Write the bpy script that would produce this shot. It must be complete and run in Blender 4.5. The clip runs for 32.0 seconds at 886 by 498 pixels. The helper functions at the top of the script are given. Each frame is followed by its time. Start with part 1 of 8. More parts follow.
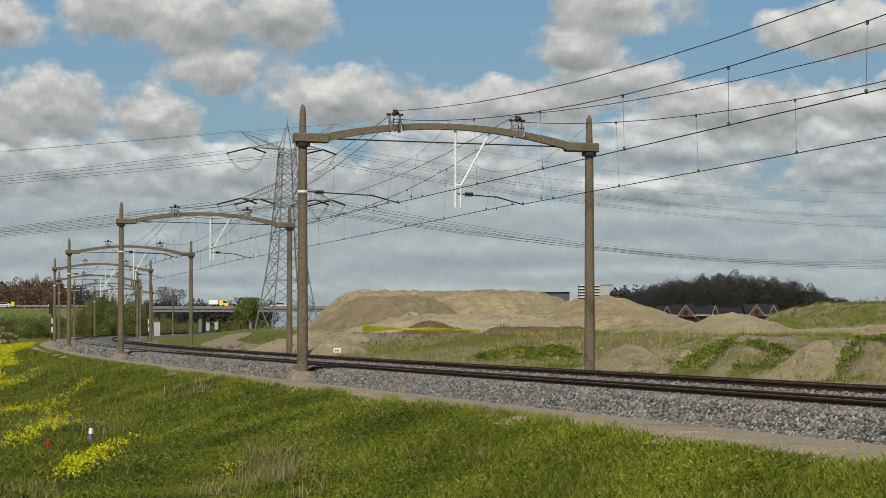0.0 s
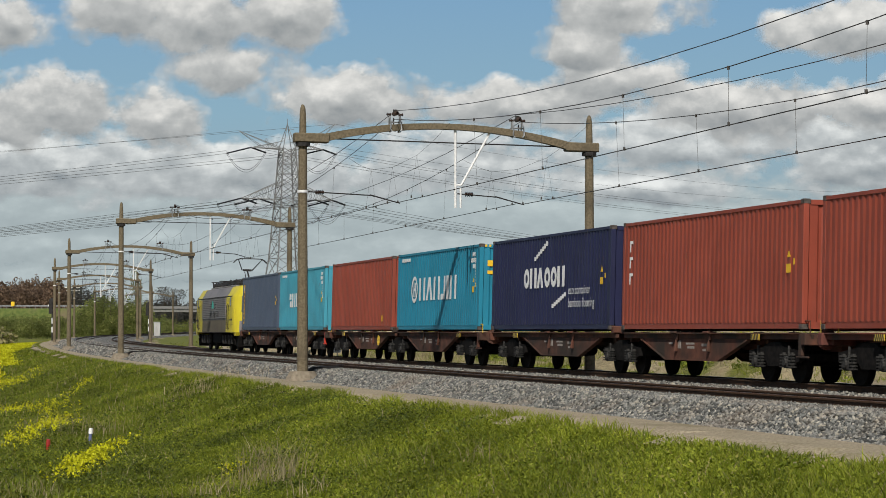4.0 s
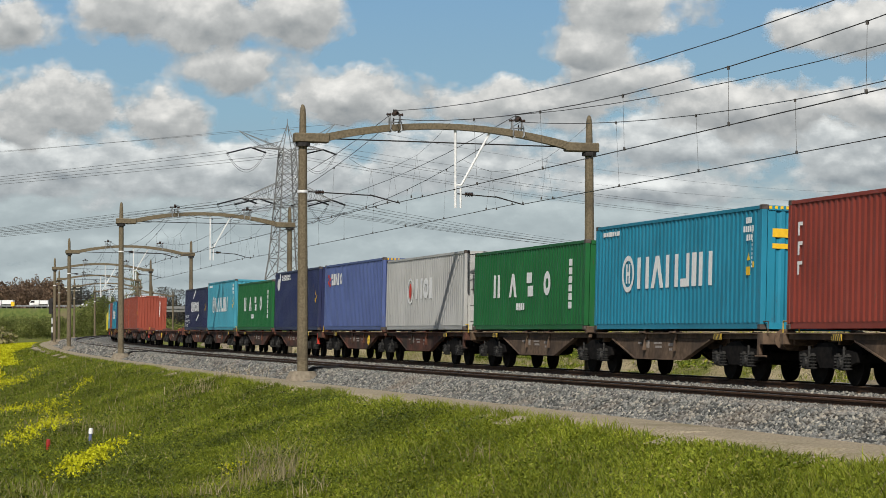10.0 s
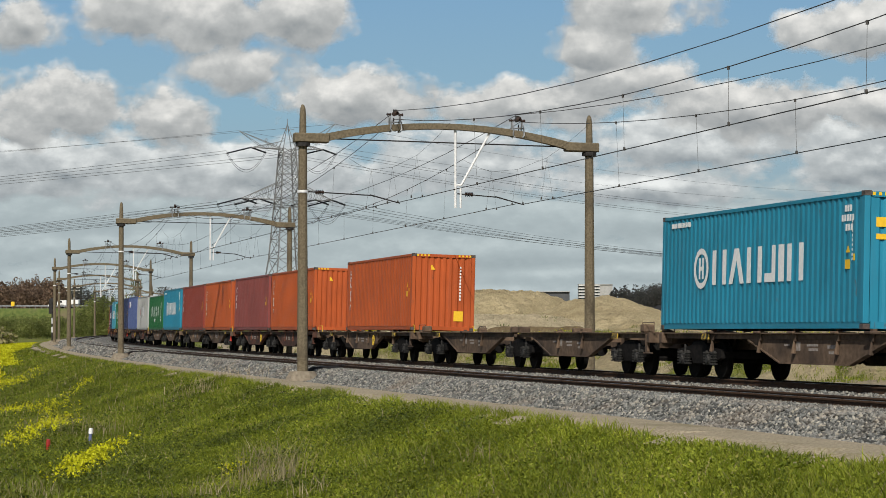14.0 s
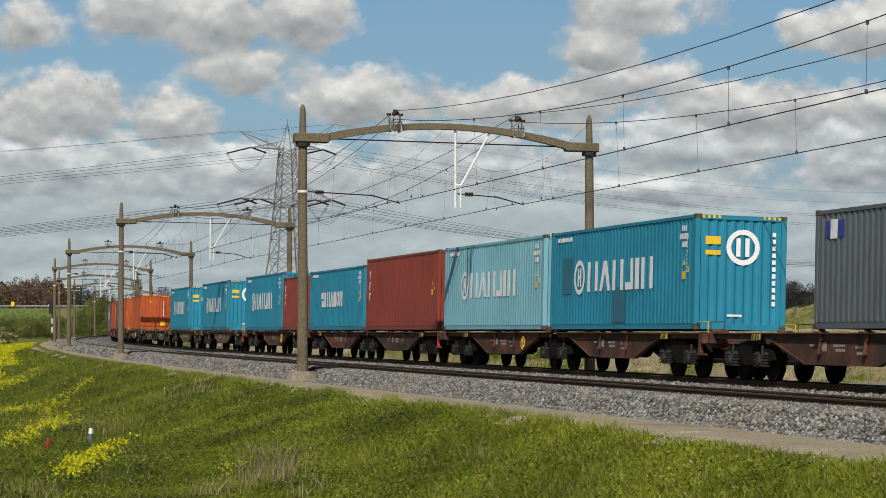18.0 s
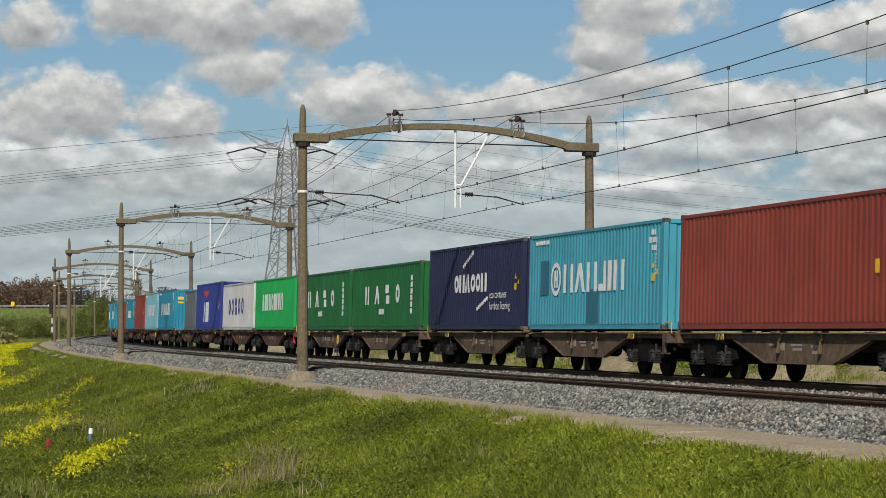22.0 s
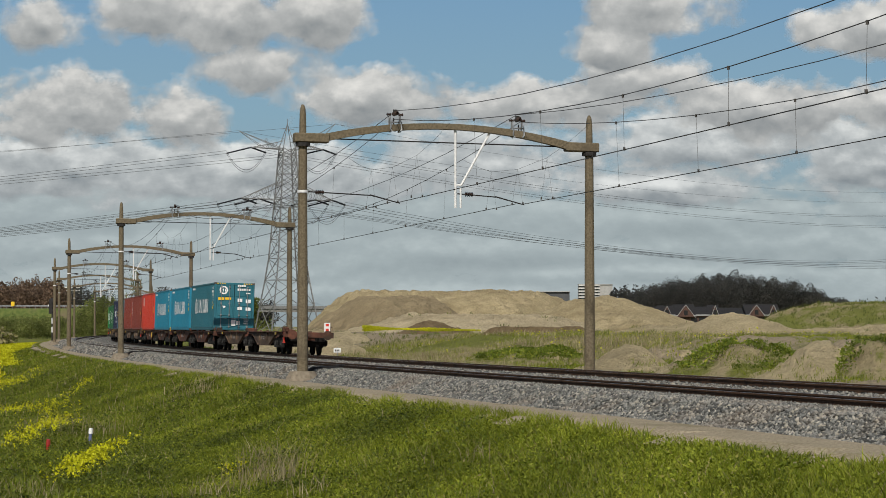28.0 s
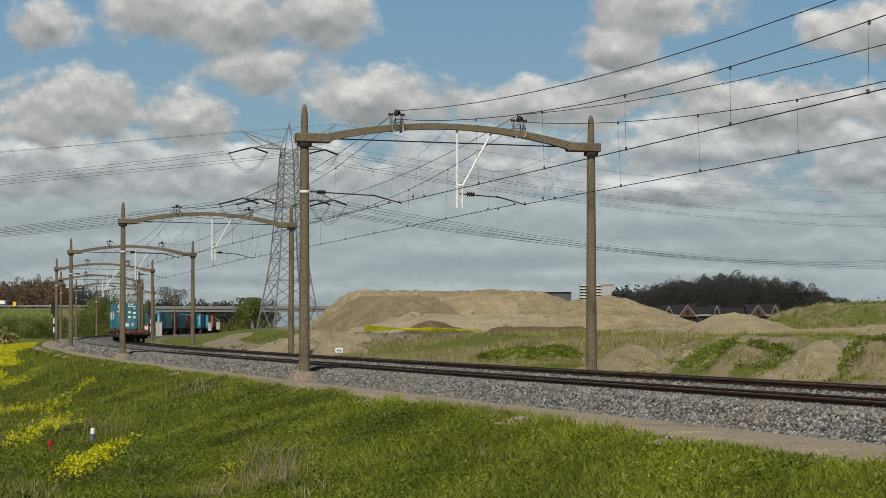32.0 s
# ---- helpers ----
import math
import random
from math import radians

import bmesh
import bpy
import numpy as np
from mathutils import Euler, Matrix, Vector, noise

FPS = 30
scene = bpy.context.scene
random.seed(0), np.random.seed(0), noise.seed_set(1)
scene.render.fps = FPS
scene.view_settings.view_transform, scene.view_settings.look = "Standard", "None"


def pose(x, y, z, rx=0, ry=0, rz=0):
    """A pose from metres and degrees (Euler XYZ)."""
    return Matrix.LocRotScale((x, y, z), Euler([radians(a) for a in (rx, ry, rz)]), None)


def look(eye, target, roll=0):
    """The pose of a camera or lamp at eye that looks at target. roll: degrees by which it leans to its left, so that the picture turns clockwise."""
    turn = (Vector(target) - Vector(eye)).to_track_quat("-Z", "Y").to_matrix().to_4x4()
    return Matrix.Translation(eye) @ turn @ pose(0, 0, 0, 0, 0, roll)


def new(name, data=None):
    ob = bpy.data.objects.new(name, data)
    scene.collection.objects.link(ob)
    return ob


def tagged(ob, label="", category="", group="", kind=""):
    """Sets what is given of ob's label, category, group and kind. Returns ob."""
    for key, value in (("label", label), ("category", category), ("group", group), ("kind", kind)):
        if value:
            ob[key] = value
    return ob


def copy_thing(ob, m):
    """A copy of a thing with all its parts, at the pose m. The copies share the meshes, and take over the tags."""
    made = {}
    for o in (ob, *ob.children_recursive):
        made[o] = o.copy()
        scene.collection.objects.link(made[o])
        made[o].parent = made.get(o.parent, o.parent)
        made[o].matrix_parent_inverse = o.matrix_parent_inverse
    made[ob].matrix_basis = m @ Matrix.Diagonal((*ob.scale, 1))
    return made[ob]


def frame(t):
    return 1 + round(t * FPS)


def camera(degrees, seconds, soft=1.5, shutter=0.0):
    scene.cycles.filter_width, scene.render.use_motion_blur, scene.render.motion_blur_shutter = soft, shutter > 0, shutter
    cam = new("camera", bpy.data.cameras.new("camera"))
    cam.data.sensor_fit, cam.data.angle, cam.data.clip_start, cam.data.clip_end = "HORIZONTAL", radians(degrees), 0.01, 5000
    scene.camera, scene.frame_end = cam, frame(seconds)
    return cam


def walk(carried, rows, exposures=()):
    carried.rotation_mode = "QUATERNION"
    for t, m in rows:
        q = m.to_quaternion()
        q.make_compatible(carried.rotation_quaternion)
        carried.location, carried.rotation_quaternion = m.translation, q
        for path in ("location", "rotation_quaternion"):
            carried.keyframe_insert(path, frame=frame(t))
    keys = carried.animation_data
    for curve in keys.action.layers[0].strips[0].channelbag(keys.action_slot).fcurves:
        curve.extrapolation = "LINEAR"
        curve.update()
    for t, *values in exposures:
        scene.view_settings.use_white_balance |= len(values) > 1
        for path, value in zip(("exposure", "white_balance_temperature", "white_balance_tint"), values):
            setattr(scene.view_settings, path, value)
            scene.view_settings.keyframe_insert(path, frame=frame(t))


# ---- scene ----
cam = camera(21.806, 32.0, soft=0.75)
EYE_Z = 1.6
PITCH = 91.9014
walk(cam, [(0.0, pose(0, 0, EYE_Z, PITCH, 0, 0)), (28.4, pose(0, 0, EYE_Z, PITCH, 0, 0)), (29.2, pose(0, 0, EYE_Z, PITCH, 0, 0.026)),
           (30.8, pose(0, 0, EYE_Z, PITCH, 0, 0.042)), (32.0, pose(0, 0, EYE_Z, PITCH, 0, 0.044))],
     exposures=[(0.0, -0.06), (1.2, -0.06), (3.0, 0.02), (6.0, 0.11), (10.0, 0.14), (14.0, 0.12), (18.0, 0.05), (22.0, 0.09), (25.0, 0.09), (27.5, -0.03), (29.0, -0.12), (32.0, -0.12)])

# ---- light ----
scene.view_settings.exposure = 0.0
SUN_WAY = Vector((0.17, 1.07, -1.0)).normalized()
world = bpy.data.worlds.new("sky")
scene.world = world
world.use_nodes = True
sky = world.node_tree.nodes.new("ShaderNodeTexSky")
sky.sky_type, sky.sun_disc = "NISHITA", False
sky.sun_elevation = math.asin(-SUN_WAY.z)
sky.sun_rotation = math.atan2(-SUN_WAY.x, -SUN_WAY.y)
sky.air_density, sky.dust_density = 1.0, 1.5
world.node_tree.links.new(sky.outputs[0], world.node_tree.nodes["Background"].inputs[0])
world.node_tree.nodes["Background"].inputs[1].default_value = 0.06
sun = new("sun", bpy.data.lights.new("sun", "SUN"))
sun.data.energy, sun.data.angle, sun.data.color = 4.3, radians(0.6), (1.0, 0.95, 0.86)
sun.matrix_world = look((0, -50, 80), Vector((0, -50, 80)) + SUN_WAY)


# ---- the line of the track ----
STEP = 1.0
S0 = -900
DELAY = 20.0
_n = 1900
_s = S0 + STEP * np.arange(_n)
_sc = np.clip(_s, -60, 450)
_k = -0.000277853 - 1.92154e-6 * _sc + 1.37706e-10 * _sc ** 2
_psi = np.concatenate([[0], np.cumsum((_k[1:] + _k[:-1]) / 2 * STEP)])
_psi = _psi - np.interp(0, _s, _psi) + 0.250417
_t = np.clip((_s - 225) / 80, 0, 1)
_psi = np.interp(_s - DELAY * _t * _t * (3 - 2 * _t), _s, _psi)
_t = np.clip((_s - 410) / 90, 0, 1)
_psi = _psi + (0.093 - _psi) * _t * _t * (3 - 2 * _t)
_tx, _ty = -np.sin(_psi), np.cos(_psi)
_x = np.concatenate([[0], np.cumsum((_tx[1:] + _tx[:-1]) / 2 * STEP)])
_y = np.concatenate([[0], np.cumsum((_ty[1:] + _ty[:-1]) / 2 * STEP)])
_x = _x - np.interp(0, _s, _x) + 4.58415
_y = _y - np.interp(0, _s, _y) + 68.4371
_zc = np.clip(_s, -60, 256)
_z = EYE_Z - 1.35601 - 0.00233397 * _zc + 4.5516e-6 * _zc ** 2
TRACK_GAP = 4.28
CANT = math.degrees(0.0265)


def rail_z(s):
    return float(np.interp(s, _s, _z))


def heading(s):
    return float(np.interp(s, _s, _psi))


def along(s, out=0.0, up=0.0):
    """The place at s metres along the far track, out metres towards the outside of the bend, up metres above the rails."""
    p = heading(s)
    return Vector((float(np.interp(s, _s, _x)) - math.cos(p) * out, float(np.interp(s, _s, _y)) - math.sin(p) * out, rail_z(s) + up))


def on_track(s, out=0.0, up=0.0, cant=CANT):
    """A pose whose x axis runs along the track and whose y axis points to the outside of the bend."""
    p = heading(s)
    slope = math.degrees(math.atan((rail_z(s + 3) - rail_z(s - 3)) / 6))
    v = along(s, out, up)
    return pose(v.x, v.y, v.z, cant, -slope, math.degrees(p) + 90)


# ---- materials ----
def shader(name):
    m = bpy.data.materials.new(name)
    m.use_nodes = True
    nt = m.node_tree
    return m, nt, nt.nodes["Principled BSDF"]


def ramp(nt, fac, stops):
    r = nt.nodes.new("ShaderNodeValToRGB")
    el = r.color_ramp.elements
    while len(el) < len(stops):
        el.new(0.5)
    for e, (p, c) in zip(el, stops):
        e.position, e.color = p, (*c, 1) if len(c) == 3 else c
    nt.links.new(fac, r.inputs[0])
    return r.outputs[0]


def noise_tex(nt, vec, scale, detail=4.0, rough=0.55, dims="3D"):
    n = nt.nodes.new("ShaderNodeTexNoise")
    n.noise_dimensions = dims
    n.inputs["Scale"].default_value, n.inputs["Detail"].default_value, n.inputs["Roughness"].default_value = scale, detail, rough
    if vec is not None:
        nt.links.new(vec, n.inputs["Vector"])
    return n.outputs["Fac"]


def coords(nt, kind="Object", scale=(1, 1, 1), shift=False):
    t = nt.nodes.new("ShaderNodeTexCoord")
    m = nt.nodes.new("ShaderNodeMapping")
    m.inputs["Scale"].default_value = scale
    nt.links.new(t.outputs[kind], m.inputs["Vector"])
    if shift:
        o = nt.nodes.new("ShaderNodeObjectInfo")
        k = nt.nodes.new("ShaderNodeMath")
        k.operation = "MULTIPLY"
        k.inputs[1].default_value = 57.0
        nt.links.new(o.outputs["Random"], k.inputs[0])
        nt.links.new(k.outputs[0], m.inputs["Location"])
    return m.outputs[0]


def mixed(nt, fac, a, b, kind="MIX"):
    n = nt.nodes.new("ShaderNodeMix")
    n.data_type, n.blend_type = "RGBA", kind
    for sock, v in ((n.inputs[0], fac), (n.inputs[6], a), (n.inputs[7], b)):
        if isinstance(v, (int, float)):
            sock.default_value = v
        elif isinstance(v, tuple):
            sock.default_value = (*v, 1)
        else:
            nt.links.new(v, sock)
    return n.outputs[2]


def bump(nt, bsdf, height, strength, dist):
    b = nt.nodes.new("ShaderNodeBump")
    b.inputs["Strength"].default_value, b.inputs["Distance"].default_value = strength, dist
    nt.links.new(height, b.inputs["Height"])
    nt.links.new(b.outputs[0], bsdf.inputs["Normal"])


def surface(name, a, b, rough=0.7, metal=0.0, grain=8.0, broad=0.6, dirt=None, dirt_at=(0.55, 0.75), relief=0.3, dist=0.01, stretch=(1, 1, 1), shift=False, spec=0.3):
    """Two tones mixed at a fine and a broad scale, with stains of a third."""
    m, nt, bs = shader(name)
    vec = coords(nt, "Object", stretch, shift)
    fine = noise_tex(nt, vec, grain, 5)
    wide = noise_tex(nt, vec, broad, 3)
    c = mixed(nt, ramp(nt, fine, [(0.35, (0, 0, 0)), (0.65, (1, 1, 1))]), a, b)
    if dirt:
        c = mixed(nt, ramp(nt, wide, [(dirt_at[0], (0, 0, 0)), (dirt_at[1], (1, 1, 1))]), c, dirt)
    nt.links.new(c, bs.inputs["Base Color"])
    bs.inputs["Roughness"].default_value, bs.inputs["Metallic"].default_value = rough, metal
    bs.inputs["Specular IOR Level"].default_value = spec
    if relief:
        bump(nt, bs, fine, relief, dist)
    return m


def tone(c, k):
    return tuple(min(1.0, v * k) for v in c)


_paints = {}


def paint(name, c, wear=(0.16, 0.11, 0.08), rough=0.45, amount=0.62):
    """Painted steel: faded patches, rain streaks that run down, a little rust."""
    if name in _paints:
        return _paints[name]
    m, nt, bs = shader(name)
    vec = coords(nt, "Object", (1, 1, 1), True)
    streak = noise_tex(nt, coords(nt, "Object", (5, 5, 0.35), True), 1.6, 5, 0.6)
    wide = noise_tex(nt, vec, 0.45, 4)
    fine = noise_tex(nt, vec, 9, 6, 0.7)
    col = mixed(nt, ramp(nt, wide, [(0.35, (0, 0, 0)), (0.7, (1, 1, 1))]), tone(c, 1.2), tone(c, 1.5))
    pale = tuple(v * 0.8 + 0.05 for v in c)
    col = mixed(nt, ramp(nt, streak, [(0.52, (0, 0, 0)), (0.8, (0.32, 0.32, 0.32))]), col, pale)
    col = mixed(nt, ramp(nt, fine, [(amount + 0.06, (0, 0, 0)), (amount + 0.16, (0.75, 0.75, 0.75))]), col, wear)
    scab = noise_tex(nt, coords(nt, "Object", (3.2, 3.2, 0.8), True), 1.9, 7, 0.66)
    col = mixed(nt, ramp(nt, scab, [(0.64, (0, 0, 0)), (0.7, (0.55, 0.55, 0.55))]), col, (0.09, 0.05, 0.032))
    grime = noise_tex(nt, coords(nt, "Object", (1.1, 1.1, 0.5), True), 0.9, 6, 0.62)
    col = mixed(nt, ramp(nt, grime, [(0.5, (0, 0, 0)), (0.72, (0.35, 0.35, 0.35))]), col, tone(c, 0.55))
    nt.links.new(col, bs.inputs["Base Color"])
    bs.inputs["Roughness"].default_value = rough + 0.08
    bs.inputs["Specular IOR Level"].default_value = 0.3
    bump(nt, bs, fine, 0.08, 0.01)
    _paints[name] = m
    return m


CONCRETE = surface("weathered_concrete", (0.10, 0.08, 0.05), (0.165, 0.135, 0.088), 0.9, 0, 14, 0.8, (0.055, 0.045, 0.03), relief=0.4)
FOOTING = surface("footing_concrete", (0.14, 0.115, 0.085), (0.23, 0.195, 0.145), 0.95, 0, 7, 0.8, (0.085, 0.08, 0.045))
RAIL_STEEL = surface("rusty_rail_steel", (0.046, 0.027, 0.017), (0.09, 0.052, 0.032), 0.8, 0.0, 20, 1.5, (0.025, 0.018, 0.014), spec=0.15)
RAIL_HEAD = surface("worn_rail_head", (0.18, 0.17, 0.16), (0.28, 0.27, 0.26), 0.35, 0.9, 30, 2, relief=0)
SLEEPER = surface("sleeper_concrete", (0.2, 0.18, 0.15), (0.28, 0.25, 0.21), 0.95, 0, 15, 2, (0.12, 0.08, 0.05))
GALV = surface("galvanised_steel", (0.2, 0.21, 0.22), (0.32, 0.33, 0.34), 0.5, 0.5, 12, 1, (0.12, 0.12, 0.12))
WIRE = surface("dark_copper_wire", (0.045, 0.043, 0.04), (0.07, 0.065, 0.06), 0.6, 0.4, 5, 1, relief=0)
WHITE_TUBE = surface("white_tube", (0.62, 0.63, 0.63), (0.74, 0.74, 0.73), 0.5, 0, 8, 1, relief=0)
DARK = surface("dark_iron", (0.018, 0.017, 0.017), (0.04, 0.037, 0.035), 0.7, 0.3, 12, 2)
GLAZED = surface("brown_insulator", (0.03, 0.02, 0.016), (0.05, 0.032, 0.025), 0.25, 0, 6, 1, relief=0)


# ---- building ----
def mesh_of(name, verts, faces, material, smooth=False):
    me = bpy.data.meshes.new(name)
    me.from_pydata([tuple(v) for v in verts], [], [tuple(f) for f in faces])
    for m in material if isinstance(material, (list, tuple)) else [material]:
        me.materials.append(m)
    if smooth:
        me.polygons.foreach_set("use_smooth", [True] * len(me.polygons))
    me.update()
    return me


def part(name, bm, material, parent=None, label=""):
    """One mesh object out of a bmesh, under a thing or under a part."""
    if isinstance(bm, bmesh.types.BMesh):
        me = bpy.data.meshes.new(name)
        bm.to_mesh(me)
        bm.free()
        for m in material if isinstance(material, (list, tuple)) else [material]:
            me.materials.append(m)
    else:
        me = bm
    ob = new(name, me)
    if parent is not None:
        ob.parent = parent
    if label:
        ob["label"] = label
    return ob


def thing(name, label, category, group="", m=None):
    ob = new(name)
    ob.empty_display_size = 0.3
    if m is not None:
        ob.matrix_basis = m
    return tagged(ob, label, category, group)


def box(bm, x0, x1, y0, y1, z0, z1, bevel=0.0, mi=0):
    vs = [bm.verts.new((x, y, z)) for z in (z0, z1) for y in (y0, y1) for x in (x0, x1)]
    fs = [bm.faces.new([vs[i] for i in q]) for q in ((0, 2, 3, 1), (4, 5, 7, 6), (0, 1, 5, 4), (2, 6, 7, 3), (0, 4, 6, 2), (1, 3, 7, 5))]
    for f in fs:
        f.material_index = mi
    if bevel:
        es = list({e for f in fs for e in f.edges})
        out = bmesh.ops.bevel(bm, geom=es, offset=bevel, segments=1, affect="EDGES")
        for f in out["faces"]:
            f.material_index = mi
    return bm


def tube(bm, a, b, r0, r1=None, sides=6, caps=True, mi=0):
    a, b = Vector(a), Vector(b)
    r1 = r0 if r1 is None else r1
    d = (b - a).normalized()
    u = d.orthogonal().normalized()
    w = d.cross(u)
    rings = []
    for p, r in ((a, r0), (b, r1)):
        rings.append([bm.verts.new(p + (u * math.cos(2 * math.pi * i / sides) + w * math.sin(2 * math.pi * i / sides)) * r) for i in range(sides)])
    for i in range(sides):
        j = (i + 1) % sides
        bm.faces.new((rings[0][i], rings[0][j], rings[1][j], rings[1][i])).material_index = mi
    if caps:
        bm.faces.new(rings[0][::-1]).material_index = mi
        bm.faces.new(rings[1]).material_index = mi
    return bm


def chain(bm, pts, r, sides=5):
    """One bent tube through all the points."""
    pts = [Vector(p) for p in pts]
    rows = []
    for i, p in enumerate(pts):
        d = (pts[min(i + 1, len(pts) - 1)] - pts[max(i - 1, 0)]).normalized()
        u = d.cross(Vector((0.31, 0.17, 0.93))).normalized()
        w = d.cross(u)
        rows.append([bm.verts.new(p + (u * math.cos(2 * math.pi * k / sides) + w * math.sin(2 * math.pi * k / sides)) * r) for k in range(sides)])
    for a, b in zip(rows, rows[1:]):
        for k in range(sides):
            j = (k + 1) % sides
            bm.faces.new((a[k], a[j], b[j], b[k]))
    bm.faces.new(rows[0][::-1])
    bm.faces.new(rows[-1])
    return bm


def prism(bm, outline, y0, y1, mi=0):
    """An outline of (x, z) points, extruded from y0 to y1."""
    lo = [bm.verts.new((x, y0, z)) for x, z in outline]
    hi = [bm.verts.new((x, y1, z)) for x, z in outline]
    n = len(outline)
    for i in range(n):
        j = (i + 1) % n
        bm.faces.new((lo[i], lo[j], hi[j], hi[i])).material_index = mi
    bm.faces.new(lo[::-1]).material_index = mi
    bm.faces.new(hi).material_index = mi
    return bm


def BM():
    return bmesh.new()


def seen(px, py, d):
    """A place d metres away from the eye, by its direction: px to the side and py below the picture's upper edge."""
    k = 4070.08
    y0 = 576.118
    return Vector(((px - 784) / k * d, d, EYE_Z + (y0 - py) / k * d))


# ---- sky and clouds ----
def glow(name):
    m = bpy.data.materials.new(name)
    m.use_nodes = True
    nt = m.node_tree
    nt.nodes.remove(nt.nodes["Principled BSDF"])
    em = nt.nodes.new("ShaderNodeEmission")
    return m, nt, em, nt.nodes["Material Output"]


def sheet(name, x0, x1, z0, z1, y, material, label, category):
    me = mesh_of(name, [(x0, y, z0), (x1, y, z0), (x1, y, z1), (x0, y, z1)], [(0, 1, 2, 3)], material)
    return tagged(new(name, me), label, category, kind="structure")


SKY_Y = 4700.0
PX = SKY_Y / 4070.08
m_sky, nt, em, out = glow("blue_sky")
sep = nt.nodes.new("ShaderNodeSeparateXYZ")
nt.links.new(coords(nt, "Object", (1 / (PX * 576),) * 3), sep.inputs[0])
nt.links.new(ramp(nt, sep.outputs[2], [(0.0, (0.29, 0.345, 0.365)), (0.3, (0.30, 0.385, 0.415)), (0.65, (0.25, 0.405, 0.51)), (1.0, (0.20, 0.36, 0.525))]), em.inputs[0])
nt.links.new(em.outputs[0], out.inputs[0])
sheet("backdrop", -3500, 3500, -60, 1600, SKY_Y, m_sky, "blue sky that pales towards the horizon", "sky")


def val(nt, op, a, b=None, c=None, clamp=False):
    n = nt.nodes.new("ShaderNodeMath")
    n.operation, n.use_clamp = op, clamp
    for i, v in enumerate((a, b, c)):
        if v is None:
            continue
        if isinstance(v, (int, float)):
            n.inputs[i].default_value = v
        else:
            nt.links.new(v, n.inputs[i])
    return n.outputs[0]


def cloud_material(name, clouds, veil, seed, fine, stretch, dim, depth, tint=(1, 1, 1)):
    """Clouds as soft ellipses torn by noise, in units of a thousandth of the sheet's distance. veil: how much thin cover lies between."""
    m, nt, em, out = glow(name)
    tc = nt.nodes.new("ShaderNodeTexCoord")

    def density(dz):
        mp = nt.nodes.new("ShaderNodeMapping")
        mp.inputs["Scale"].default_value = (1 / PX,) * 3
        mp.inputs["Location"].default_value = (0, 0, dz)
        nt.links.new(tc.outputs["Object"], mp.inputs["Vector"])
        st = nt.nodes.new("ShaderNodeMapping")
        st.inputs["Scale"].default_value = (stretch, 1, 1 / stretch)
        st.inputs["Location"].default_value = (seed * 91.0, 0, 0)
        nt.links.new(mp.outputs[0], st.inputs["Vector"])
        n1 = noise_tex(nt, st.outputs[0], fine, 9, 0.56)
        n2 = noise_tex(nt, st.outputs[0], fine * 0.36, 3, 0.5)
        best = None
        for cx, cy, rx, ry in clouds:
            e = nt.nodes.new("ShaderNodeMapping")
            e.inputs["Location"].default_value = (-(cx - 784) / rx, 0, -(576 - cy) / ry)
            e.inputs["Scale"].default_value = (1 / rx, 0, 1 / ry)
            nt.links.new(mp.outputs[0], e.inputs["Vector"])
            ln = nt.nodes.new("ShaderNodeVectorMath")
            ln.operation = "LENGTH"
            nt.links.new(e.outputs[0], ln.inputs[0])
            v = val(nt, "SUBTRACT", 1.0, ln.outputs["Value"])
            best = v if best is None else val(nt, "SMOOTH_MAX", best, v, 0.25)
        d = val(nt, "MULTIPLY_ADD", val(nt, "SUBTRACT", n1, 0.5), 2.4, val(nt, "MAXIMUM", best, -0.9))
        return val(nt, "MULTIPLY_ADD", val(nt, "SUBTRACT", n2, 0.5), 1.2, val(nt, "ADD", d, veil))

    def tinted(c):
        return tuple(v * dim * k for v, k in zip(c, tint))

    d0, d1 = density(0.0), density(17.0)
    alpha = ramp(nt, val(nt, "MULTIPLY_ADD", d0, 0.5, 0.5), [(0.44, (0, 0, 0)), (0.51, (0.34, 0.34, 0.34)), (0.63, (1, 1, 1))])
    light = val(nt, "MULTIPLY_ADD", val(nt, "SUBTRACT", d0, d1), 0.7 * depth, 0.585)
    core = val(nt, "MULTIPLY", val(nt, "MAXIMUM", d0, 0.0), 0.11 * depth)
    lull = nt.nodes.new("ShaderNodeMapping")
    lull.inputs["Scale"].default_value = (1 / PX,) * 3
    lull.inputs["Location"].default_value = (seed * 37.0, 0, 0)
    nt.links.new(tc.outputs["Object"], lull.inputs["Vector"])
    light = val(nt, "MULTIPLY_ADD", val(nt, "SUBTRACT", noise_tex(nt, lull.outputs[0], 0.011, 2, 0.5), 0.5), 0.65 * depth ** 1.5, light)
    light = val(nt, "SUBTRACT", light, core, clamp=True)
    col = ramp(nt, light, [(0.0, tinted((0.27, 0.30, 0.32))), (0.3, tinted((0.40, 0.42, 0.425))), (0.58, tinted((0.54, 0.555, 0.55))), (0.82, tinted((0.76, 0.76, 0.735))), (1.0, tinted((0.92, 0.91, 0.87)))])
    nt.links.new(col, em.inputs[0])
    tr = nt.nodes.new("ShaderNodeBsdfTransparent")
    mx = nt.nodes.new("ShaderNodeMixShader")
    nt.links.new(alpha, mx.inputs[0])
    nt.links.new(tr.outputs[0], mx.inputs[1])
    nt.links.new(em.outputs[0], mx.inputs[2])
    nt.links.new(mx.outputs[0], out.inputs[0])
    return m


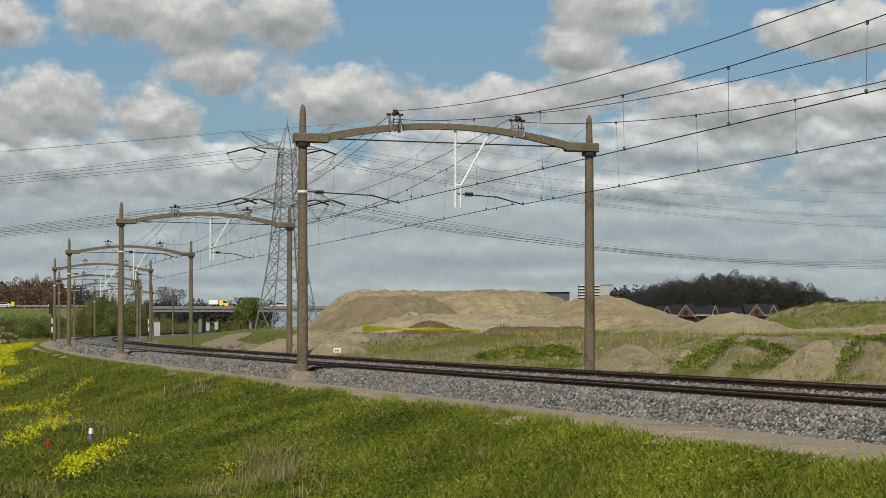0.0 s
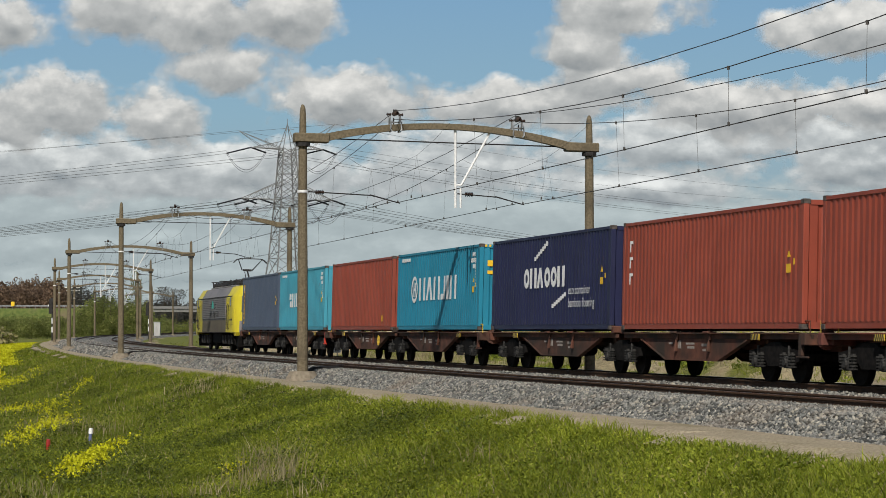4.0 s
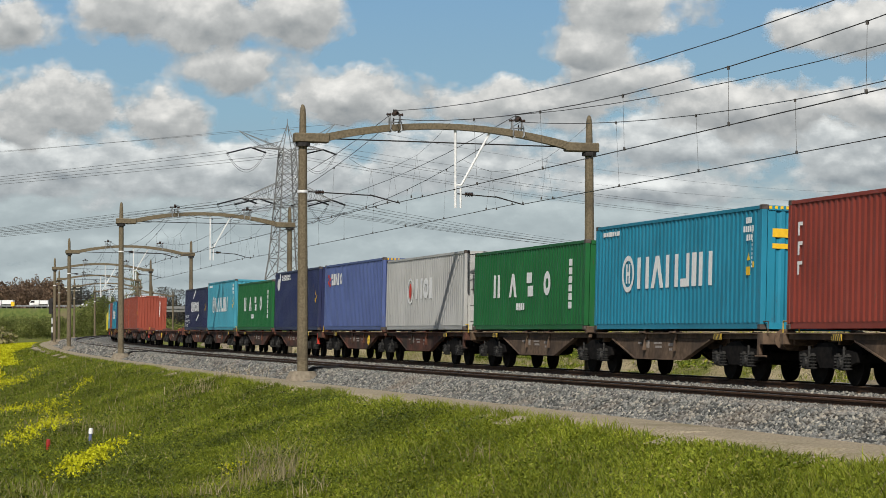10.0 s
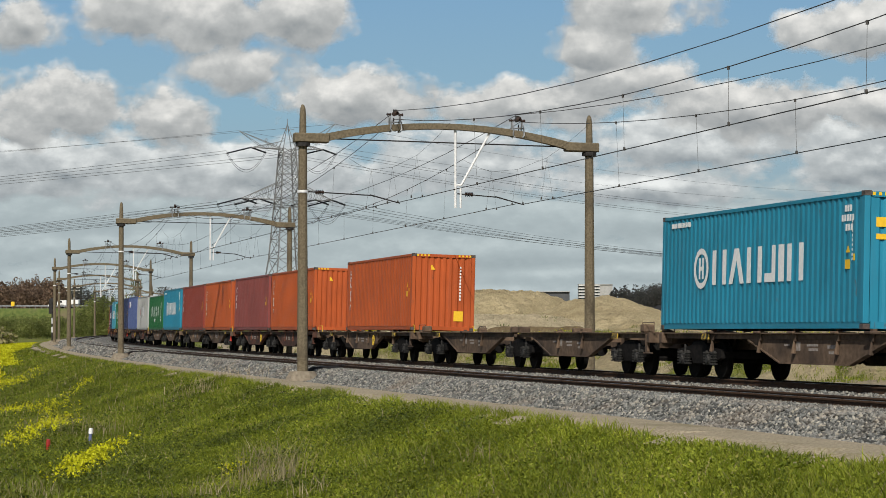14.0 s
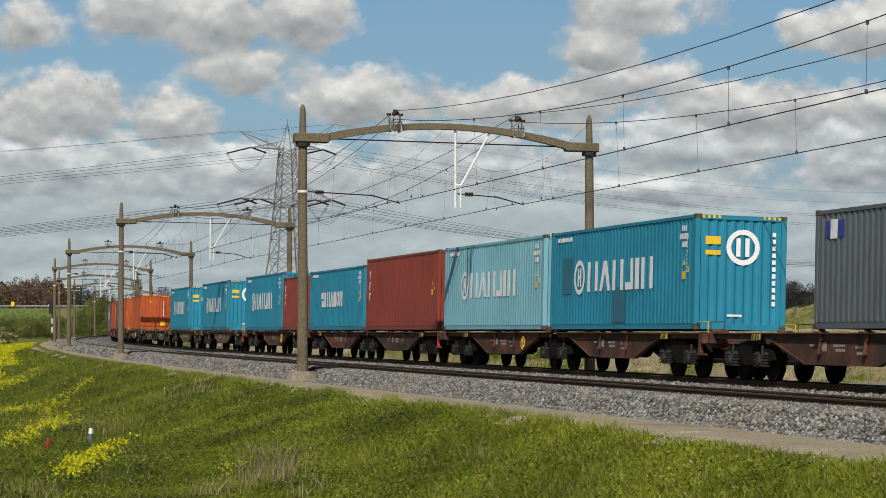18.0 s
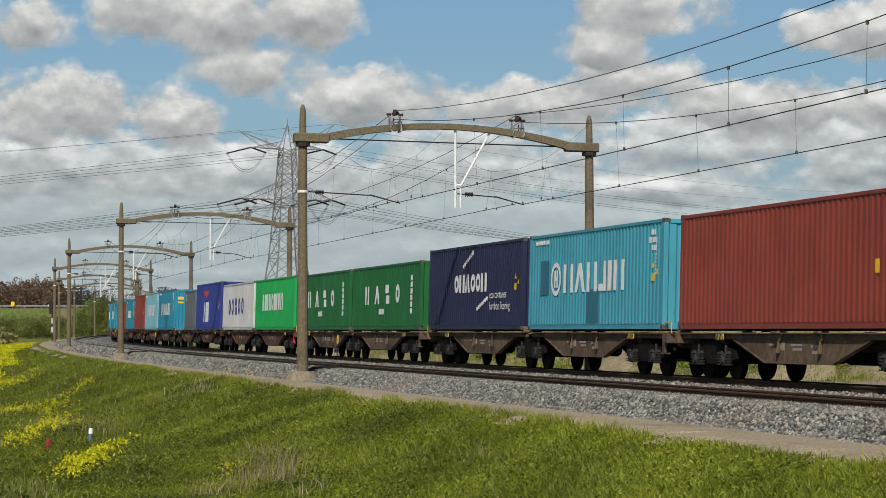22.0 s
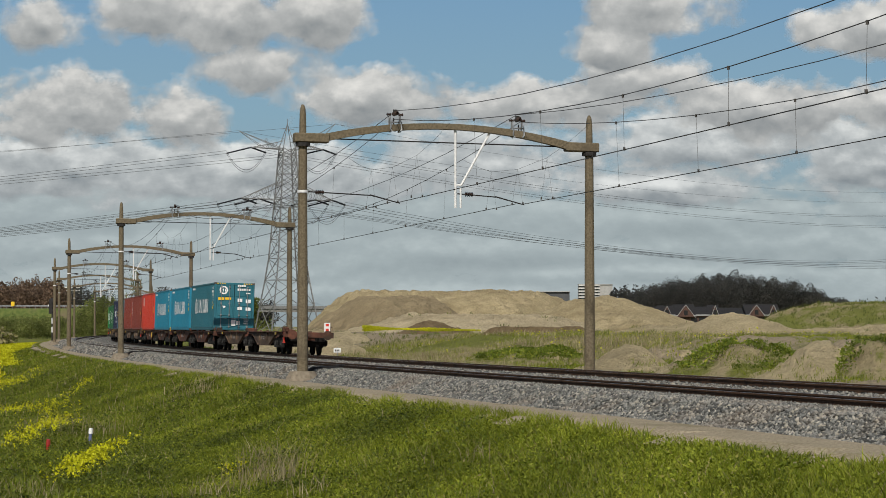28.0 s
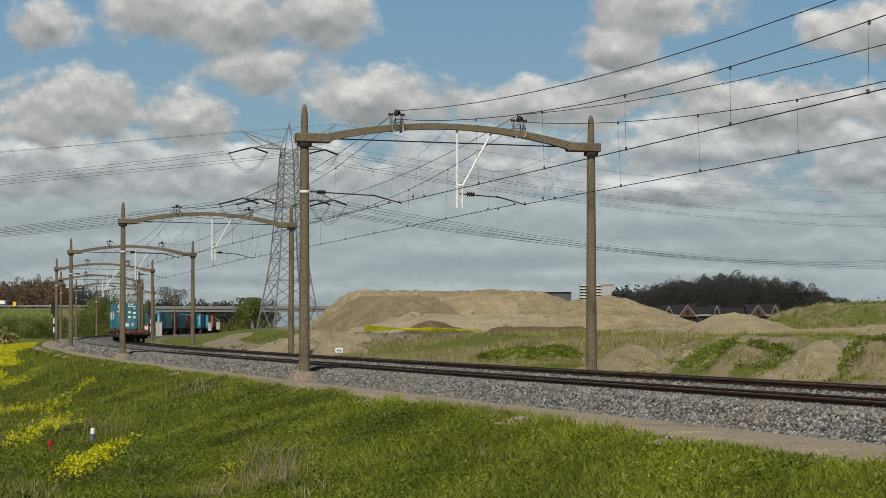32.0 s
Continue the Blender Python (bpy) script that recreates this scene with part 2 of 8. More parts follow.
HIGH = [(230, 40, 110, 48), (360, 55, 120, 62), (500, 42, 85, 66), (420, 140, 120, 50), (40, 55, 70, 48), (1090, 25, 125, 52), (1010, 100, 80, 44), (1480, 62, 130, 48)]
MIDDLE = [(90, 195, 165, 66), (290, 215, 80, 46), (600, 185, 130, 50), (880, 195, 170, 50), (1090, 150, 110, 46), (1270, 200, 150, 56), (1520, 195, 90, 50)]
LOW = [(120, 300, 330, 60), (480, 310, 330, 60), (860, 290, 330, 60), (1230, 270, 300, 66), (1520, 290, 200, 70), (1130, 330, 180, 40)]
FAR = [(120, 370, 400, 60), (600, 370, 500, 60), (1200, 380, 500, 60), (200, 430, 420, 50), (760, 440, 520, 50), (1350, 430, 420, 50), (350, 480, 420, 30), (1150, 480, 500, 30), (784, 515, 1500, 40)]
cloud_banks = []
for i, (clouds, veil, drift, fine, stretch, dim, depth) in enumerate(((FAR, 0.12, 22, 0.014, 0.7, 0.83, 0.34), (LOW, -0.03, 34, 0.012, 0.78, 0.89, 1.0), (MIDDLE, 0.04, 54, 0.012, 0.85, 0.86, 0.95), (HIGH, 0.03, 70, 0.0095, 0.9, 0.86, 1.0))):
    cm = cloud_material("cloud_cover", clouds, veil, i + 1, fine, stretch, dim, depth, (0.87, 0.985, 1.03) if clouds is FAR else (0.95, 0.99, 1.02) if clouds is LOW else (1, 1, 1))
    ob = sheet("cloud_bank", -3000, 3000, -20, 1500, 0, cm, "drifting white and grey cumulus clouds", "clouds")
    cloud_banks.append((ob, SKY_Y - 40 - 40 * i, drift))


# ---- ground ----
def smooth(a, b, x):
    t = np.clip((x - a) / (b - a), 0, 1)
    return t * t * (3 - 2 * t)


def track_frame(X, Y):
    """For arrays of places: metres along the far track, and outside of it."""
    sel = slice(0, len(_s), 6)
    px, py, ps, pp = _x[sel], _y[sel], _s[sel], _psi[sel]
    s, o = np.empty(X.shape), np.empty(X.shape)
    for i0 in range(0, X.size, 4000):
        xs, ys = X.ravel()[i0:i0 + 4000], Y.ravel()[i0:i0 + 4000]
        j = np.argmin((xs[:, None] - px) ** 2 + (ys[:, None] - py) ** 2, 1)
        dx, dy = xs - px[j], ys - py[j]
        s.ravel()[i0:i0 + 4000] = ps[j] - np.sin(pp[j]) * dx + np.cos(pp[j]) * dy
        o.ravel()[i0:i0 + 4000] = -np.cos(pp[j]) * dx - np.sin(pp[j]) * dy
    return s, o


def ripple(X, Y, seed=0):
    """Soft uneven relief of about one metre's height, for arrays."""
    z = np.zeros(X.shape)
    for i, (w, a) in enumerate(((31.0, 0.5), (17.0, 0.35), (9.3, 0.22), (4.7, 0.12), (2.3, 0.07))):
        p = seed * 1.7 + i * 2.1
        z += a * np.sin(X / w * 2 * np.pi + p + 1.3 * np.sin(Y / w * 3.1 + p)) * np.cos(Y / w * 5.3 + 0.7 * p + 0.9 * np.sin(X / w * 4.3))
    return z


def cloudy(X, Y, seed=0, octaves=4):
    """Uneven value noise from 0 to 1, for arrays."""
    out, amp, tot = np.zeros(X.shape), 1.0, 0.0
    for k in range(octaves):
        x, y = X * 2.0 ** k + seed * 17.3 + k * 5.1, Y * 2.0 ** k - seed * 9.7 + k * 3.3
        ix, iy = np.floor(x), np.floor(y)
        fx, fy = x - ix, y - iy
        fx, fy = fx * fx * (3 - 2 * fx), fy * fy * (3 - 2 * fy)

        def lattice(a, b):
            h = np.sin(a * 127.1 + b * 311.7 + seed * 7.7) * 43758.5453
            return h - np.floor(h)

        v = (lattice(ix, iy) * (1 - fx) + lattice(ix + 1, iy) * fx) * (1 - fy) + (lattice(ix, iy + 1) * (1 - fx) + lattice(ix + 1, iy + 1) * fx) * fy
        out += amp * v
        tot += amp
        amp *= 0.55
    return out / tot


def ground_height(X, Y):
    s, o = track_frame(X, Y)
    zr = np.interp(s, _s, _z)
    r = ripple(X, Y)
    zone = smooth(900, 700, np.abs(s - 0))
    # outside of the bend: a shoulder, a grassy slope and a low field; inside: a shallow dip, then a rising waste ground
    shoulder = zr - 0.42 - 0.08 * smooth(9.5, 9.0, o)
    field = -1.5 + 0.12 * r
    outer = shoulder - 0.10 * smooth(9.3, 9.8, o) + (field - shoulder) * smooth(8.9, 15.0 - 4.2 * smooth(40, 130, s), o) + 0.10 * r * smooth(9.6, 12, o)
    waste = 0.92 + 0.2 * r
    far = smooth(420, 900, Y)
    waste = waste * (1 - far) + (-1.0) * far
    inner = (zr - 0.55) + (waste - (zr - 0.55)) * smooth(3.8 + 6.5 * smooth(60, 30, s), 14.5 + 2.0 * ripple(X * 0.45, Y * 0.45, 5) + smooth(20, 70, s) * 6, -o) + 0.12 * smooth(4.0, 6.5, -o) * smooth(60, 30, s) * smooth(13.0, 10.0, -o)
    inner = inner + (0.16 * ripple(X * 2.6, Y * 1.2, 3) + 0.5 * (cloudy(X * 0.9, Y * 0.7, 6) - 0.5)) * smooth(4.2, 7.0, -o) * smooth(120, 60, s)
    z = np.where(o > 2.1, outer, inner)
    # the rise on which the camera stands
    near = smooth(24, 12, np.hypot(X, Y)) * smooth(12.0, 15.0, o)
    z = z * (1 - near) + (-0.05) * near
    return z


def bare_soil(X, Y):
    """The share of bare sand and soil on the ground, by stretches of the plan."""
    s, o = track_frame(X, Y)
    r = ripple(X * 0.8, Y * 0.8, 9)
    front = smooth(22, 8, s) * smooth(4.0, 5.5, -o)
    bare = front * (0.72 + 0.55 * r + 0.3 * ripple(X * 3.1, Y * 1.6, 4))
    bare = np.maximum(bare, smooth(11, 13, -o) * smooth(30, 20, -o) * (0.75 + 0.3 * r) * smooth(45, 25, s))
    bare = np.maximum(bare, smooth(14, 40, s) * smooth(10, 30, -o) * (0.5 + 0.6 * r))
    bare = np.maximum(bare, smooth(3.2, 4.0, -o) * smooth(6.0, 5.0, -o) * (0.5 + 0.5 * r))
    bare = np.maximum(bare, smooth(16, 19, o) * smooth(60, 20, s) * (0.42 + 0.6 * r))
    bare = np.maximum(bare, smooth(2.6, 1.2, np.abs(X + 0.0925 * Y + 1.2 * np.sin(Y / 17))) * smooth(170, 190, Y) * smooth(300, 270, Y))
    bare = np.maximum(bare, smooth(150, 170, Y) * smooth(330, 300, Y) * smooth(-17, -13, X + 0.02 * (Y - 200)) * (0.8 + 0.4 * r))
    return np.clip(bare, 0, 1)


def height_at(x, y):
    return float(ground_height(np.array([float(x)]), np.array([float(y)]))[0])


def grid_mesh(name, U, V, fn, material):
    """A sheet over two rows of numbers; fn gives X, Y, Z of arrays."""
    u, v = np.meshgrid(U, V)
    X, Y, Z = fn(u, v)
    nv, nu = u.shape
    idx = np.arange(nu * nv).reshape(nv, nu)
    f = np.stack([idx[:-1, :-1], idx[:-1, 1:], idx[1:, 1:], idx[1:, :-1]], -1).reshape(-1, 4)
    me = bpy.data.meshes.new(name)
    me.vertices.add(nu * nv)
    me.vertices.foreach_set("co", np.stack([X, Y, Z], -1).astype(np.float32).ravel())
    me.loops.add(f.size)
    me.loops.foreach_set("vertex_index", f.ravel().astype(np.int32))
    me.polygons.add(len(f))
    me.polygons.foreach_set("loop_start", np.arange(0, f.size, 4, dtype=np.int32))
    me.polygons.foreach_set("use_smooth", np.ones(len(f), dtype=bool))
    me.update(calc_edges=True)
    me.materials.append(material)
    return me


def earth_material():
    m, nt, bs = shader("meadow_and_bare_earth")
    vec = coords(nt, "Object")
    n1, n2, n3 = noise_tex(nt, vec, 0.05, 5), noise_tex(nt, vec, 0.35, 6, 0.65), noise_tex(nt, vec, 6.0, 6, 0.7)
    grass = mixed(nt, ramp(nt, n2, [(0.35, (0, 0, 0)), (0.65, (1, 1, 1))]), (0.1, 0.132, 0.016), (0.16, 0.185, 0.032))
    grass = mixed(nt, ramp(nt, n3, [(0.4, (0, 0, 0)), (0.7, (1, 1, 1))]), grass, (0.16, 0.145, 0.06))
    soil = mixed(nt, ramp(nt, n3, [(0.3, (0, 0, 0)), (0.7, (1, 1, 1))]), (0.19, 0.15, 0.1), (0.43, 0.36, 0.245))
    at = nt.nodes.new("ShaderNodeAttribute")
    at.attribute_name = "bare_soil"
    bare = ramp(nt, val(nt, "ADD", val(nt, "MULTIPLY", val(nt, "SUBTRACT", n2, 0.5), 1.2), at.outputs["Fac"]), [(0.42, (0, 0, 0)), (0.6, (1, 1, 1))])
    nt.links.new(mixed(nt, bare, grass, soil), bs.inputs["Base Color"])
    bs.inputs["Roughness"].default_value = 0.95
    bs.inputs["Specular IOR Level"].default_value = 0.15
    bump(nt, bs, val(nt, "MULTIPLY_ADD", noise_tex(nt, vec, 1.6, 6, 0.7), 2.5, n3), 0.9, 0.16)
    return m


EARTH = earth_material()
U = np.concatenate([np.linspace(-1.6, -0.25, 40)[:-1], np.linspace(-0.25, 0.25, 300), np.linspace(0.25, 1.6, 40)[1:]])
V = np.concatenate([np.linspace(-900, 0, 70)[:-1], np.linspace(0, 26, 14)[:-1], np.linspace(26, 130, 260)[:-1], np.geomspace(130, 4650, 150)])


def ground_at(u, v):
    X, Y = u * (np.abs(v) + 24), v
    return X, Y, ground_height(X, Y)


ground = tagged(new("ground", grid_mesh("ground", U, V, ground_at, EARTH)), "grassy meadow and bare sandy waste ground", "ground", kind="structure")

_co = np.empty(len(ground.data.vertices) * 3, dtype=np.float32)
ground.data.vertices.foreach_get("co", _co)
_co = _co.reshape(-1, 3).astype(float)
_at = ground.data.attributes.new("bare_soil", "FLOAT", "POINT")
_at.data.foreach_set("value", bare_soil(_co[:, 0], _co[:, 1]).astype(np.float32))

# ---- the railway ----
def sweep(name, s0, s1, step, section, material, close=True, ragged=0.0, edges=()):
    """A section of (out, up) points, swept along the track."""
    ss = np.concatenate([np.arange(s0, -55, step), np.arange(-55, 70, 0.3), np.arange(70, s1 + 0.01, step)]) if ragged else np.arange(s0, s1 + 0.01, step)
    n = len(section)
    wave = cloudy(ss * 0.9, ss * 0.0, 3, 4) - 0.5
    verts, faces = [], []
    for i, s in enumerate(ss):
        for j, (o, u) in enumerate(section):
            verts.append(along(s, o + (ragged * wave[i] if j in edges else 0.0), u))
        if i:
            a, b = (i - 1) * n, i * n
            for j in range(n if close else n - 1):
                k = (j + 1) % n
                faces.append((a + j, a + k, b + k, b + j))
    return mesh_of(name, verts, faces, material)


def stone_material():
    m, nt, bs = shader("grey_ballast_stone")
    vec = coords(nt, "Object")
    vo = nt.nodes.new("ShaderNodeTexVoronoi")
    vo.inputs["Scale"].default_value = 11.0
    nt.links.new(vec, vo.inputs["Vector"])
    big = noise_tex(nt, vec, 0.5, 4)
    sepc = nt.nodes.new("ShaderNodeSeparateColor")
    nt.links.new(vo.outputs["Color"], sepc.inputs[0])
    c = ramp(nt, sepc.outputs[0], [(0.0, (0.035, 0.036, 0.035)), (0.5, (0.115, 0.117, 0.112)), (0.9, (0.25, 0.25, 0.23))])
    c = mixed(nt, ramp(nt, big, [(0.5, (0, 0, 0)), (0.7, (0.5, 0.5, 0.5))]), c, (0.2, 0.155, 0.115))
    nt.links.new(c, bs.inputs["Base Color"])
    bs.inputs["Roughness"].default_value = 0.95
    bs.inputs["Specular IOR Level"].default_value = 0.15
    bump(nt, bs, vo.outputs["Distance"], 1.0, 0.05)
    return m


BALLAST = stone_material()
BED = [(7.75, -0.55), (7.15, -0.42), (6.55, -0.12), (TRACK_GAP + 1.35, -0.1), (TRACK_GAP + 0.9, -0.14), (TRACK_GAP - 0.9, -0.14), (TRACK_GAP - 1.3, -0.12),
       (1.4, -0.12), (0.9, -0.16), (-0.9, -0.18), (-1.4, -0.16), (-2.2, -0.2), (-3.3, -0.62)]
bed = new("ballast_bed", sweep("ballast_bed", -880, 880, 4, BED[::-1], BALLAST, False, 0.5, (len(BED) - 1,)))
tagged(bed, "grey crushed-stone ballast under the two tracks", "ballast", kind="structure")
PATH = surface("trodden_sand_path", (0.19, 0.155, 0.1), (0.36, 0.31, 0.225), 0.95, 0, 19, 0.5, (0.15, 0.135, 0.075), (0.56, 0.74), relief=0.5, dist=0.03, spec=0.1)
walkway = new("path", sweep("path", -600, 500, 2, [(7.1, -0.50), (7.6, -0.41), (9.0, -0.385), (9.5, -0.52)][::-1], PATH, False, 1.7, (0, 1)))
tagged(walkway, "narrow sandy service path beside the ballast", "path", kind="structure")

RAIL = [(-0.075, -0.172), (0.075, -0.172), (0.075, -0.158), (0.012, -0.14), (0.010, -0.045), (0.036, -0.034), (0.036, -0.008), (0.028, 0.0), (-0.028, 0.0), (-0.036, -0.008), (-0.036, -0.034), (-0.010, -0.045), (-0.012, -0.14), (-0.075, -0.158)]
for centre in (0.0, TRACK_GAP):
    tr = thing("railway_track", "rust-brown steel rails fixed on concrete sleepers", "railway track", "tracks")
    for off in (0.7535, -0.7535):
        o = centre + off
        lift = off * math.tan(radians(CANT))
        me = sweep("rail", -880, 880, 4, [(o + a, b + lift) for a, b in RAIL][::-1], [RAIL_STEEL, RAIL_HEAD])
        n = len(RAIL)
        mi = [1 if (i % n) == n - 1 - 8 else 0 for i in range(len(me.polygons))]
        me.polygons.foreach_set("material_index", mi)
        part("rail", me, RAIL_STEEL, tr)


# ---- catenary ----
OUT_A, OUT_B = 7.34, -2.42
PORTALS = [-51.0, 8.2, 66.9, 120.6, 172.7, 226.0, 280.0, 332.0, 384.0]
CONTACT = 5.41


def ribbed(bm, a, b, r_in, r_out, sheds, sides=10):
    """An insulator: one turned body with a row of sheds from a to b."""
    a, b = Vector(a), Vector(b)
    d = (b - a).normalized()
    u = d.orthogonal().normalized()
    w = d.cross(u)
    prof = [(0.0, r_in)]
    for k in range(sheds):
        prof += [((k + 0.25) / sheds, r_in), ((k + 0.3) / sheds, r_out), ((k + 0.55) / sheds, r_out * 0.8), ((k + 0.8) / sheds, r_in)]
    prof.append((1.0, r_in))
    prev = None
    for t, r in prof:
        row = [bm.verts.new(a.lerp(b, t) + (u * math.cos(2 * math.pi * i / sides) + w * math.sin(2 * math.pi * i / sides)) * r) for i in range(sides)]
        if prev:
            for i in range(sides):
                j = (i + 1) % sides
                bm.faces.new((prev[i], prev[j], row[j], row[i]))
        prev = row
    bm.faces.new(prev)


def masts():
    """One portal, built at the origin: x along the track, y to the outside, z above the rails."""
    p = thing("catenary_portal", "arched concrete catenary portal with two tapered masts over two tracks", "catenary portal", "portals")
    for name, o in (("mast", OUT_A), ("mast", OUT_B)):
        bm = BM()
        rings = [(-1.0, 0.185), (0.0, 0.18), (3.0, 0.165), (6.0, 0.145), (7.05, 0.14), (7.06, 0.125), (8.08, 0.105), (8.29, 0.085), (8.4, 0.045), (8.42, 0.0)]
        for (z0, r0), (z1, r1) in zip(rings, rings[1:]):
            tube(bm, (0, o, z0), (0, o, z1), r0, max(r1, 0.004), 12, False)
        part("mast", bm, CONCRETE, p)
        bm = BM()
        bmesh.ops.create_cone(bm, cap_ends=True, segments=10, radius1=0.75, radius2=0.42, depth=0.62, matrix=Matrix.Translation((0, o, -0.42)))
        part("footing", bm, FOOTING, p, "weathered concrete footing")
        bm = BM()
        tube(bm, (0, o, 7.05), (0, o, 7.17), 0.24, 0.24, 12)
        part("collar", bm, DARK, p)
    # the arched beam, with a straight shoe at either end
    bm = BM()
    n = 20
    rise, base = 0.5, 7.36
    pts = []
    for i in range(n + 1):
        t = i / n
        y = OUT_A - 0.75 - t * (OUT_A - OUT_B - 1.5)
        pts.append((y, base + rise * (1 - (2 * t - 1) ** 2), 0.095 + 0.035 * abs(2 * t - 1) ** 1.5))
    prev = None
    for y, z, h in pts:
        ring = [bm.verts.new((x, y, z + dz)) for x, dz in ((-0.13, -h), (0.13, -h), (0.13, h), (-0.13, h))]
        if prev:
            for a in range(4):
                b = (a + 1) % 4
                bm.faces.new((prev[a], prev[b], ring[b], ring[a]))
        prev = ring
    for y0, y1 in ((OUT_A - 0.85, OUT_A + 0.3), (OUT_B - 0.3, OUT_B + 0.85)):
        box(bm, -0.2, 0.2, y0, y1, 7.18, 7.48, 0.03)
    part("arched_beam", bm, CONCRETE, p)
    bm = BM()
    tube(bm, (0, OUT_A - 0.8, 7.33), (0, OUT_B + 0.8, 7.33), 0.022, 0.022, 6)
    part("tie_rod", bm, DARK, p)
    # two stands over the tracks: bent posts clamped round the beam, with the insulators on top
    for y in (4.26, 0.08):
        z = base + rise * (1 - (2 * (OUT_A - y) / (OUT_A - OUT_B) - 1) ** 2) + 0.1
        bm = BM()
        for dy in (-0.17, 0.17):
            chain(bm, [(0.15, y + dy * 0.75, z - 0.27), (0.15, y + dy * 1.1, z - 0.2), (0.15, y + dy, z + 0.04), (0.08, y + dy, z + 0.3)], 0.028, 6)
            chain(bm, [(-0.15, y + dy * 0.75, z - 0.27), (-0.15, y + dy * 1.1, z - 0.2), (-0.15, y + dy, z + 0.04), (0.08, y + dy, z + 0.3)], 0.028, 6)
        tube(bm, (0, y - 0.19, z + 0.05), (0, y + 0.19, z + 0.05), 0.024, 0.024, 6)
        tube(bm, (-0.15, y - 0.14, z - 0.27), (0.15, y - 0.14, z - 0.27), 0.02, 0.02, 6)
        part("feeder_stand", bm, GALV, p, "galvanised stand clamped to the beam")
        for a, b, r in (((0.05, y - 0.28, z + 0.31), (0.05, y - 0.12, z + 0.31), 0.055), ((0.05, y + 0.12, z + 0.31), (0.05, y + 0.28, z + 0.31), 0.055), ((-0.3, y, z + 0.34), (0.3, y, z + 0.34), 0.075)):
            bm = BM()
            ribbed(bm, a, b, 0.03, r, 3)
            part("insulator", bm, GLAZED, p)
        bm = BM()
        prism(bm, [(-0.05, z + 0.28), (0.05, z + 0.28), (0.02, z + 0.47), (-0.02, z + 0.47)], y - 0.07, y + 0.07)
        part("saddle", bm, DARK, p)
    # the hanging white arm for the inner track
    bm = BM()
    tube(bm, (0, 2.22, 7.85), (0, 2.22, 5.25), 0.045, 0.045, 8)
    tube(bm, (0, 2.04, 5.9), (0, 2.04, 5.25), 0.035, 0.035, 8)
    tube(bm, (0, 1.0, 7.78), (0, 2.02, 6.0), 0.04, 0.04, 8)
    tube(bm, (0, 2.22, 6.0), (0, 2.02, 6.0), 0.035, 0.035, 6)
    part("drop_arm", bm, WHITE_TUBE, p, "white drop arm with a slanting brace")
    for y0, y1 in ((2.15, -0.15), (OUT_A - 0.16, 4.1)):
        bm = BM()
        tube(bm, (0, y0, 5.72), (0, y1 + 0.9, 5.62), 0.02, 0.02, 6)
        tube(bm, (0, y1 + 1.0, 5.64), (0, y1, 5.38), 0.024, 0.018, 6)
        part("registration_arm", bm, DARK, p)
        bm = BM()
        ribbed(bm, (0, y0 - 0.26, 5.71), (0, y0 - 0.54, 5.7), 0.045, 0.09, 4)
        part("insulator", bm, GLAZED, p)
    bm = BM()
    tube(bm, (0, OUT_A, 5.68), (0, OUT_A, 5.76), 0.175, 0.175, 12)
    part("mast_band", bm, WHITE_TUBE, p, "white steel band")
    # hangers for the carrying cables
    for y in (0.0, TRACK_GAP):
        bm = BM()
        z = base + rise * (1 - (2 * (OUT_A - y) / (OUT_A - OUT_B) - 1) ** 2)
        chain(bm, [(0.15, y, z + 0.3), (0.15, y, z - 0.1), (0, y, z - 0.13), (-0.1, y, z - 0.14)], 0.025, 6)
        part("hanger", bm, DARK, p)
    # the outer mast stands a little higher
    for ch in p.children:
        for v in ch.data.vertices:
            if v.co.z > 6.9:
                v.co.z += 0.14 * (v.co.y - OUT_B) / (OUT_A - OUT_B)
    return p


first = masts()
first.matrix_basis = on_track(PORTALS[0], cant=0)
for s in PORTALS[1:]:
    copy_thing(first, on_track(s, cant=0))


def span_point(s0, s1, t, out, h0, sag):
    return along(s0 + (s1 - s0) * t, out, h0 - sag * 4 * t * (1 - t))


CARRY, SAG = 8.14, 1.58


def clamp(bm, q):
    box(bm, q.x - 0.025, q.x + 0.025, q.y - 0.025, q.y + 0.025, q.z - 0.02, q.z + 0.06)


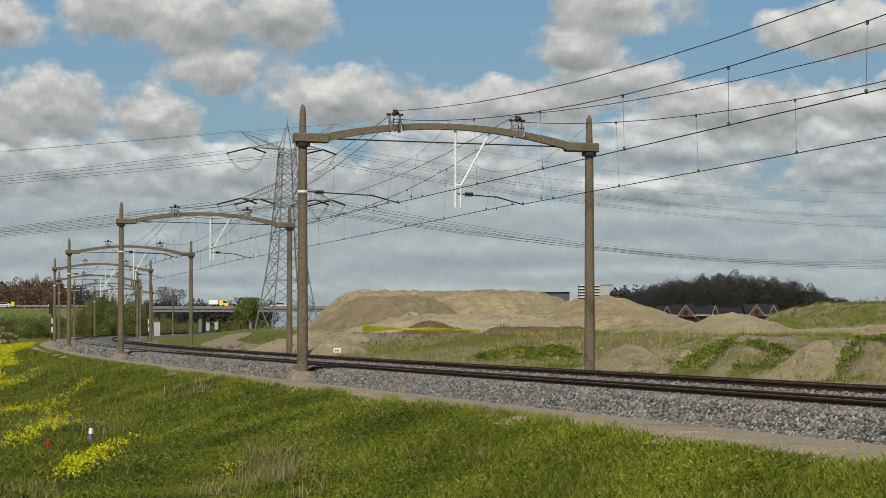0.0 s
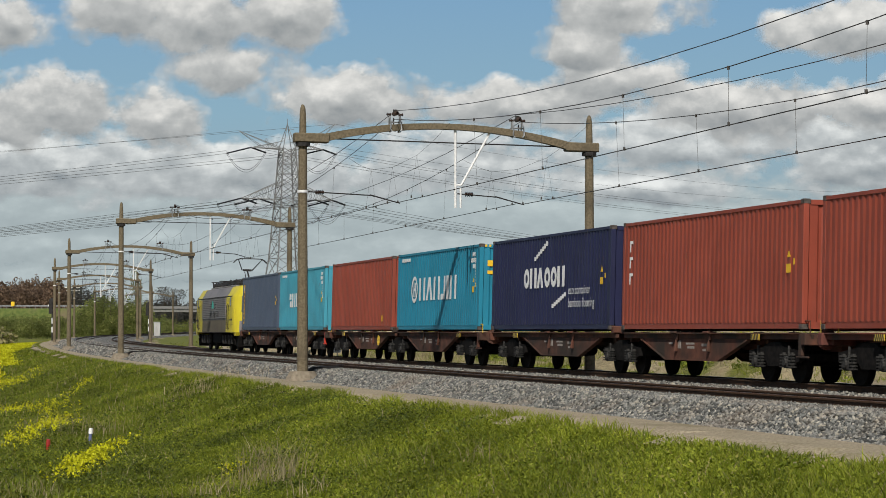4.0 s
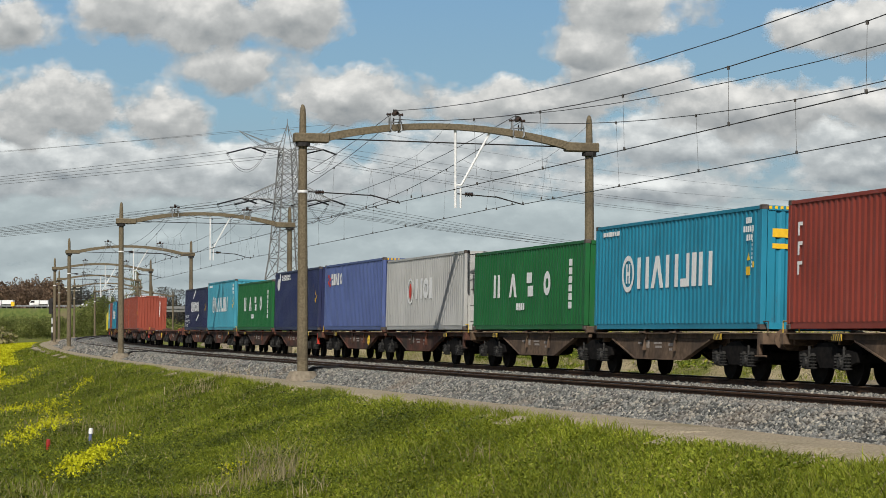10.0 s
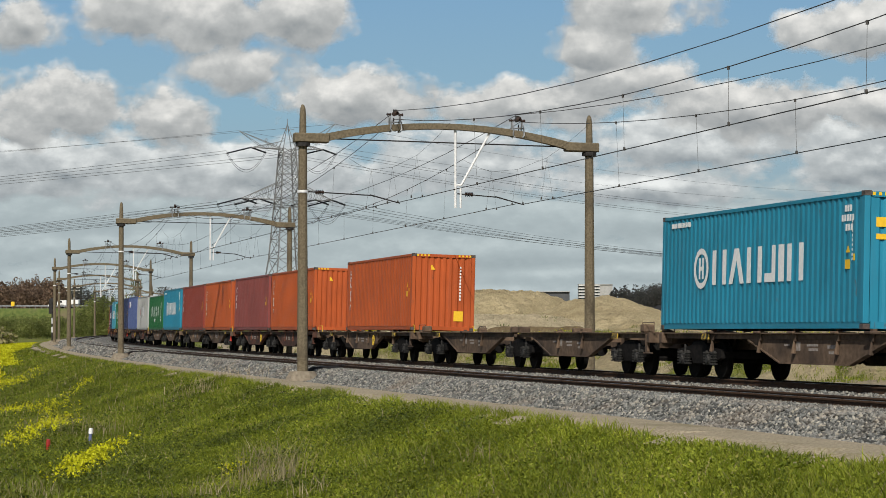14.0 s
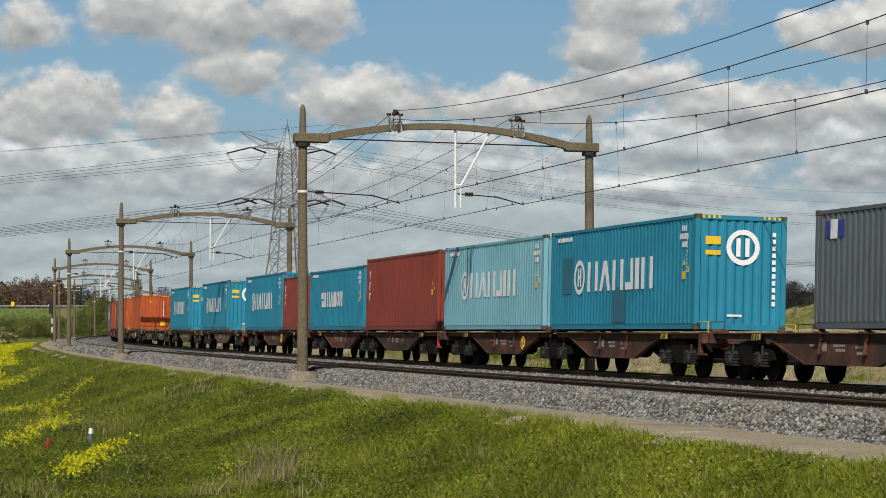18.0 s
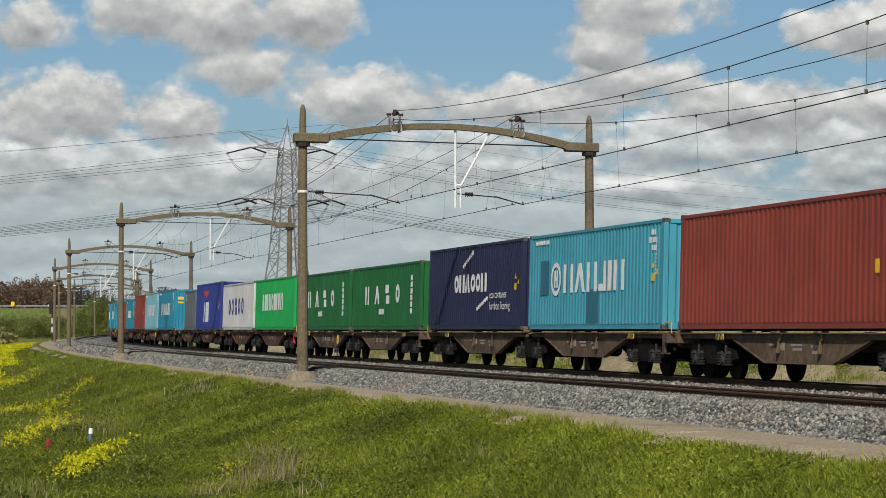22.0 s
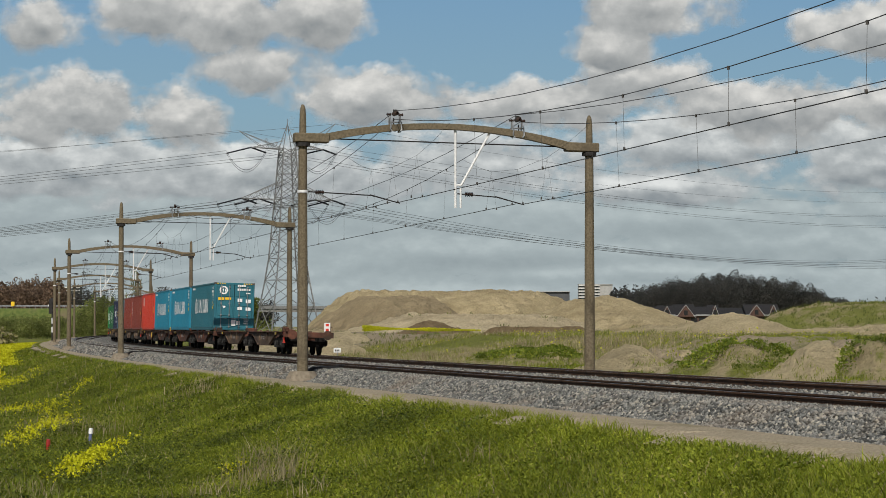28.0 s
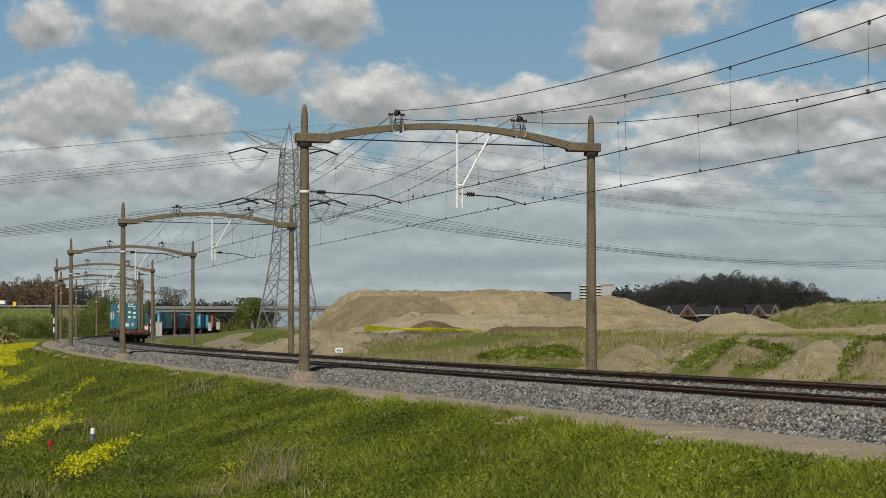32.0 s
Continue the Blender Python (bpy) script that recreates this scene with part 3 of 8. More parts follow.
for out in (0.0, TRACK_GAP):
    line = thing("overhead_line", "contact wire hung on droppers from a sagging carrying cable", "overhead line", "overhead lines")
    for s_a, s_b in zip(PORTALS, PORTALS[1:]):
        bm = BM()
        chain(bm, [span_point(s_a, s_b, i / 18, out, CARRY, SAG) for i in range(19)], 0.011)
        part("carrying_cable", bm, WIRE, line)
        bm = BM()
        chain(bm, [span_point(s_a, s_b, i / 6, out + 0.14 * (1 - 2 * i / 6), CONTACT, 0.04) for i in range(7)], 0.0115, 6)
        part("contact_wire", bm, WIRE, line)
        n = max(2, round((s_b - s_a - 20) / 6.6))
        for i in range(n + 1):
            t = (10.0 + (s_b - s_a - 20.0) * i / n) / (s_b - s_a)
            a, b = span_point(s_a, s_b, t, out, CARRY, SAG), span_point(s_a, s_b, t, out + 0.14 * (1 - 2 * t), CONTACT, 0.04)
            bm = BM()
            tube(bm, a, b, 0.005, 0.005, 4)
            clamp(bm, b)
            clamp(bm, a - Vector((0, 0, 0.04)))
            part("dropper", bm, WIRE, line)
    # a slack stitch wire under every portal, with its own pairs of droppers
    for s_p in PORTALS[1:-1]:
        sides = ((-7.3, 7.38), (-5.2, 7.0), (-3.1, 6.72), (0.3, 6.58), (3.6, 6.72), (5.4, 7.0), (7.3, 7.38))
        bm = BM()
        chain(bm, [along(s_p + d, out, h) for d, h in sides], 0.005, 4)
        part("stitch_wire", bm, WIRE, line)
        for d, h in sides[2:5]:
            for k in (-0.09, 0.09) if s_p < 100 else (0.0,):
                bm = BM()
                a, b = along(s_p + d, out, h), along(s_p + d + k * 2, out + k * 1.5, CONTACT)
                tube(bm, a, b, 0.004, 0.004, 4)
                clamp(bm, b)
                part("dropper", bm, WIRE, line)
for out, h0, sag in ((4.24, 8.42, 1.24), (0.1, 8.38, 1.05)):
    line = thing("feeder_line", "sagging bare feeder cable on insulators", "feeder cable", "feeders")
    for s_a, s_b in zip(PORTALS, PORTALS[1:]):
        bm = BM()
        chain(bm, [span_point(s_a, s_b, i / 12, out, h0, sag) for i in range(13)], 0.011)
        part("cable", bm, WIRE, line)


# ---- containers ----
CW, CL, HIGH_BOX, LOW_BOX = 2.438, 12.192, 2.896, 2.591
UNDER = surface("grimy_bottom_rail", (0.02, 0.02, 0.024), (0.04, 0.036, 0.036), 0.7, 0.0, 10, 1)
MARK_WHITE = surface("white_marking", (0.7, 0.7, 0.7), (0.8, 0.8, 0.79), 0.6, 0, 12, 1.5, (0.5, 0.5, 0.5), (0.6, 0.8), relief=0)
MARK_YELLOW = surface("yellow_marking", (0.7, 0.42, 0.02), (0.78, 0.48, 0.03), 0.6, 0, 12, 1, relief=0)
MARK_BLACK = surface("black_marking", (0.012, 0.012, 0.012), (0.025, 0.025, 0.025), 0.6, 0, 12, 1, relief=0)
MARK_RED = surface("red_marking", (0.5, 0.03, 0.02), (0.6, 0.045, 0.025), 0.6, 0, 12, 1, relief=0)
MARK_BLUE = surface("blue_marking", (0.03, 0.045, 0.2), (0.04, 0.06, 0.25), 0.6, 0, 12, 1, relief=0)


def corrugated(name, length, z0, z1, deep, pitch, y, material, along_x=True, margin=0.12, flip=1):
    """A trapezoid-corrugated wall, between z0 and z1, whose outer crest lies at y."""
    n = max(2, round((length - 2 * margin) / pitch))
    p = (length - 2 * margin) / n
    prof = [(-length / 2, 0.0)]
    for i in range(n):
        a = -length / 2 + margin + i * p
        prof += [(a + 0.05 * p, 0.0), (a + 0.27 * p, deep), (a + 0.5 * p, deep), (a + 0.72 * p, 0.0)]
    prof.append((length / 2, 0.0))
    verts, faces = [], []
    for u, d in prof:
        for z in (z0, z1):
            verts.append((u, flip * (y - d), z) if along_x else (flip * (y - d), u, z))
    for i in range(len(prof) - 1):
        a = 2 * i
        q = (a, a + 2, a + 3, a + 1)
        faces.append(q if (flip > 0) != along_x else q[::-1])
    return mesh_of(name, verts, faces, material)


_box_parts = {}


def flat(bm, plane, u0, u1, z0, z1, at, facing):
    t = 0.004 * facing
    if plane == "side":
        box(bm, min(u0, u1), max(u0, u1), min(at, at + t), max(at, at + t), z0, z1)
    else:
        box(bm, min(at, at + t), max(at, at + t), min(u0, u1), max(u0, u1), z0, z1)


def ring(bm, plane, u, z, r0, r1, at, facing, n=20):
    vs = []
    for i in range(n):
        a = 2 * math.pi * i / n
        for r in (r0, r1):
            c = (u + r * math.cos(a), at + 0.004 * facing, z + r * math.sin(a)) if plane == "side" else (at + 0.004 * facing, u + r * math.cos(a), z + r * math.sin(a))
            vs.append(bm.verts.new(c))
    for i in range(n):
        j = (i + 1) % n
        q = (vs[2 * i], vs[2 * i + 1], vs[2 * j + 1], vs[2 * j])
        bm.faces.new(q)


def disc(bm, plane, u, z, ru, rz, at, facing, n=18):
    vs = []
    for i in range(n):
        a = 2 * math.pi * i / n
        vs.append(bm.verts.new((u + ru * math.cos(a), at + 0.004 * facing, z + rz * math.sin(a)) if plane == "side" else (at + 0.004 * facing, u + ru * math.cos(a), z + rz * math.sin(a))))
    bm.faces.new(vs)


def plate(bm, pts, at, facing=1):
    """A flat plate with a straight-edged outline of (x, z) points on the long side."""
    ys = (at, at + 0.004 * facing)
    a, b = ([bm.verts.new((x, y, z)) for x, z in pts] for y in ys)
    n = len(pts)
    bm.faces.new(a)
    bm.faces.new(b[::-1])
    for i in range(n):
        j = (i + 1) % n
        bm.faces.new((a[i], b[i], b[j], a[j]))


def oval(bm, u, z, ru, rz, w, at, facing=1, n=14):
    """A flat oval band of width w."""
    vs = []
    for i in range(n):
        a = 2 * math.pi * i / n
        for k in (0, w):
            vs.append(bm.verts.new((u + (ru - k) * math.cos(a), at + 0.004 * facing, z + (rz - k) * math.sin(a))))
    for i in range(n):
        j = (i + 1) % n
        bm.faces.new((vs[2 * i], vs[2 * i + 1], vs[2 * j + 1], vs[2 * j]))


def letters(bm, u, z, sizes, h, gap, at=CW / 2, step=-1, kinds="2"):
    """A row of plain shapes in place of a brand name, from u in the direction of step: pairs of posts, wedges, ovals, hooks, slabs and bars, each as wide as given."""
    for i, w in enumerate(sizes):
        st, kind = min(w * 0.33, 0.24), kinds[i % len(kinds)]

        def x(k):
            return u + step * k
        if kind == "2":
            for a, b in ((0, st), (w - st, w)):
                flat(bm, "side", x(a), x(b), z, z + h, at, 1)
        elif kind == "w":
            plate(bm, [(x(0), z), (x(w * 0.36), z + h), (x(w * 0.64), z + h), (x(w), z), (x(w - st), z), (x(w * 0.5), z + h * 0.66), (x(st), z)], at)
        elif kind == "o":
            oval(bm, x(w / 2), z + h / 2, w / 2, h / 2, st * 0.9, at)
        elif kind == "h":
            plate(bm, [(x(w - st), z + h), (x(w), z + h), (x(w), z), (x(0), z), (x(0), z + st), (x(w - st), z + st)], at)
        elif kind == "d":
            flat(bm, "side", x(0), x(w * 0.8), z + h * 0.56, z + h, at, 1)
            flat(bm, "side", x(w * 0.2), x(w), z, z + h * 0.44, at, 1)
        elif kind == "t":
            flat(bm, "side", x(0), x(w * 0.62), z, z + h, at, 1)
        else:
            flat(bm, "side", x(0), x(w), z, z + h, at, 1)
        u += step * (w + gap)
    return u


def container(length, height, body, marks, label, rear="plain", name="shipping_container"):
    """A freight container with its origin at the middle of its underside: x forward, y to the outside of the bend."""
    c = thing(name, label, "container", "containers")
    hx, hy = length / 2, CW / 2
    key = (length, height, body.name)
    if key not in _box_parts:
        d = {}
        zs0, zs1 = 0.165, height - 0.09
        d["wall"] = corrugated("side_wall", length - 0.3, zs0, zs1, 0.026, 0.278, hy - 0.012, body)
        d["wall2"] = corrugated("side_wall", length - 0.3, zs0, zs1, 0.026, 0.278, hy - 0.012, body, flip=-1)
        d["end"] = corrugated("end_wall", CW - 0.3, 0.16, height - 0.12, 0.036, 0.25, hx - 0.02, body, along_x=False)
        d["end2"] = corrugated("end_wall", CW - 0.3, 0.16, height - 0.12, 0.036, 0.25, hx - 0.02, body, along_x=False, flip=-1)
        bm = BM()
        box(bm, -hx + 0.05, hx - 0.05, -hy + 0.05, hy - 0.05, height - 0.05, height - 0.02)
        for i in range(int(length / 0.55)):
            x = -hx + 0.4 + i * 0.55
            if x < hx - 0.5:
                box(bm, x, x + 0.25, -hy + 0.1, hy - 0.1, height - 0.02, height - 0.002)
        d["roof"] = bm
        for sx in (-1, 1):
            for sy in (-1, 1):
                bm = BM()
                box(bm, min(sx * hx, sx * (hx - 0.16)), max(sx * hx, sx * (hx - 0.16)), min(sy * hy, sy * (hy - 0.14)), max(sy * hy, sy * (hy - 0.14)), 0.12, height - 0.1, 0.015)
                d["post%d%d" % (sx, sy)] = bm
        for sy in (-1, 1):
            bm = BM()
            box(bm, -hx + 0.17, hx - 0.17, min(sy * hy, sy * (hy - 0.07)), max(sy * hy, sy * (hy - 0.07)), height - 0.1, height - 0.02)
            d["top%d" % sy] = bm
        for sx in (-1, 1):
            for nm, z0, z1 in (("head", height - 0.13, height - 0.02), ("foot", 0.02, 0.17)):
                bm = BM()
                box(bm, min(sx * hx, sx * (hx - 0.08)), max(sx * hx, sx * (hx - 0.08)), -hy + 0.17, hy - 0.17, z0, z1)
                d["%s%d" % (nm, sx)] = bm
        for sy in (-1, 1):
            bm = BM()
            box(bm, -hx + 0.17, hx - 0.17, min(sy * (hy - 0.03), sy * (hy - 0.12)), max(sy * (hy - 0.03), sy * (hy - 0.12)), 0.02, 0.17)
            d["sill%d" % sy] = bm
        bm = BM()
        box(bm, -hx + 0.1, hx - 0.1, -hy + 0.13, hy - 0.13, 0.10, 0.15)
        d["floor"] = bm
        for sx in (-1, 1):
            for sy in (-1, 1):
                for i, (z0, z1) in enumerate(((0.0, 0.118), (height - 0.118, height))):
                    bm = BM()
                    box(bm, min(sx * (hx + 0.004), sx * (hx - 0.178)), max(sx * (hx + 0.004), sx * (hx - 0.178)), min(sy * (hy + 0.004), sy * (hy - 0.162)), max(sy * (hy + 0.004), sy * (hy - 0.162)), z0, z1, 0.012)
                    d["cast%d%d%d" % (sx, sy, i)] = bm
        for k, v in d.items():
            if isinstance(v, bmesh.types.BMesh):
                me = bpy.data.meshes.new(k)
                v.to_mesh(me)
                v.free()
                me.materials.append(UNDER if k[:4] == "floo" else CASTING if k[:4] == "cast" else body)
                d[k] = me
        _box_parts[key] = d
    d = _box_parts[key]
    kinds = {"wall": "side_wall", "end": "end_wall", "roof": "roof", "post": "corner_post", "top": "top_rail", "head": "end_rail", "foot": "end_rail", "sill": "bottom_rail", "floor": "floor_plate", "cast": "corner_casting"}
    for k, me in d.items():
        if k != "end2":
            part(kinds[k.rstrip("-0123456789")], me, None, c)
    if rear == "doors":
        doors(c, hx, hy, height, body)
    else:
        part("end_wall", d["end2"], None, c)
    for nm, mat, draw in marks:
        bm = BM()
        draw(bm, hx, height)
        if nm != lettering:
            small = nm in ("registration_marks", "end_number", "web_line", "banner_marks", "hazard_strip", "door_plates")
            tagged(part(nm, bm, mat, c), kind="stuff" if small else "")
            continue
        # every sign of a name is a part of its own
        left = set(bm.verts)
        while left:
            group, todo = set(), [next(v for v in bm.verts if v in left)]
            while todo:
                v = todo.pop()
                if v in left:
                    left.discard(v)
                    group.add(v)
                    todo += [e.other_vert(v) for e in v.link_edges]
            one = BM()
            at = {v: one.verts.new(v.co) for v in bm.verts if v in group}
            for f in bm.faces:
                if f.verts[0] in group:
                    one.faces.new([at[v] for v in f.verts])
            part("sign", one, mat, c)
        bm.free()
    return c


CASTING = surface("worn_casting_steel", (0.06, 0.05, 0.045), (0.12, 0.1, 0.09), 0.7, 0.3, 10, 2)


def doors(c, hx, hy, height, body):
    x = -hx + 0.03
    for sy in (-1, 1):
        bm = BM()
        y0, y1 = sorted((sy * 0.015, sy * (hy - 0.15)))
        box(bm, x, x + 0.04, y0, y1, 0.18, height - 0.14)
        door = part("door", bm, body, c)
        for i in range(4):
            za = 0.3 + i * (height - 0.55) / 4
            bm = BM()
            box(bm, x - 0.025, x + 0.005, y0 + 0.08, y1 - 0.08, za, za + (height - 0.55) / 4 - 0.12, 0.012)
            part("door_panel", bm, body, door)
        for k in (0.3, 0.8):
            y = sy * k
            bm = BM()
            tube(bm, (x - 0.06, y, 0.12), (x - 0.06, y, height - 0.08), 0.02, 0.02, 6)
            for z in (0.2, 0.9, 1.6, height - 0.3):
                box(bm, x - 0.08, x - 0.02, y - 0.05, y + 0.05, z, z + 0.07)
            tube(bm, (x - 0.08, y, 0.75), (x - 0.08, y - sy * 0.35, 0.72), 0.015, 0.015, 5)
            part("locking_bar", bm, GALV, door, "galvanised locking bar")


# Markings. The side that faces the outside of the bend reads from the front (positive x) to the rear.
def m_ringword(bm, hx, h):
    L = 2 * hx
    z, u = h * 0.385, hx - L * 0.23
    ring(bm, "side", u, z + 0.39, 0.36, 0.5, CW / 2 - 0.008, 1)
    for k in (-0.16, 0.06):
        flat(bm, "side", u + k, u + k + 0.1, z + 0.13, z + 0.65, CW / 2 - 0.008, 1)
    flat(bm, "side", u - 0.06, u + 0.06, z + 0.34, z + 0.44, CW / 2 - 0.008, 1)
    letters(bm, hx - L * 0.292, z - 0.03, (0.9, 0.95, 0.9, 0.62, 0.32, 0.9), 0.84, 0.18, CW / 2 - 0.008, kinds="2w2hb2")


def m_patch(bm, hx, h):
    L = 2 * hx
    flat(bm, "side", hx - L * 0.1, hx - L * 0.17, h * 0.36, h * 0.72, CW / 2 - 0.0115, 1)


def m_patch_low(bm, hx, h):
    L = 2 * hx
    flat(bm, "side", hx - L * 0.47, hx - L * 0.56, h * 0.07, h * 0.4, CW / 2 - 0.0115, 1)


def m_ids(bm, hx, h):
    """Registration marks near the rear end, as bars."""
    L = 2 * hx
    for dx, z, w in ((1.0, 0.86, 3), (1.15, 0.79, 5), (0.95, 0.72, 3)):
        for k in range(w):
            flat(bm, "side", -hx + dx - k * 0.13, -hx + dx - k * 0.13 - 0.09, h * z, h * z + 0.14, CW / 2 - 0.008, 1)
    for k in range(10):
        flat(bm, "side", -hx + 0.62, -hx + 0.585, h * 0.5 + k * 0.1, h * 0.5 + k * 0.1 + 0.06, CW / 2 - 0.008, 1)


def m_web(bm, hx, h):
    u = hx - 0.65
    for w in (0.2, 0.12, 0.3, 0.16, 0.1, 0.25):
        flat(bm, "side", u, u - w, h * 0.89, h * 0.89 + 0.12, CW / 2 - 0.008, 1)
        u -= w + 0.05


def m_tags(bm, hx, h):
    flat(bm, "side", -hx + 0.95, -hx + 0.7, h * 0.44, h * 0.44 + 0.2, CW / 2 - 0.008, 1)
    for k in range(4):
        flat(bm, "side", -hx + 0.9 - k * 0.03, -hx + 0.72 + k * 0.03, h * 0.56 + k * 0.045, h * 0.56 + k * 0.045 + 0.045, CW / 2 - 0.008, 1)
    flat(bm, "side", -hx + 0.55, -hx + 0.47, h * 0.5, h * 0.5 + 0.14, CW / 2 - 0.008, 1)


def m_wideword(bm, hx, h):
    L = 2 * hx
    u = hx - L * 0.2
    for w, kind in ((0.72, "2"), (0.85, "w"), (0.7, "d"), (0.72, "o")):
        letters(bm, u, h * 0.4, (w,), 0.74, 0, CW / 2 - 0.008, kinds=kind)
        u -= w + 1.12
    for k in range(6):
        flat(bm, "side", -hx + 1.58, -hx + 1.27, h * 0.24 + k * 0.25, h * 0.24 + k * 0.25 + 0.2, CW / 2 - 0.008, 1)
    u = hx - L * 0.42
    for w in (0.2, 0.16, 0.2, 0.14):
        flat(bm, "side", u, u - w, h * 0.24, h * 0.24 + 0.22, CW / 2 - 0.008, 1)
        u -= w + 0.07


def m_arcword(bm, hx, h):
    L = 2 * hx
    z, c = h * 0.44, hx - L * 0.47
    letters(bm, hx - L * 0.30, z, (0.6, 0.7, 0.66), 0.62, 0.06, CW / 2 - 0.008, kinds="o2w")
    letters(bm, hx - L * 0.48, z, (0.6, 0.6, 0.72), 0.62, 0.06, CW / 2 - 0.008, kinds="oo2")
    for k in range(7):
        u = hx - L * 0.39 - k * 0.2
        flat(bm, "side", u, u - 0.19, z + 0.84 + 0.07 * k, z + 0.96 + 0.075 * k, CW / 2 - 0.008, 1)
        u2 = hx - L * 0.62 + k * 0.2 - 1.0
        flat(bm, "side", u2 + 0.5, u2 + 0.69, z - 0.62 + 0.055 * (6 - k), z - 0.5 + 0.055 * (6 - k), CW / 2 - 0.008, 1)


def words(bm_lines, name, size, u, at, parent, material):
    """Readable lines of lettering on the outer side of a container."""
    for i, (txt, z) in enumerate(bm_lines):
        cu = bpy.data.curves.new(name, "FONT")
        cu.body, cu.size, cu.align_x = txt, size, "LEFT"
        tmp = bpy.data.objects.new(name, cu)
        me = bpy.data.meshes.new_from_object(tmp)
        bpy.data.objects.remove(tmp)
        me.transform(Matrix.Translation((u, at, z)) @ pose(0, 0, 0, 90, 0, 180))
        me.materials.clear()
        me.materials.append(material)
        part(name, me, None, parent)


def m_longword(bm, hx, h):
    letters(bm, hx - 2 * hx * 0.2, h * 0.38, (0.58, 0.66, 0.58, 0.64, 0.66, 0.64, 0.58, 0.58, 0.68), 0.84, 0.1, CW / 2 - 0.008, kinds="tbt2obtt2")


def m_spread(bm, hx, h):
    u = hx - 2 * hx * 0.2
    for w, kind in ((0.82, "o"), (0.88, "o"), (0.8, "d"), (0.82, "o"), (0.88, "o")):
        letters(bm, u, h * 0.5 - 0.45, (w,), 0.92, 0, CW / 2 - 0.008, kinds=kind)
        u -= w + 0.45


def m_upright(bm, hx, h):
    """A narrow upright row of signs near the front edge."""
    for i, k in enumerate((0.30, 0.42, 0.50, 0.62, 0.70, 0.8)):
        flat(bm, "side", hx - 0.66, hx - 0.74, h * k, h * k + 0.2, CW / 2 - 0.008, 1)
        flat(bm, "side", hx - 0.74, hx - 0.88, h * k + (0.0 if i % 2 else 0.15), h * k + (0.05 if i % 2 else 0.2), CW / 2 - 0.008, 1)


def m_three(bm, hx, h):
    for k in (0.42, 0.57, 0.72):
        flat(bm, "side", hx - 0.55, hx - 0.64, h * k, h * k + 0.3, CW / 2 - 0.008, 1)
        flat(bm, "side", hx - 0.64, hx - 0.8, h * k + 0.22, h * k + 0.3, CW / 2 - 0.008, 1)


def m_block(bm, hx, h):
    u = hx - 3.9
    for w, kind in ((1.05, "w"), (0.8, "b"), (0.95, "t")):
        letters(bm, u, h * 0.17, (w,), 1.22, 0, CW / 2 - 0.008, kinds=kind)
        u -= w + 0.05


def m_blockred(bm, hx, h):
    plate(bm, [(hx - a, h * b) for a, b in ((3.8, 0.84), (6.5, 0.84), (6.2, 0.75), (5.6, 0.73), (5.35, 0.66), (4.95, 0.66), (4.8, 0.73), (4.1, 0.75))], CW / 2 - 0.008)


def m_initials(bm, hx, h):
    letters(bm, hx - 1.0, h * 0.66, (0.62, 0.26), 0.68, 0.06, CW / 2 - 0.008, kinds="ob")


def m_cornerword(bm, hx, h):
    letters(bm, hx - 1.5, h * 0.68, (0.44, 0.44, 0.44, 0.44, 0.48), 0.5, 0.05, CW / 2 - 0.008, kinds="dbwto")


def m_cornerred(bm, hx, h):
    for dx, dz in ((0, 0), (0.3, 0.14), (0, 0.28), (0.3, -0.1)):
        flat(bm, "side", hx - 0.75 - dx, hx - 1.02 - dx, h * 0.70 + dz, h * 0.70 + dz + 0.14, CW / 2 - 0.008, 1)


def m_beast(bm, hx, h):
    disc(bm, "side", hx - 1.1, h * 0.78, 0.42, 0.3, CW / 2 - 0.008, 1)
    disc(bm, "side", hx - 1.5, h * 0.9, 0.16, 0.25, CW / 2 - 0.0085, 1)
    letters(bm, hx - 2.0, h * 0.84, (0.36, 0.3, 0.36, 0.36, 0.36, 0.3), 0.28, 0.08, CW / 2 - 0.008, kinds="o2o2od")


def m_midword(bm, hx, h):
    letters(bm, hx - 5.0, h * 0.42, (1.0, 0.85, 0.6), 0.76, 0.14, CW / 2 - 0.008, kinds="2ot")
    ring(bm, "side", hx - 4.1, h * 0.53, 0.4, 0.5, CW / 2 - 0.008, 1)


def m_midred(bm, hx, h):
    disc(bm, "side", hx - 4.1, h * 0.53, 0.2, 0.3, CW / 2 - 0.008, 1)


def m_plainword(bm, hx, h):
    letters(bm, hx - 2.9, h * 0.38, (0.6, 0.58, 0.66, 0.66, 0.56, 0.62, 0.62), 0.66, 0.09, CW / 2 - 0.008, kinds="dt2wbo2")


def m_endring(bm, hx, h):
    ring(bm, "end", -0.05, h * 0.72, 0.32, 0.45, -hx + 0.016, -1)
    flat(bm, "end", -0.22, -0.11, h * 0.64, h * 0.8, -hx + 0.016, -1)
    flat(bm, "end", 0.02, 0.13, h * 0.64, h * 0.8, -hx + 0.016, -1)
    for k in range(11):
        flat(bm, "end", -0.84, -0.93, h * 0.22 + k * h * 0.06, h * 0.22 + k * h * 0.06 + 0.11, -hx + 0.016, -1)
    flat(bm, "end", 0.35, -0.05, h * 0.12, h * 0.14, -hx + 0.016, -1)


def m_endtags(bm, hx, h):
    flat(bm, "end", 0.95, 0.55, h * 0.74, h * 0.81, -hx + 0.016, -1)
    flat(bm, "end", 0.95, 0.55, h * 0.65, h * 0.69, -hx + 0.016, -1)


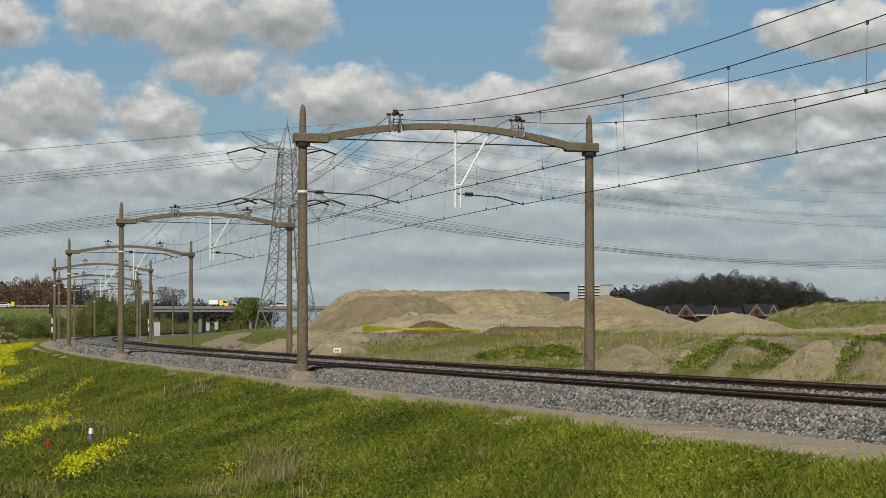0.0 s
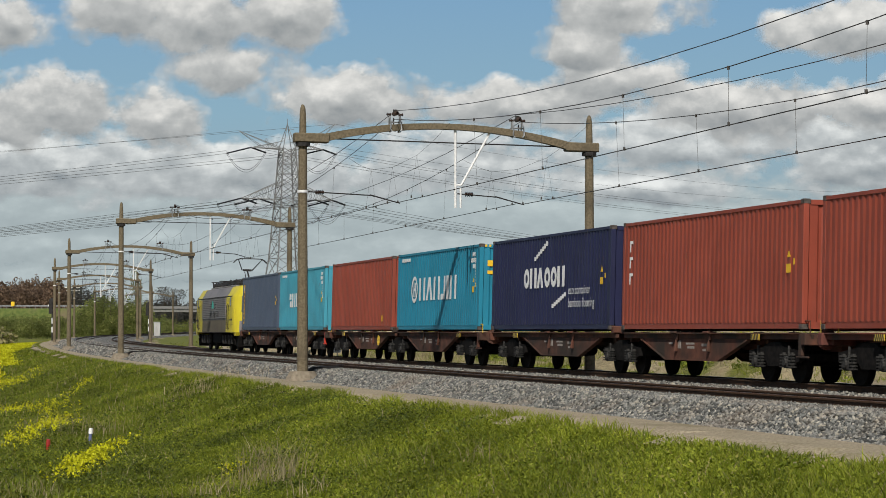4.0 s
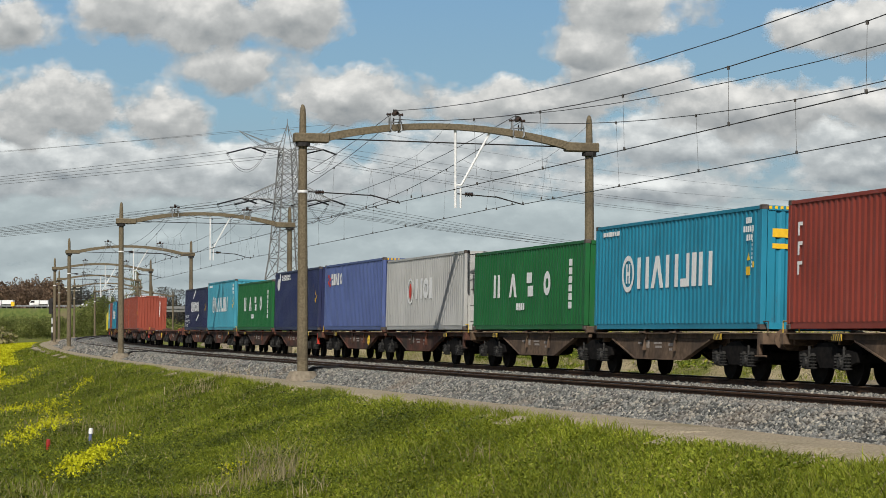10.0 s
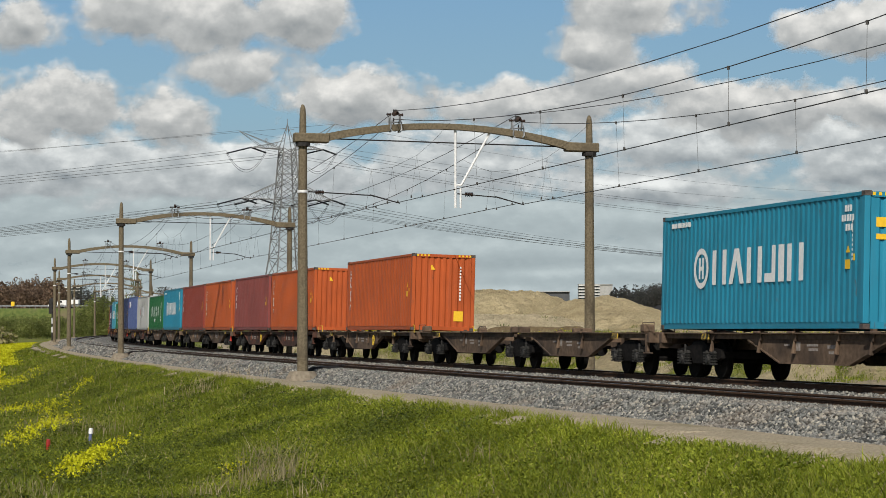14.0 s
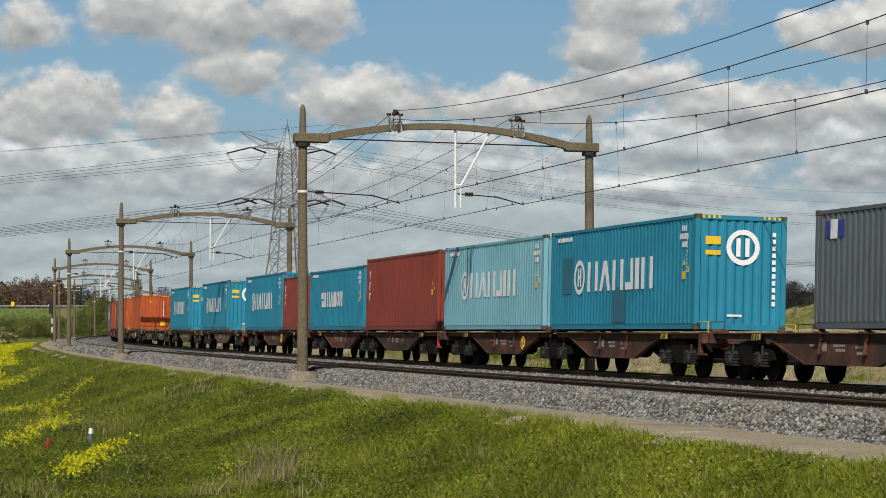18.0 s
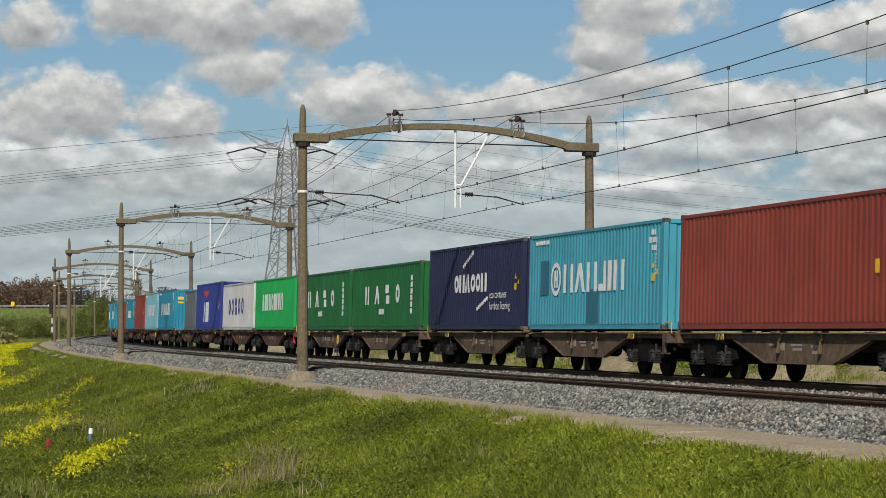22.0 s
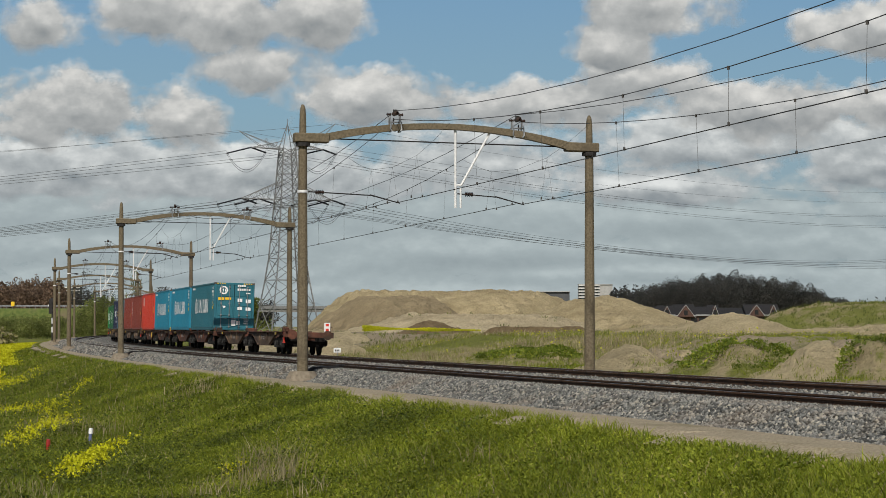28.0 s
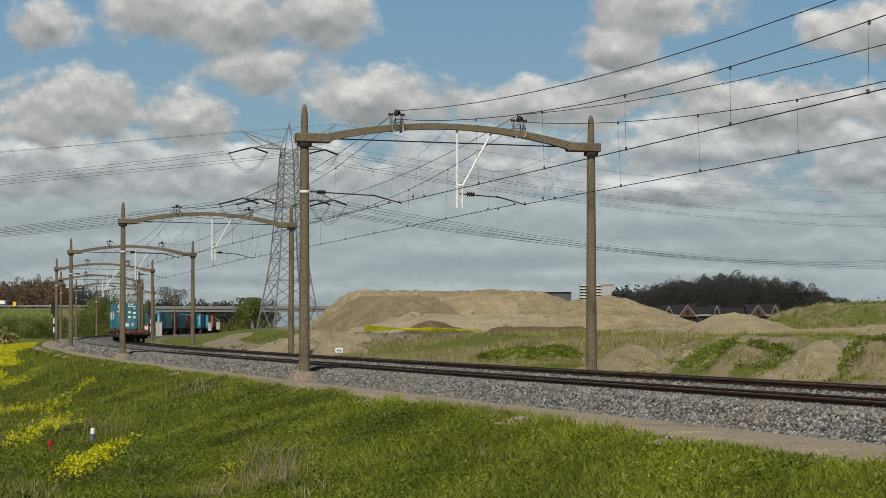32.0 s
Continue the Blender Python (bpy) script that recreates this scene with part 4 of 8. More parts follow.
def m_endplate(bm, hx, h):
    flat(bm, "end", -0.42, -0.78, h * 0.13, h * 0.26, -hx + 0.016, -1)
    for i in range(6):
        flat(bm, "end", 0.5 - 0.0, 0.5 - 0.16 + 0.02 * i, h * 0.79 + 0.03 * i, h * 0.79 + 0.03 * i + 0.03, -hx + 0.016, -1)


def m_endnumber(bm, hx, h):
    for i in range(11):
        flat(bm, "end", -0.62, -0.68, h * 0.4 + i * 0.12, h * 0.4 + i * 0.12 + 0.08, -hx + 0.016, -1)


def m_hazard(bm, hx, h):
    for sy in (-1, 1):
        for i in range(4):
            flat(bm, "end", sy * (1.05 - i * 0.14), sy * (0.98 - i * 0.14), h - 0.1, h - 0.03, -hx - 0.003, -1)


def m_doorplates(bm, hx, h):
    x = -hx - 0.02
    ring(bm, "end", 0.66, h * 0.84, 0.17, 0.26, x, -1)
    for k in (-0.1, 0.04):
        flat(bm, "end", 0.62 + k, 0.68 + k, h * 0.81, h * 0.87, x, -1)
    for y, z, w, t in ((-0.18, 0.915, 0.1, 0.12), (-0.31, 0.915, 0.1, 0.12), (-0.44, 0.915, 0.1, 0.12), (-0.57, 0.915, 0.1, 0.12), (-0.18, 0.835, 0.1, 0.13), (-0.31, 0.835, 0.1, 0.13), (-0.44, 0.835, 0.1, 0.13),
                       (-0.57, 0.835, 0.1, 0.13), (-0.73, 0.835, 0.1, 0.13), (-0.86, 0.835, 0.1, 0.13), (-0.72, 0.77, 0.25, 0.07), (-0.2, 0.6, 0.28, 0.2), (-0.7, 0.58, 0.3, 0.22), (-0.2, 0.43, 0.28, 0.2), (-0.7, 0.42, 0.3, 0.2),
                       (0.16, 0.1, 0.26, 0.36), (-0.14, 0.12, 0.22, 0.24), (-0.6, 0.22, 0.3, 0.04), (-0.6, 0.18, 0.26, 0.04), (-0.6, 0.14, 0.3, 0.04)):
        flat(bm, "end", y, y - w, h * z, h * z + t, x, -1)
    plate_y = 0.62
    for k in range(4):
        flat(bm, "end", plate_y - 0.1 + 0.02 * k, plate_y + 0.1 - 0.02 * k, h * 0.5 - k * 0.035, h * 0.5 - k * 0.035 + 0.034, x, -1)


def m_dooryellow(bm, hx, h):
    flat(bm, "end", 0.98, 0.62, h * 0.63, h * 0.69, -hx - 0.02, -1)
    flat(bm, "end", 0.56, 0.2, h * 0.64, h * 0.69, -hx - 0.02, -1)


def m_banner(bm, hx, h):
    for k in range(7):
        flat(bm, "side", hx - 0.52, hx - 0.7, h * 0.16 + k * 0.235, h * 0.16 + k * 0.235 + 0.17, CW / 2 - 0.003, 1)


W, YL, RD, BL = MARK_WHITE, MARK_YELLOW, MARK_RED, MARK_BLUE
lettering, tag = "lettering", "tags"
IDS = [("registration_marks", W, m_ids), (tag, YL, m_tags)]
TEAL = paint("teal_paint", (0.013, 0.15, 0.23))
PALEST_TEAL = paint("chalky_teal_paint", (0.13, 0.29, 0.345))
PALE_TEAL = paint("faded_teal_paint", (0.04, 0.21, 0.28))
DEEP_TEAL = paint("dark_teal_paint", (0.018, 0.1, 0.13))
NAVY = paint("navy_paint", (0.012, 0.014, 0.043))
INK = paint("ink_blue_paint", (0.014, 0.019, 0.058))
BLUE = paint("blue_paint", (0.058, 0.083, 0.2))
ROYAL = paint("royal_blue_paint", (0.018, 0.03, 0.17))
SLATE = paint("slate_blue_paint", (0.05, 0.066, 0.1))
GREEN = paint("green_paint", (0.008, 0.08, 0.022))
BRIGHT_GREEN = paint("bright_green_paint", (0.008, 0.24, 0.055))
GREY = paint("light_grey_paint", (0.37, 0.37, 0.375))
STONE = paint("beige_grey_paint", (0.29, 0.29, 0.28))
DARK_GREY = paint("dark_grey_paint", (0.075, 0.085, 0.095))
RUST = paint("rust_red_paint", (0.165, 0.03, 0.02))
BROWN = paint("brown_red_paint", (0.19, 0.04, 0.024))
FADED = paint("faded_rust_red_paint", (0.16, 0.04, 0.035))
ORANGE = paint("orange_paint", (0.30, 0.06, 0.014))
SCARLET = paint("orange_red_paint", (0.42, 0.035, 0.018))
PATCH = paint("repair_patch_teal", (0.018, 0.105, 0.15))
MENDED = [("repair_patch", PATCH, m_patch), ("repair_patch", PATCH, m_patch_low)]
RING = [(lettering, W, m_ringword), ("web_line", W, m_web)] + IDS
RINGEND = RING + [("end_emblem", W, m_endring), ("end_tags", YL, m_endtags), ("hazard_strip", YL, m_hazard)]
FOUR = [(lettering, W, m_wideword)]
ARC = [(lettering, W, m_arcword), (tag, YL, m_tags)]
UP = [(lettering, W, m_upright), (tag, YL, m_tags)]
THREE = [(lettering, W, m_three), (tag, YL, m_tags)]
ENDSIGN = [("end_plate", YL, m_endplate), ("end_number", W, m_endnumber), ("hazard_strip", YL, m_hazard)]
# place in the train, length, height, paint, markings, rear, label
FREIGHT = [
    (-53.0, CL, HIGH_BOX, SLATE, [(tag, YL, m_tags), ("side_banner", YL, lambda bm, hx, h: flat(bm, "side", hx - 0.45, hx - 0.78, h * 0.12, h * 0.86, CW / 2 - 0.008, 1)), ("banner_marks", MARK_BLACK, m_banner), ("banner_plate", W, lambda bm, hx, h: flat(bm, "side", hx - 0.5, hx - 0.68, h * 0.75, h * 0.82, CW / 2 - 0.003, 1))], "", "slate blue container with an upright orange strip"),
    (-65.7, CL, HIGH_BOX, PALE_TEAL, [(lettering, W, m_plainword), ("web_line", W, m_web)] + IDS, "", "light teal container with white lettering"),
    (-79.6, CL, HIGH_BOX, BROWN, [(tag, YL, lambda bm, hx, h: flat(bm, "side", -hx + 1.9, -hx + 1.7, h * 0.12, h * 0.2, CW / 2 - 0.008, 1))], "", "plain brownish red container"),
    (-92.7, CL, HIGH_BOX, TEAL, RINGEND, "", "teal container with a white ring emblem and lettering"),
    (-106.5, CL, HIGH_BOX, NAVY, ARC, "", "navy container with white lettering between two arcs"),
    (-119.7, CL, HIGH_BOX, BROWN, THREE, "", "brownish red container with upright white signs"),
    (-132.9, CL, HIGH_BOX, BROWN, [(tag, YL, m_tags), ("end_number", W, m_endnumber), ("hazard_strip", W, m_hazard)], "", "brownish red container with a ribbed end wall"),
    (-186.5, CL, LOW_BOX + 0.1, NAVY, ARC, "", "navy container with white lettering and arcs"),
    (-199.3, CL, HIGH_BOX, PALE_TEAL, RING, "", "light teal container with a white ring emblem"),
    (-212.8, CL, LOW_BOX, GREEN, FOUR, "", "green container with four widely spaced white signs"),
    (-225.9, CL, HIGH_BOX, INK, [(lettering, W, m_beast), (tag, YL, m_tags)], "", "dark blue container with a white emblem near its corner"),
    (-239.5, CL, HIGH_BOX, BLUE, [(lettering, W, m_cornerword), ("corner_emblem", RD, m_cornerred), ("hazard_strip", YL, m_hazard)], "", "faded blue container with a white and red corner sign"),
    (-252.4, CL, LOW_BOX + 0.15, STONE, [(lettering, W, m_midword), ("emblem", RD, m_midred)], "doors", "beige grey container with white lettering"),
    (-265.9, CL, LOW_BOX, GREEN, FOUR, "", "green container with four widely spaced white signs"),
    (-279.0, CL, HIGH_BOX, TEAL, RINGEND, "", "teal container with a white ring emblem and lettering"),
    (-292.7, CL, HIGH_BOX, RUST, THREE, "", "rust red container with upright white signs"),
    (-305.7, CL, HIGH_BOX, ORANGE, UP, "", "orange container with a column of white signs"),
    (-319.4, CL, HIGH_BOX, FADED, THREE, "", "faded rust red container with pale streaks"),
    (-332.5, CL, HIGH_BOX, ORANGE, UP + ENDSIGN, "", "orange container with a yellow plate on its end"),
    (-352.4, CL, HIGH_BOX, ORANGE, UP + ENDSIGN, "", "orange container with a yellow plate on its end"),
    (-392.3, CL, HIGH_BOX, TEAL, RINGEND, "", "bright teal container with a white ring on its end"),
    (-411.9, CL, HIGH_BOX, TEAL, RINGEND, "", "bright teal container with a white ring on its end"),
    (-431.4, CL, HIGH_BOX, TEAL, RING, "", "teal container with a white ring emblem"),
    (-440.9, 6.058, LOW_BOX, RUST, [(lettering, W, m_three)], "", "short rust red container with upright white signs"),
    (-451.4, CL, LOW_BOX + 0.1, TEAL, [(lettering, W, m_plainword), ("web_line", W, m_web)] + IDS, "", "teal container with plain white lettering"),
    (-464.2, CL, HIGH_BOX, RUST, THREE, "", "rust red container with upright white signs"),
    (-477.4, CL, HIGH_BOX, PALEST_TEAL, RING, "", "faded light teal container with a white ring emblem"),
    (-490.3, CL, HIGH_BOX, TEAL, RINGEND + MENDED, "", "teal container with dark repair patches and a white ring"),
    (-506.7, 6.058, LOW_BOX, DARK_GREY, [("emblem_plate", BL, lambda bm, hx, h: flat(bm, "side", hx - 0.5, hx - 1.5, h * 0.76, h * 0.9, CW / 2 - 0.008, 1)), ("emblem", W, lambda bm, hx, h: flat(bm, "side", hx - 0.8, hx - 1.15, h * 0.75, h * 0.91, CW / 2 - 0.004, 1))], "", "short dark grey container with a small blue sign"),
    (-516.6, CL, HIGH_BOX, ROYAL, [(lettering, W, m_block), ("emblem", RD, m_blockred), (tag, YL, m_tags)], "", "royal blue container with white block letters under a red sign"),
    (-529.9, CL, LOW_BOX + 0.05, GREY, [(lettering, BL, m_spread)], "", "light grey container with spaced blue letters"),
    (-542.8, CL, LOW_BOX + 0.05, BRIGHT_GREEN, [(lettering, W, m_longword)], "", "bright green container with bold white lettering"),
    (-556.3, CL, LOW_BOX, GREEN, FOUR, "", "green container with four widely spaced white signs"),
    (-569.3, CL, LOW_BOX, GREEN, FOUR, "", "green container with four widely spaced white signs"),
    (-582.9, CL, HIGH_BOX, NAVY, ARC, "", "navy container with white lettering between two arcs"),
    (-595.8, CL, HIGH_BOX, PALE_TEAL, RING + MENDED, "", "light teal container with dark repair patches"),
    (-609.2, CL, HIGH_BOX, RUST, [(tag, YL, lambda bm, hx, h: flat(bm, "side", -hx + 0.8, -hx + 0.6, h * 0.4, h * 0.5, CW / 2 - 0.008, 1))], "", "plain rust red container"),
    (-622.3, CL, HIGH_BOX, RUST, THREE + [("end_tags", YL, m_endtags), ("hazard_strip", YL, m_hazard)], "doors", "rust red container with upright white signs"),
    (-635.9, CL, HIGH_BOX, SCARLET, [(lettering, W, m_initials), (tag, YL, m_tags)], "", "orange red container with two white initials"),
    (-648.7, CL, HIGH_BOX, TEAL, RING, "", "teal container with a white ring emblem"),
    (-662.2, CL, HIGH_BOX, TEAL, RINGEND, "", "teal container with a white ring emblem"),
    (-675.3, CL, HIGH_BOX, DEEP_TEAL, RING + [("door_plates", W, m_doorplates), ("door_sign", YL, m_dooryellow), ("hazard_strip", YL, m_hazard)], "doors", "dark teal container with bright locking bars on its doors"),
]
FLOOR = 1.19
moving = []
for place, length, height, body, marks, rear, label in FREIGHT:
    c = container(length, height, body, marks, label, rear)
    moving.append((c, place, FLOOR))
    if marks is ARC:
        front = place == -186.5
        words([("eco container", height * 0.3), ("bamboo flooring", height * 0.19), ("light steel", height * 0.08)] if front else [("eco container", height * 0.36), ("bamboo flooring", height * 0.23)],
              "inscription", 0.37, (CL / 2 - 0.5) if front else -CL / 2 + 3.9, CW / 2 - 0.003, c, W)


# ---- plants ----
from mathutils.bvhtree import BVHTree

rng = np.random.default_rng(7)


def leaf_material(name, stops, rough=0.65, trans=0.25):
    m, nt, bs = shader(name)
    g = nt.nodes.new("ShaderNodeNewGeometry")
    c = ramp(nt, g.outputs["Random Per Island"], stops)
    big = noise_tex(nt, coords(nt, "Object"), 0.45, 4)
    c = mixed(nt, ramp(nt, big, [(0.36, (0, 0, 0)), (0.66, (0.75, 0.75, 0.75))]), c, tuple(v * 0.55 for v in stops[0][1]))
    nt.links.new(c, bs.inputs["Base Color"])
    bs.inputs["Roughness"].default_value = rough
    bs.inputs["Specular IOR Level"].default_value = 0.25
    tl = nt.nodes.new("ShaderNodeBsdfTranslucent")
    nt.links.new(c, tl.inputs[0])
    mx = nt.nodes.new("ShaderNodeMixShader")
    mx.inputs[0].default_value = trans
    nt.links.new(bs.outputs[0], mx.inputs[1])
    nt.links.new(tl.outputs[0], mx.inputs[2])
    nt.links.new(mx.outputs[0], nt.nodes["Material Output"].inputs[0])
    return m


GRASS = leaf_material("fresh_grass", [(0.0, (0.085, 0.118, 0.007)), (0.35, (0.155, 0.198, 0.013)), (0.75, (0.245, 0.278, 0.022)), (0.94, (0.25, 0.23, 0.05)), (1.0, (0.42, 0.35, 0.17))])
HERB = leaf_material("dark_herb_leaves", [(0.0, (0.05, 0.075, 0.01)), (0.6, (0.085, 0.115, 0.015)), (1.0, (0.13, 0.155, 0.028))])
STRAW = leaf_material("dry_straw", [(0.0, (0.26, 0.21, 0.11)), (0.6, (0.43, 0.36, 0.21)), (1.0, (0.58, 0.5, 0.32))])
PETAL = leaf_material("yellow_petals", [(0.0, (0.5, 0.5, 0.01)), (0.7, (0.68, 0.66, 0.012)), (1.0, (0.8, 0.78, 0.04))], trans=0.3)
REED = leaf_material("reed_and_weeds", [(0.0, (0.11, 0.13, 0.02)), (0.3, (0.2, 0.2, 0.045)), (0.5, (0.36, 0.31, 0.14)), (1.0, (0.56, 0.48, 0.29))])
BROAD = leaf_material("broad_green_leaves", [(0.0, (0.1, 0.125, 0.022)), (0.6, (0.17, 0.195, 0.04)), (1.0, (0.25, 0.26, 0.065))])
DUN = leaf_material("dark_wood_twigs", [(0.0, (0.075, 0.078, 0.074)), (0.6, (0.095, 0.094, 0.085)), (1.0, (0.12, 0.113, 0.098))], rough=0.95, trans=0.5)
RUSSET = leaf_material("russet_twigs", [(0.0, (0.16, 0.11, 0.075)), (0.6, (0.27, 0.18, 0.12)), (1.0, (0.37, 0.26, 0.17))], trans=0.5)
HEDGE = leaf_material("pale_spring_leaves", [(0.0, (0.12, 0.15, 0.035)), (0.6, (0.21, 0.24, 0.06)), (1.0, (0.32, 0.33, 0.11))], trans=0.35)
BARK = surface("grey_brown_bark", (0.05, 0.04, 0.03), (0.1, 0.08, 0.06), 0.9, 0, 10, 1)


def raw_mesh(name, co, tri, material):
    me = bpy.data.meshes.new(name)
    me.vertices.add(len(co))
    me.vertices.foreach_set("co", co.astype(np.float32).ravel())
    me.loops.add(tri.size)
    me.loops.foreach_set("vertex_index", tri.ravel().astype(np.int32))
    me.polygons.add(len(tri))
    me.polygons.foreach_set("loop_start", np.arange(0, tri.size, tri.shape[1], dtype=np.int32))
    me.update(calc_edges=True)
    me.materials.append(material)
    return me


def blades(name, P, h, w, lean, material):
    """Bent blades: a strip of two quads that ends in a point, at each place of P."""
    n = len(P)
    a = rng.uniform(0, 2 * np.pi, n)
    side = np.stack([np.cos(a), np.sin(a), np.zeros(n)], 1) * (w / 2)[:, None]
    b = rng.uniform(0, 2 * np.pi, n)
    tip = np.stack([np.cos(b), np.sin(b), np.zeros(n)], 1) * (h * lean)[:, None]
    up = np.zeros((n, 3))
    up[:, 2] = h
    mid = P + tip * 0.3 + up * 0.55
    co = np.stack([P - side, P + side, mid - side * 0.8, mid + side * 0.8, P + tip + up], 1).reshape(-1, 3)
    i = np.arange(n)[:, None] * 5
    tri = np.concatenate([i + np.array([[0, 1, 3]]), i + np.array([[0, 3, 2]]), i + np.array([[2, 3, 4]])], 0)
    return raw_mesh(name, co, tri, material)


def flakes(name, P, size, material, flat_bias=0.0):
    """Small leaf-shaped quads, turned at random, at each place of P."""
    n = len(P)
    d = rng.normal(size=(n, 3))
    d[:, 2] += flat_bias
    d /= np.linalg.norm(d, axis=1)[:, None]
    r = rng.normal(size=(n, 3))
    u = np.cross(d, r)
    u /= np.linalg.norm(u, axis=1)[:, None]
    v = np.cross(d, u)
    s = np.broadcast_to(size, (n,))[:, None]
    co = np.stack([P - u * s, P - v * s * 0.55, P + u * s, P + v * s * 0.55], 1).reshape(-1, 3)
    return raw_mesh(name, co, np.arange(4 * n).reshape(n, 4), material)


def plan_points(n, s0, s1, o0, o1, clump=0.0):
    s, o = rng.uniform(s0, s1, n), rng.uniform(o0, o1, n)
    if clump:
        keep = (np.sin(s * 1.3 + 2 * np.sin(o * 0.9)) + np.sin(o * 2.1 + 1.7 * np.sin(s * 0.37)) + rng.normal(0, 0.6, n)) > clump
        s, o = s[keep], o[keep]
    p = np.interp(s, _s, _psi)
    X = np.interp(s, _s, _x) - np.cos(p) * o
    Y = np.interp(s, _s, _y) - np.sin(p) * o
    return X, Y


def sod(name, label, areas, material, clump=0.0, category="grass", avoid=False):
    """One sheet of uncountable blades over stretches of the plan: (number, s from, s to, out from, out to, height, width, lean)."""
    Ps, hs, ws, ls = [], [], [], []
    for n, s0, s1, o0, o1, h, w, lean in areas:
        X, Y = plan_points(n, s0, s1, o0, o1, clump)
        if avoid:
            keep = bare_soil(X, Y) + rng.normal(0, 0.12, len(X)) < 0.5
            X, Y = X[keep], Y[keep]
        Z = ground_height(X, Y) - 0.02
        k = len(X)
        Ps.append(np.stack([X, Y, Z], 1))
        hs.append(h * rng.uniform(0.45, 1.25, k))
        ws.append(w * rng.uniform(0.7, 1.3, k))
        ls.append(lean * rng.uniform(0.3, 1.3, k))
    ob = new(name, blades(name, np.concatenate(Ps), np.concatenate(hs), np.concatenate(ws), np.concatenate(ls), material))
    return tagged(ob, label, category, kind="stuff")


sod("bank_grass", "fresh green grass on the railway bank", [
    (105000, -50, -8, 9.5, 17, 0.17, 0.018, 0.8), (70000, -8, 30, 9.4, 19, 0.18, 0.024, 0.8), (60000, 30, 90, 9.2, 20, 0.2, 0.04, 0.8), (30000, 90, 240, 8.9, 20, 0.24, 0.08, 0.8),
    (9000, -50, 60, 8.9, 9.6, 0.07, 0.02, 0.9), (60000, -35, 30, 17, 27, 0.2, 0.026, 0.8)], GRASS)
LUSH = leaf_material("lush_bright_grass", [(0.0, (0.14, 0.18, 0.012)), (0.5, (0.255, 0.3, 0.022)), (1.0, (0.38, 0.41, 0.045))], trans=0.38)
sod("lush_grass", "lush bright green grass on the sunny bank", [(64000, -52, -20, 9.6, 17, 0.19, 0.017, 0.8), (9000, -22, -4, 9.8, 15, 0.19, 0.02, 0.8)], LUSH, 0.1)
sod("path_grass", "short tufts that creep over the path", [(34000, -50, 60, 8.5, 9.8, 0.1, 0.018, 0.9), (5000, -50, 60, 7.9, 8.6, 0.06, 0.016, 0.9), (4000, 60, 200, 8.0, 9.4, 0.12, 0.04, 0.9)], GRASS, 0.7)
sod("tall_grass", "taller bright grass tufts on the bank", [(9000, -50, 10, 10.2, 17, 0.34, 0.016, 0.6), (6000, 10, 80, 10, 18, 0.36, 0.026, 0.6)], GRASS, 0.8)
sod("dry_stalks", "pale dry grass stalks on the bank", [(1800, -50, 10, 10.5, 17, 0.45, 0.01, 0.5), (1400, 10, 90, 10, 18, 0.5, 0.02, 0.5)], STRAW, 0.7, "dry grass")
X, Y = plan_points(90000, -24, 60, 9.7, 20, 0.6)
Pz = np.stack([X, Y, ground_height(X, Y) + rng.uniform(0.02, 0.22, len(X))], 1)
tagged(new("bank_herbs", flakes("bank_herbs", Pz, rng.uniform(0.02, 0.05, len(X)), HERB, 0.8)), "low dark-leaved herbs among the grass", "herbs", kind="stuff")
NETTLE = leaf_material("olive_nettle_leaves", [(0.0, (0.055, 0.08, 0.01)), (0.5, (0.1, 0.13, 0.016)), (1.0, (0.16, 0.185, 0.028))])
X, Y = plan_points(24000, -50, 45, 9.25, 10.1)
keep = cloudy(X * 0.5, Y * 0.35, 44, 3) + rng.normal(0, 0.05, len(X)) > 0.56
Pz = np.stack([X, Y, ground_height(X, Y)], 1)[keep]
k = len(Pz)
tagged(new("verge_grass", blades("verge_grass", Pz, rng.uniform(0.1, 0.26, k), rng.uniform(0.012, 0.022, k), rng.uniform(0.2, 0.9, k), LUSH)), "tall grass clumps along the edge of the path", "grass", kind="stuff")
X, Y = plan_points(150000, -50, -5, 9.7, 17.5)
Pz = np.stack([X, Y, ground_height(X, Y) + rng.uniform(0.03, 0.2, len(X))], 1)
keep = cloudy(X * 0.9, Y * 0.7, 21, 3) + rng.normal(0, 0.12, len(X)) > 0.42
tagged(new("clover_leaves", flakes("clover_leaves", Pz[keep], rng.uniform(0.012, 0.032, keep.sum()), LUSH, 0.6)), "small bright clover leaves among the grass", "clover", kind="stuff")
keep = (cloudy(X * 0.6, Y * 0.45, 33, 3) + rng.normal(0, 0.1, len(X)) > 0.58) & (X < -0.5 + rng.normal(0, 0.8, len(X)))
tagged(new("nettle_patch", flakes("nettle_patch", Pz[keep] + np.array([0, 0, 0.04]), rng.uniform(0.016, 0.036, keep.sum()), NETTLE, 0.7)), "dark leafy nettles in patches on the bank", "nettles", kind="stuff")
X, Y = plan_points(110000, -40, 45, 9.8, 20, 0.35)
Pz = np.stack([X, Y, ground_height(X, Y) + rng.uniform(0.04, 0.26, len(X))], 1)
tagged(new("bank_weeds", flakes("bank_weeds", Pz, rng.uniform(0.018, 0.042, len(X)), GRASS, 0.5)), "leafy bright green weeds on the bank", "weeds", kind="stuff")
sod("dry_thatch", "trodden brownish dry grass at the foot of the bank", [(9000, 4, 22, 17.5, 24, 0.13, 0.02, 1.2)], STRAW, 0.2, "dry grass")
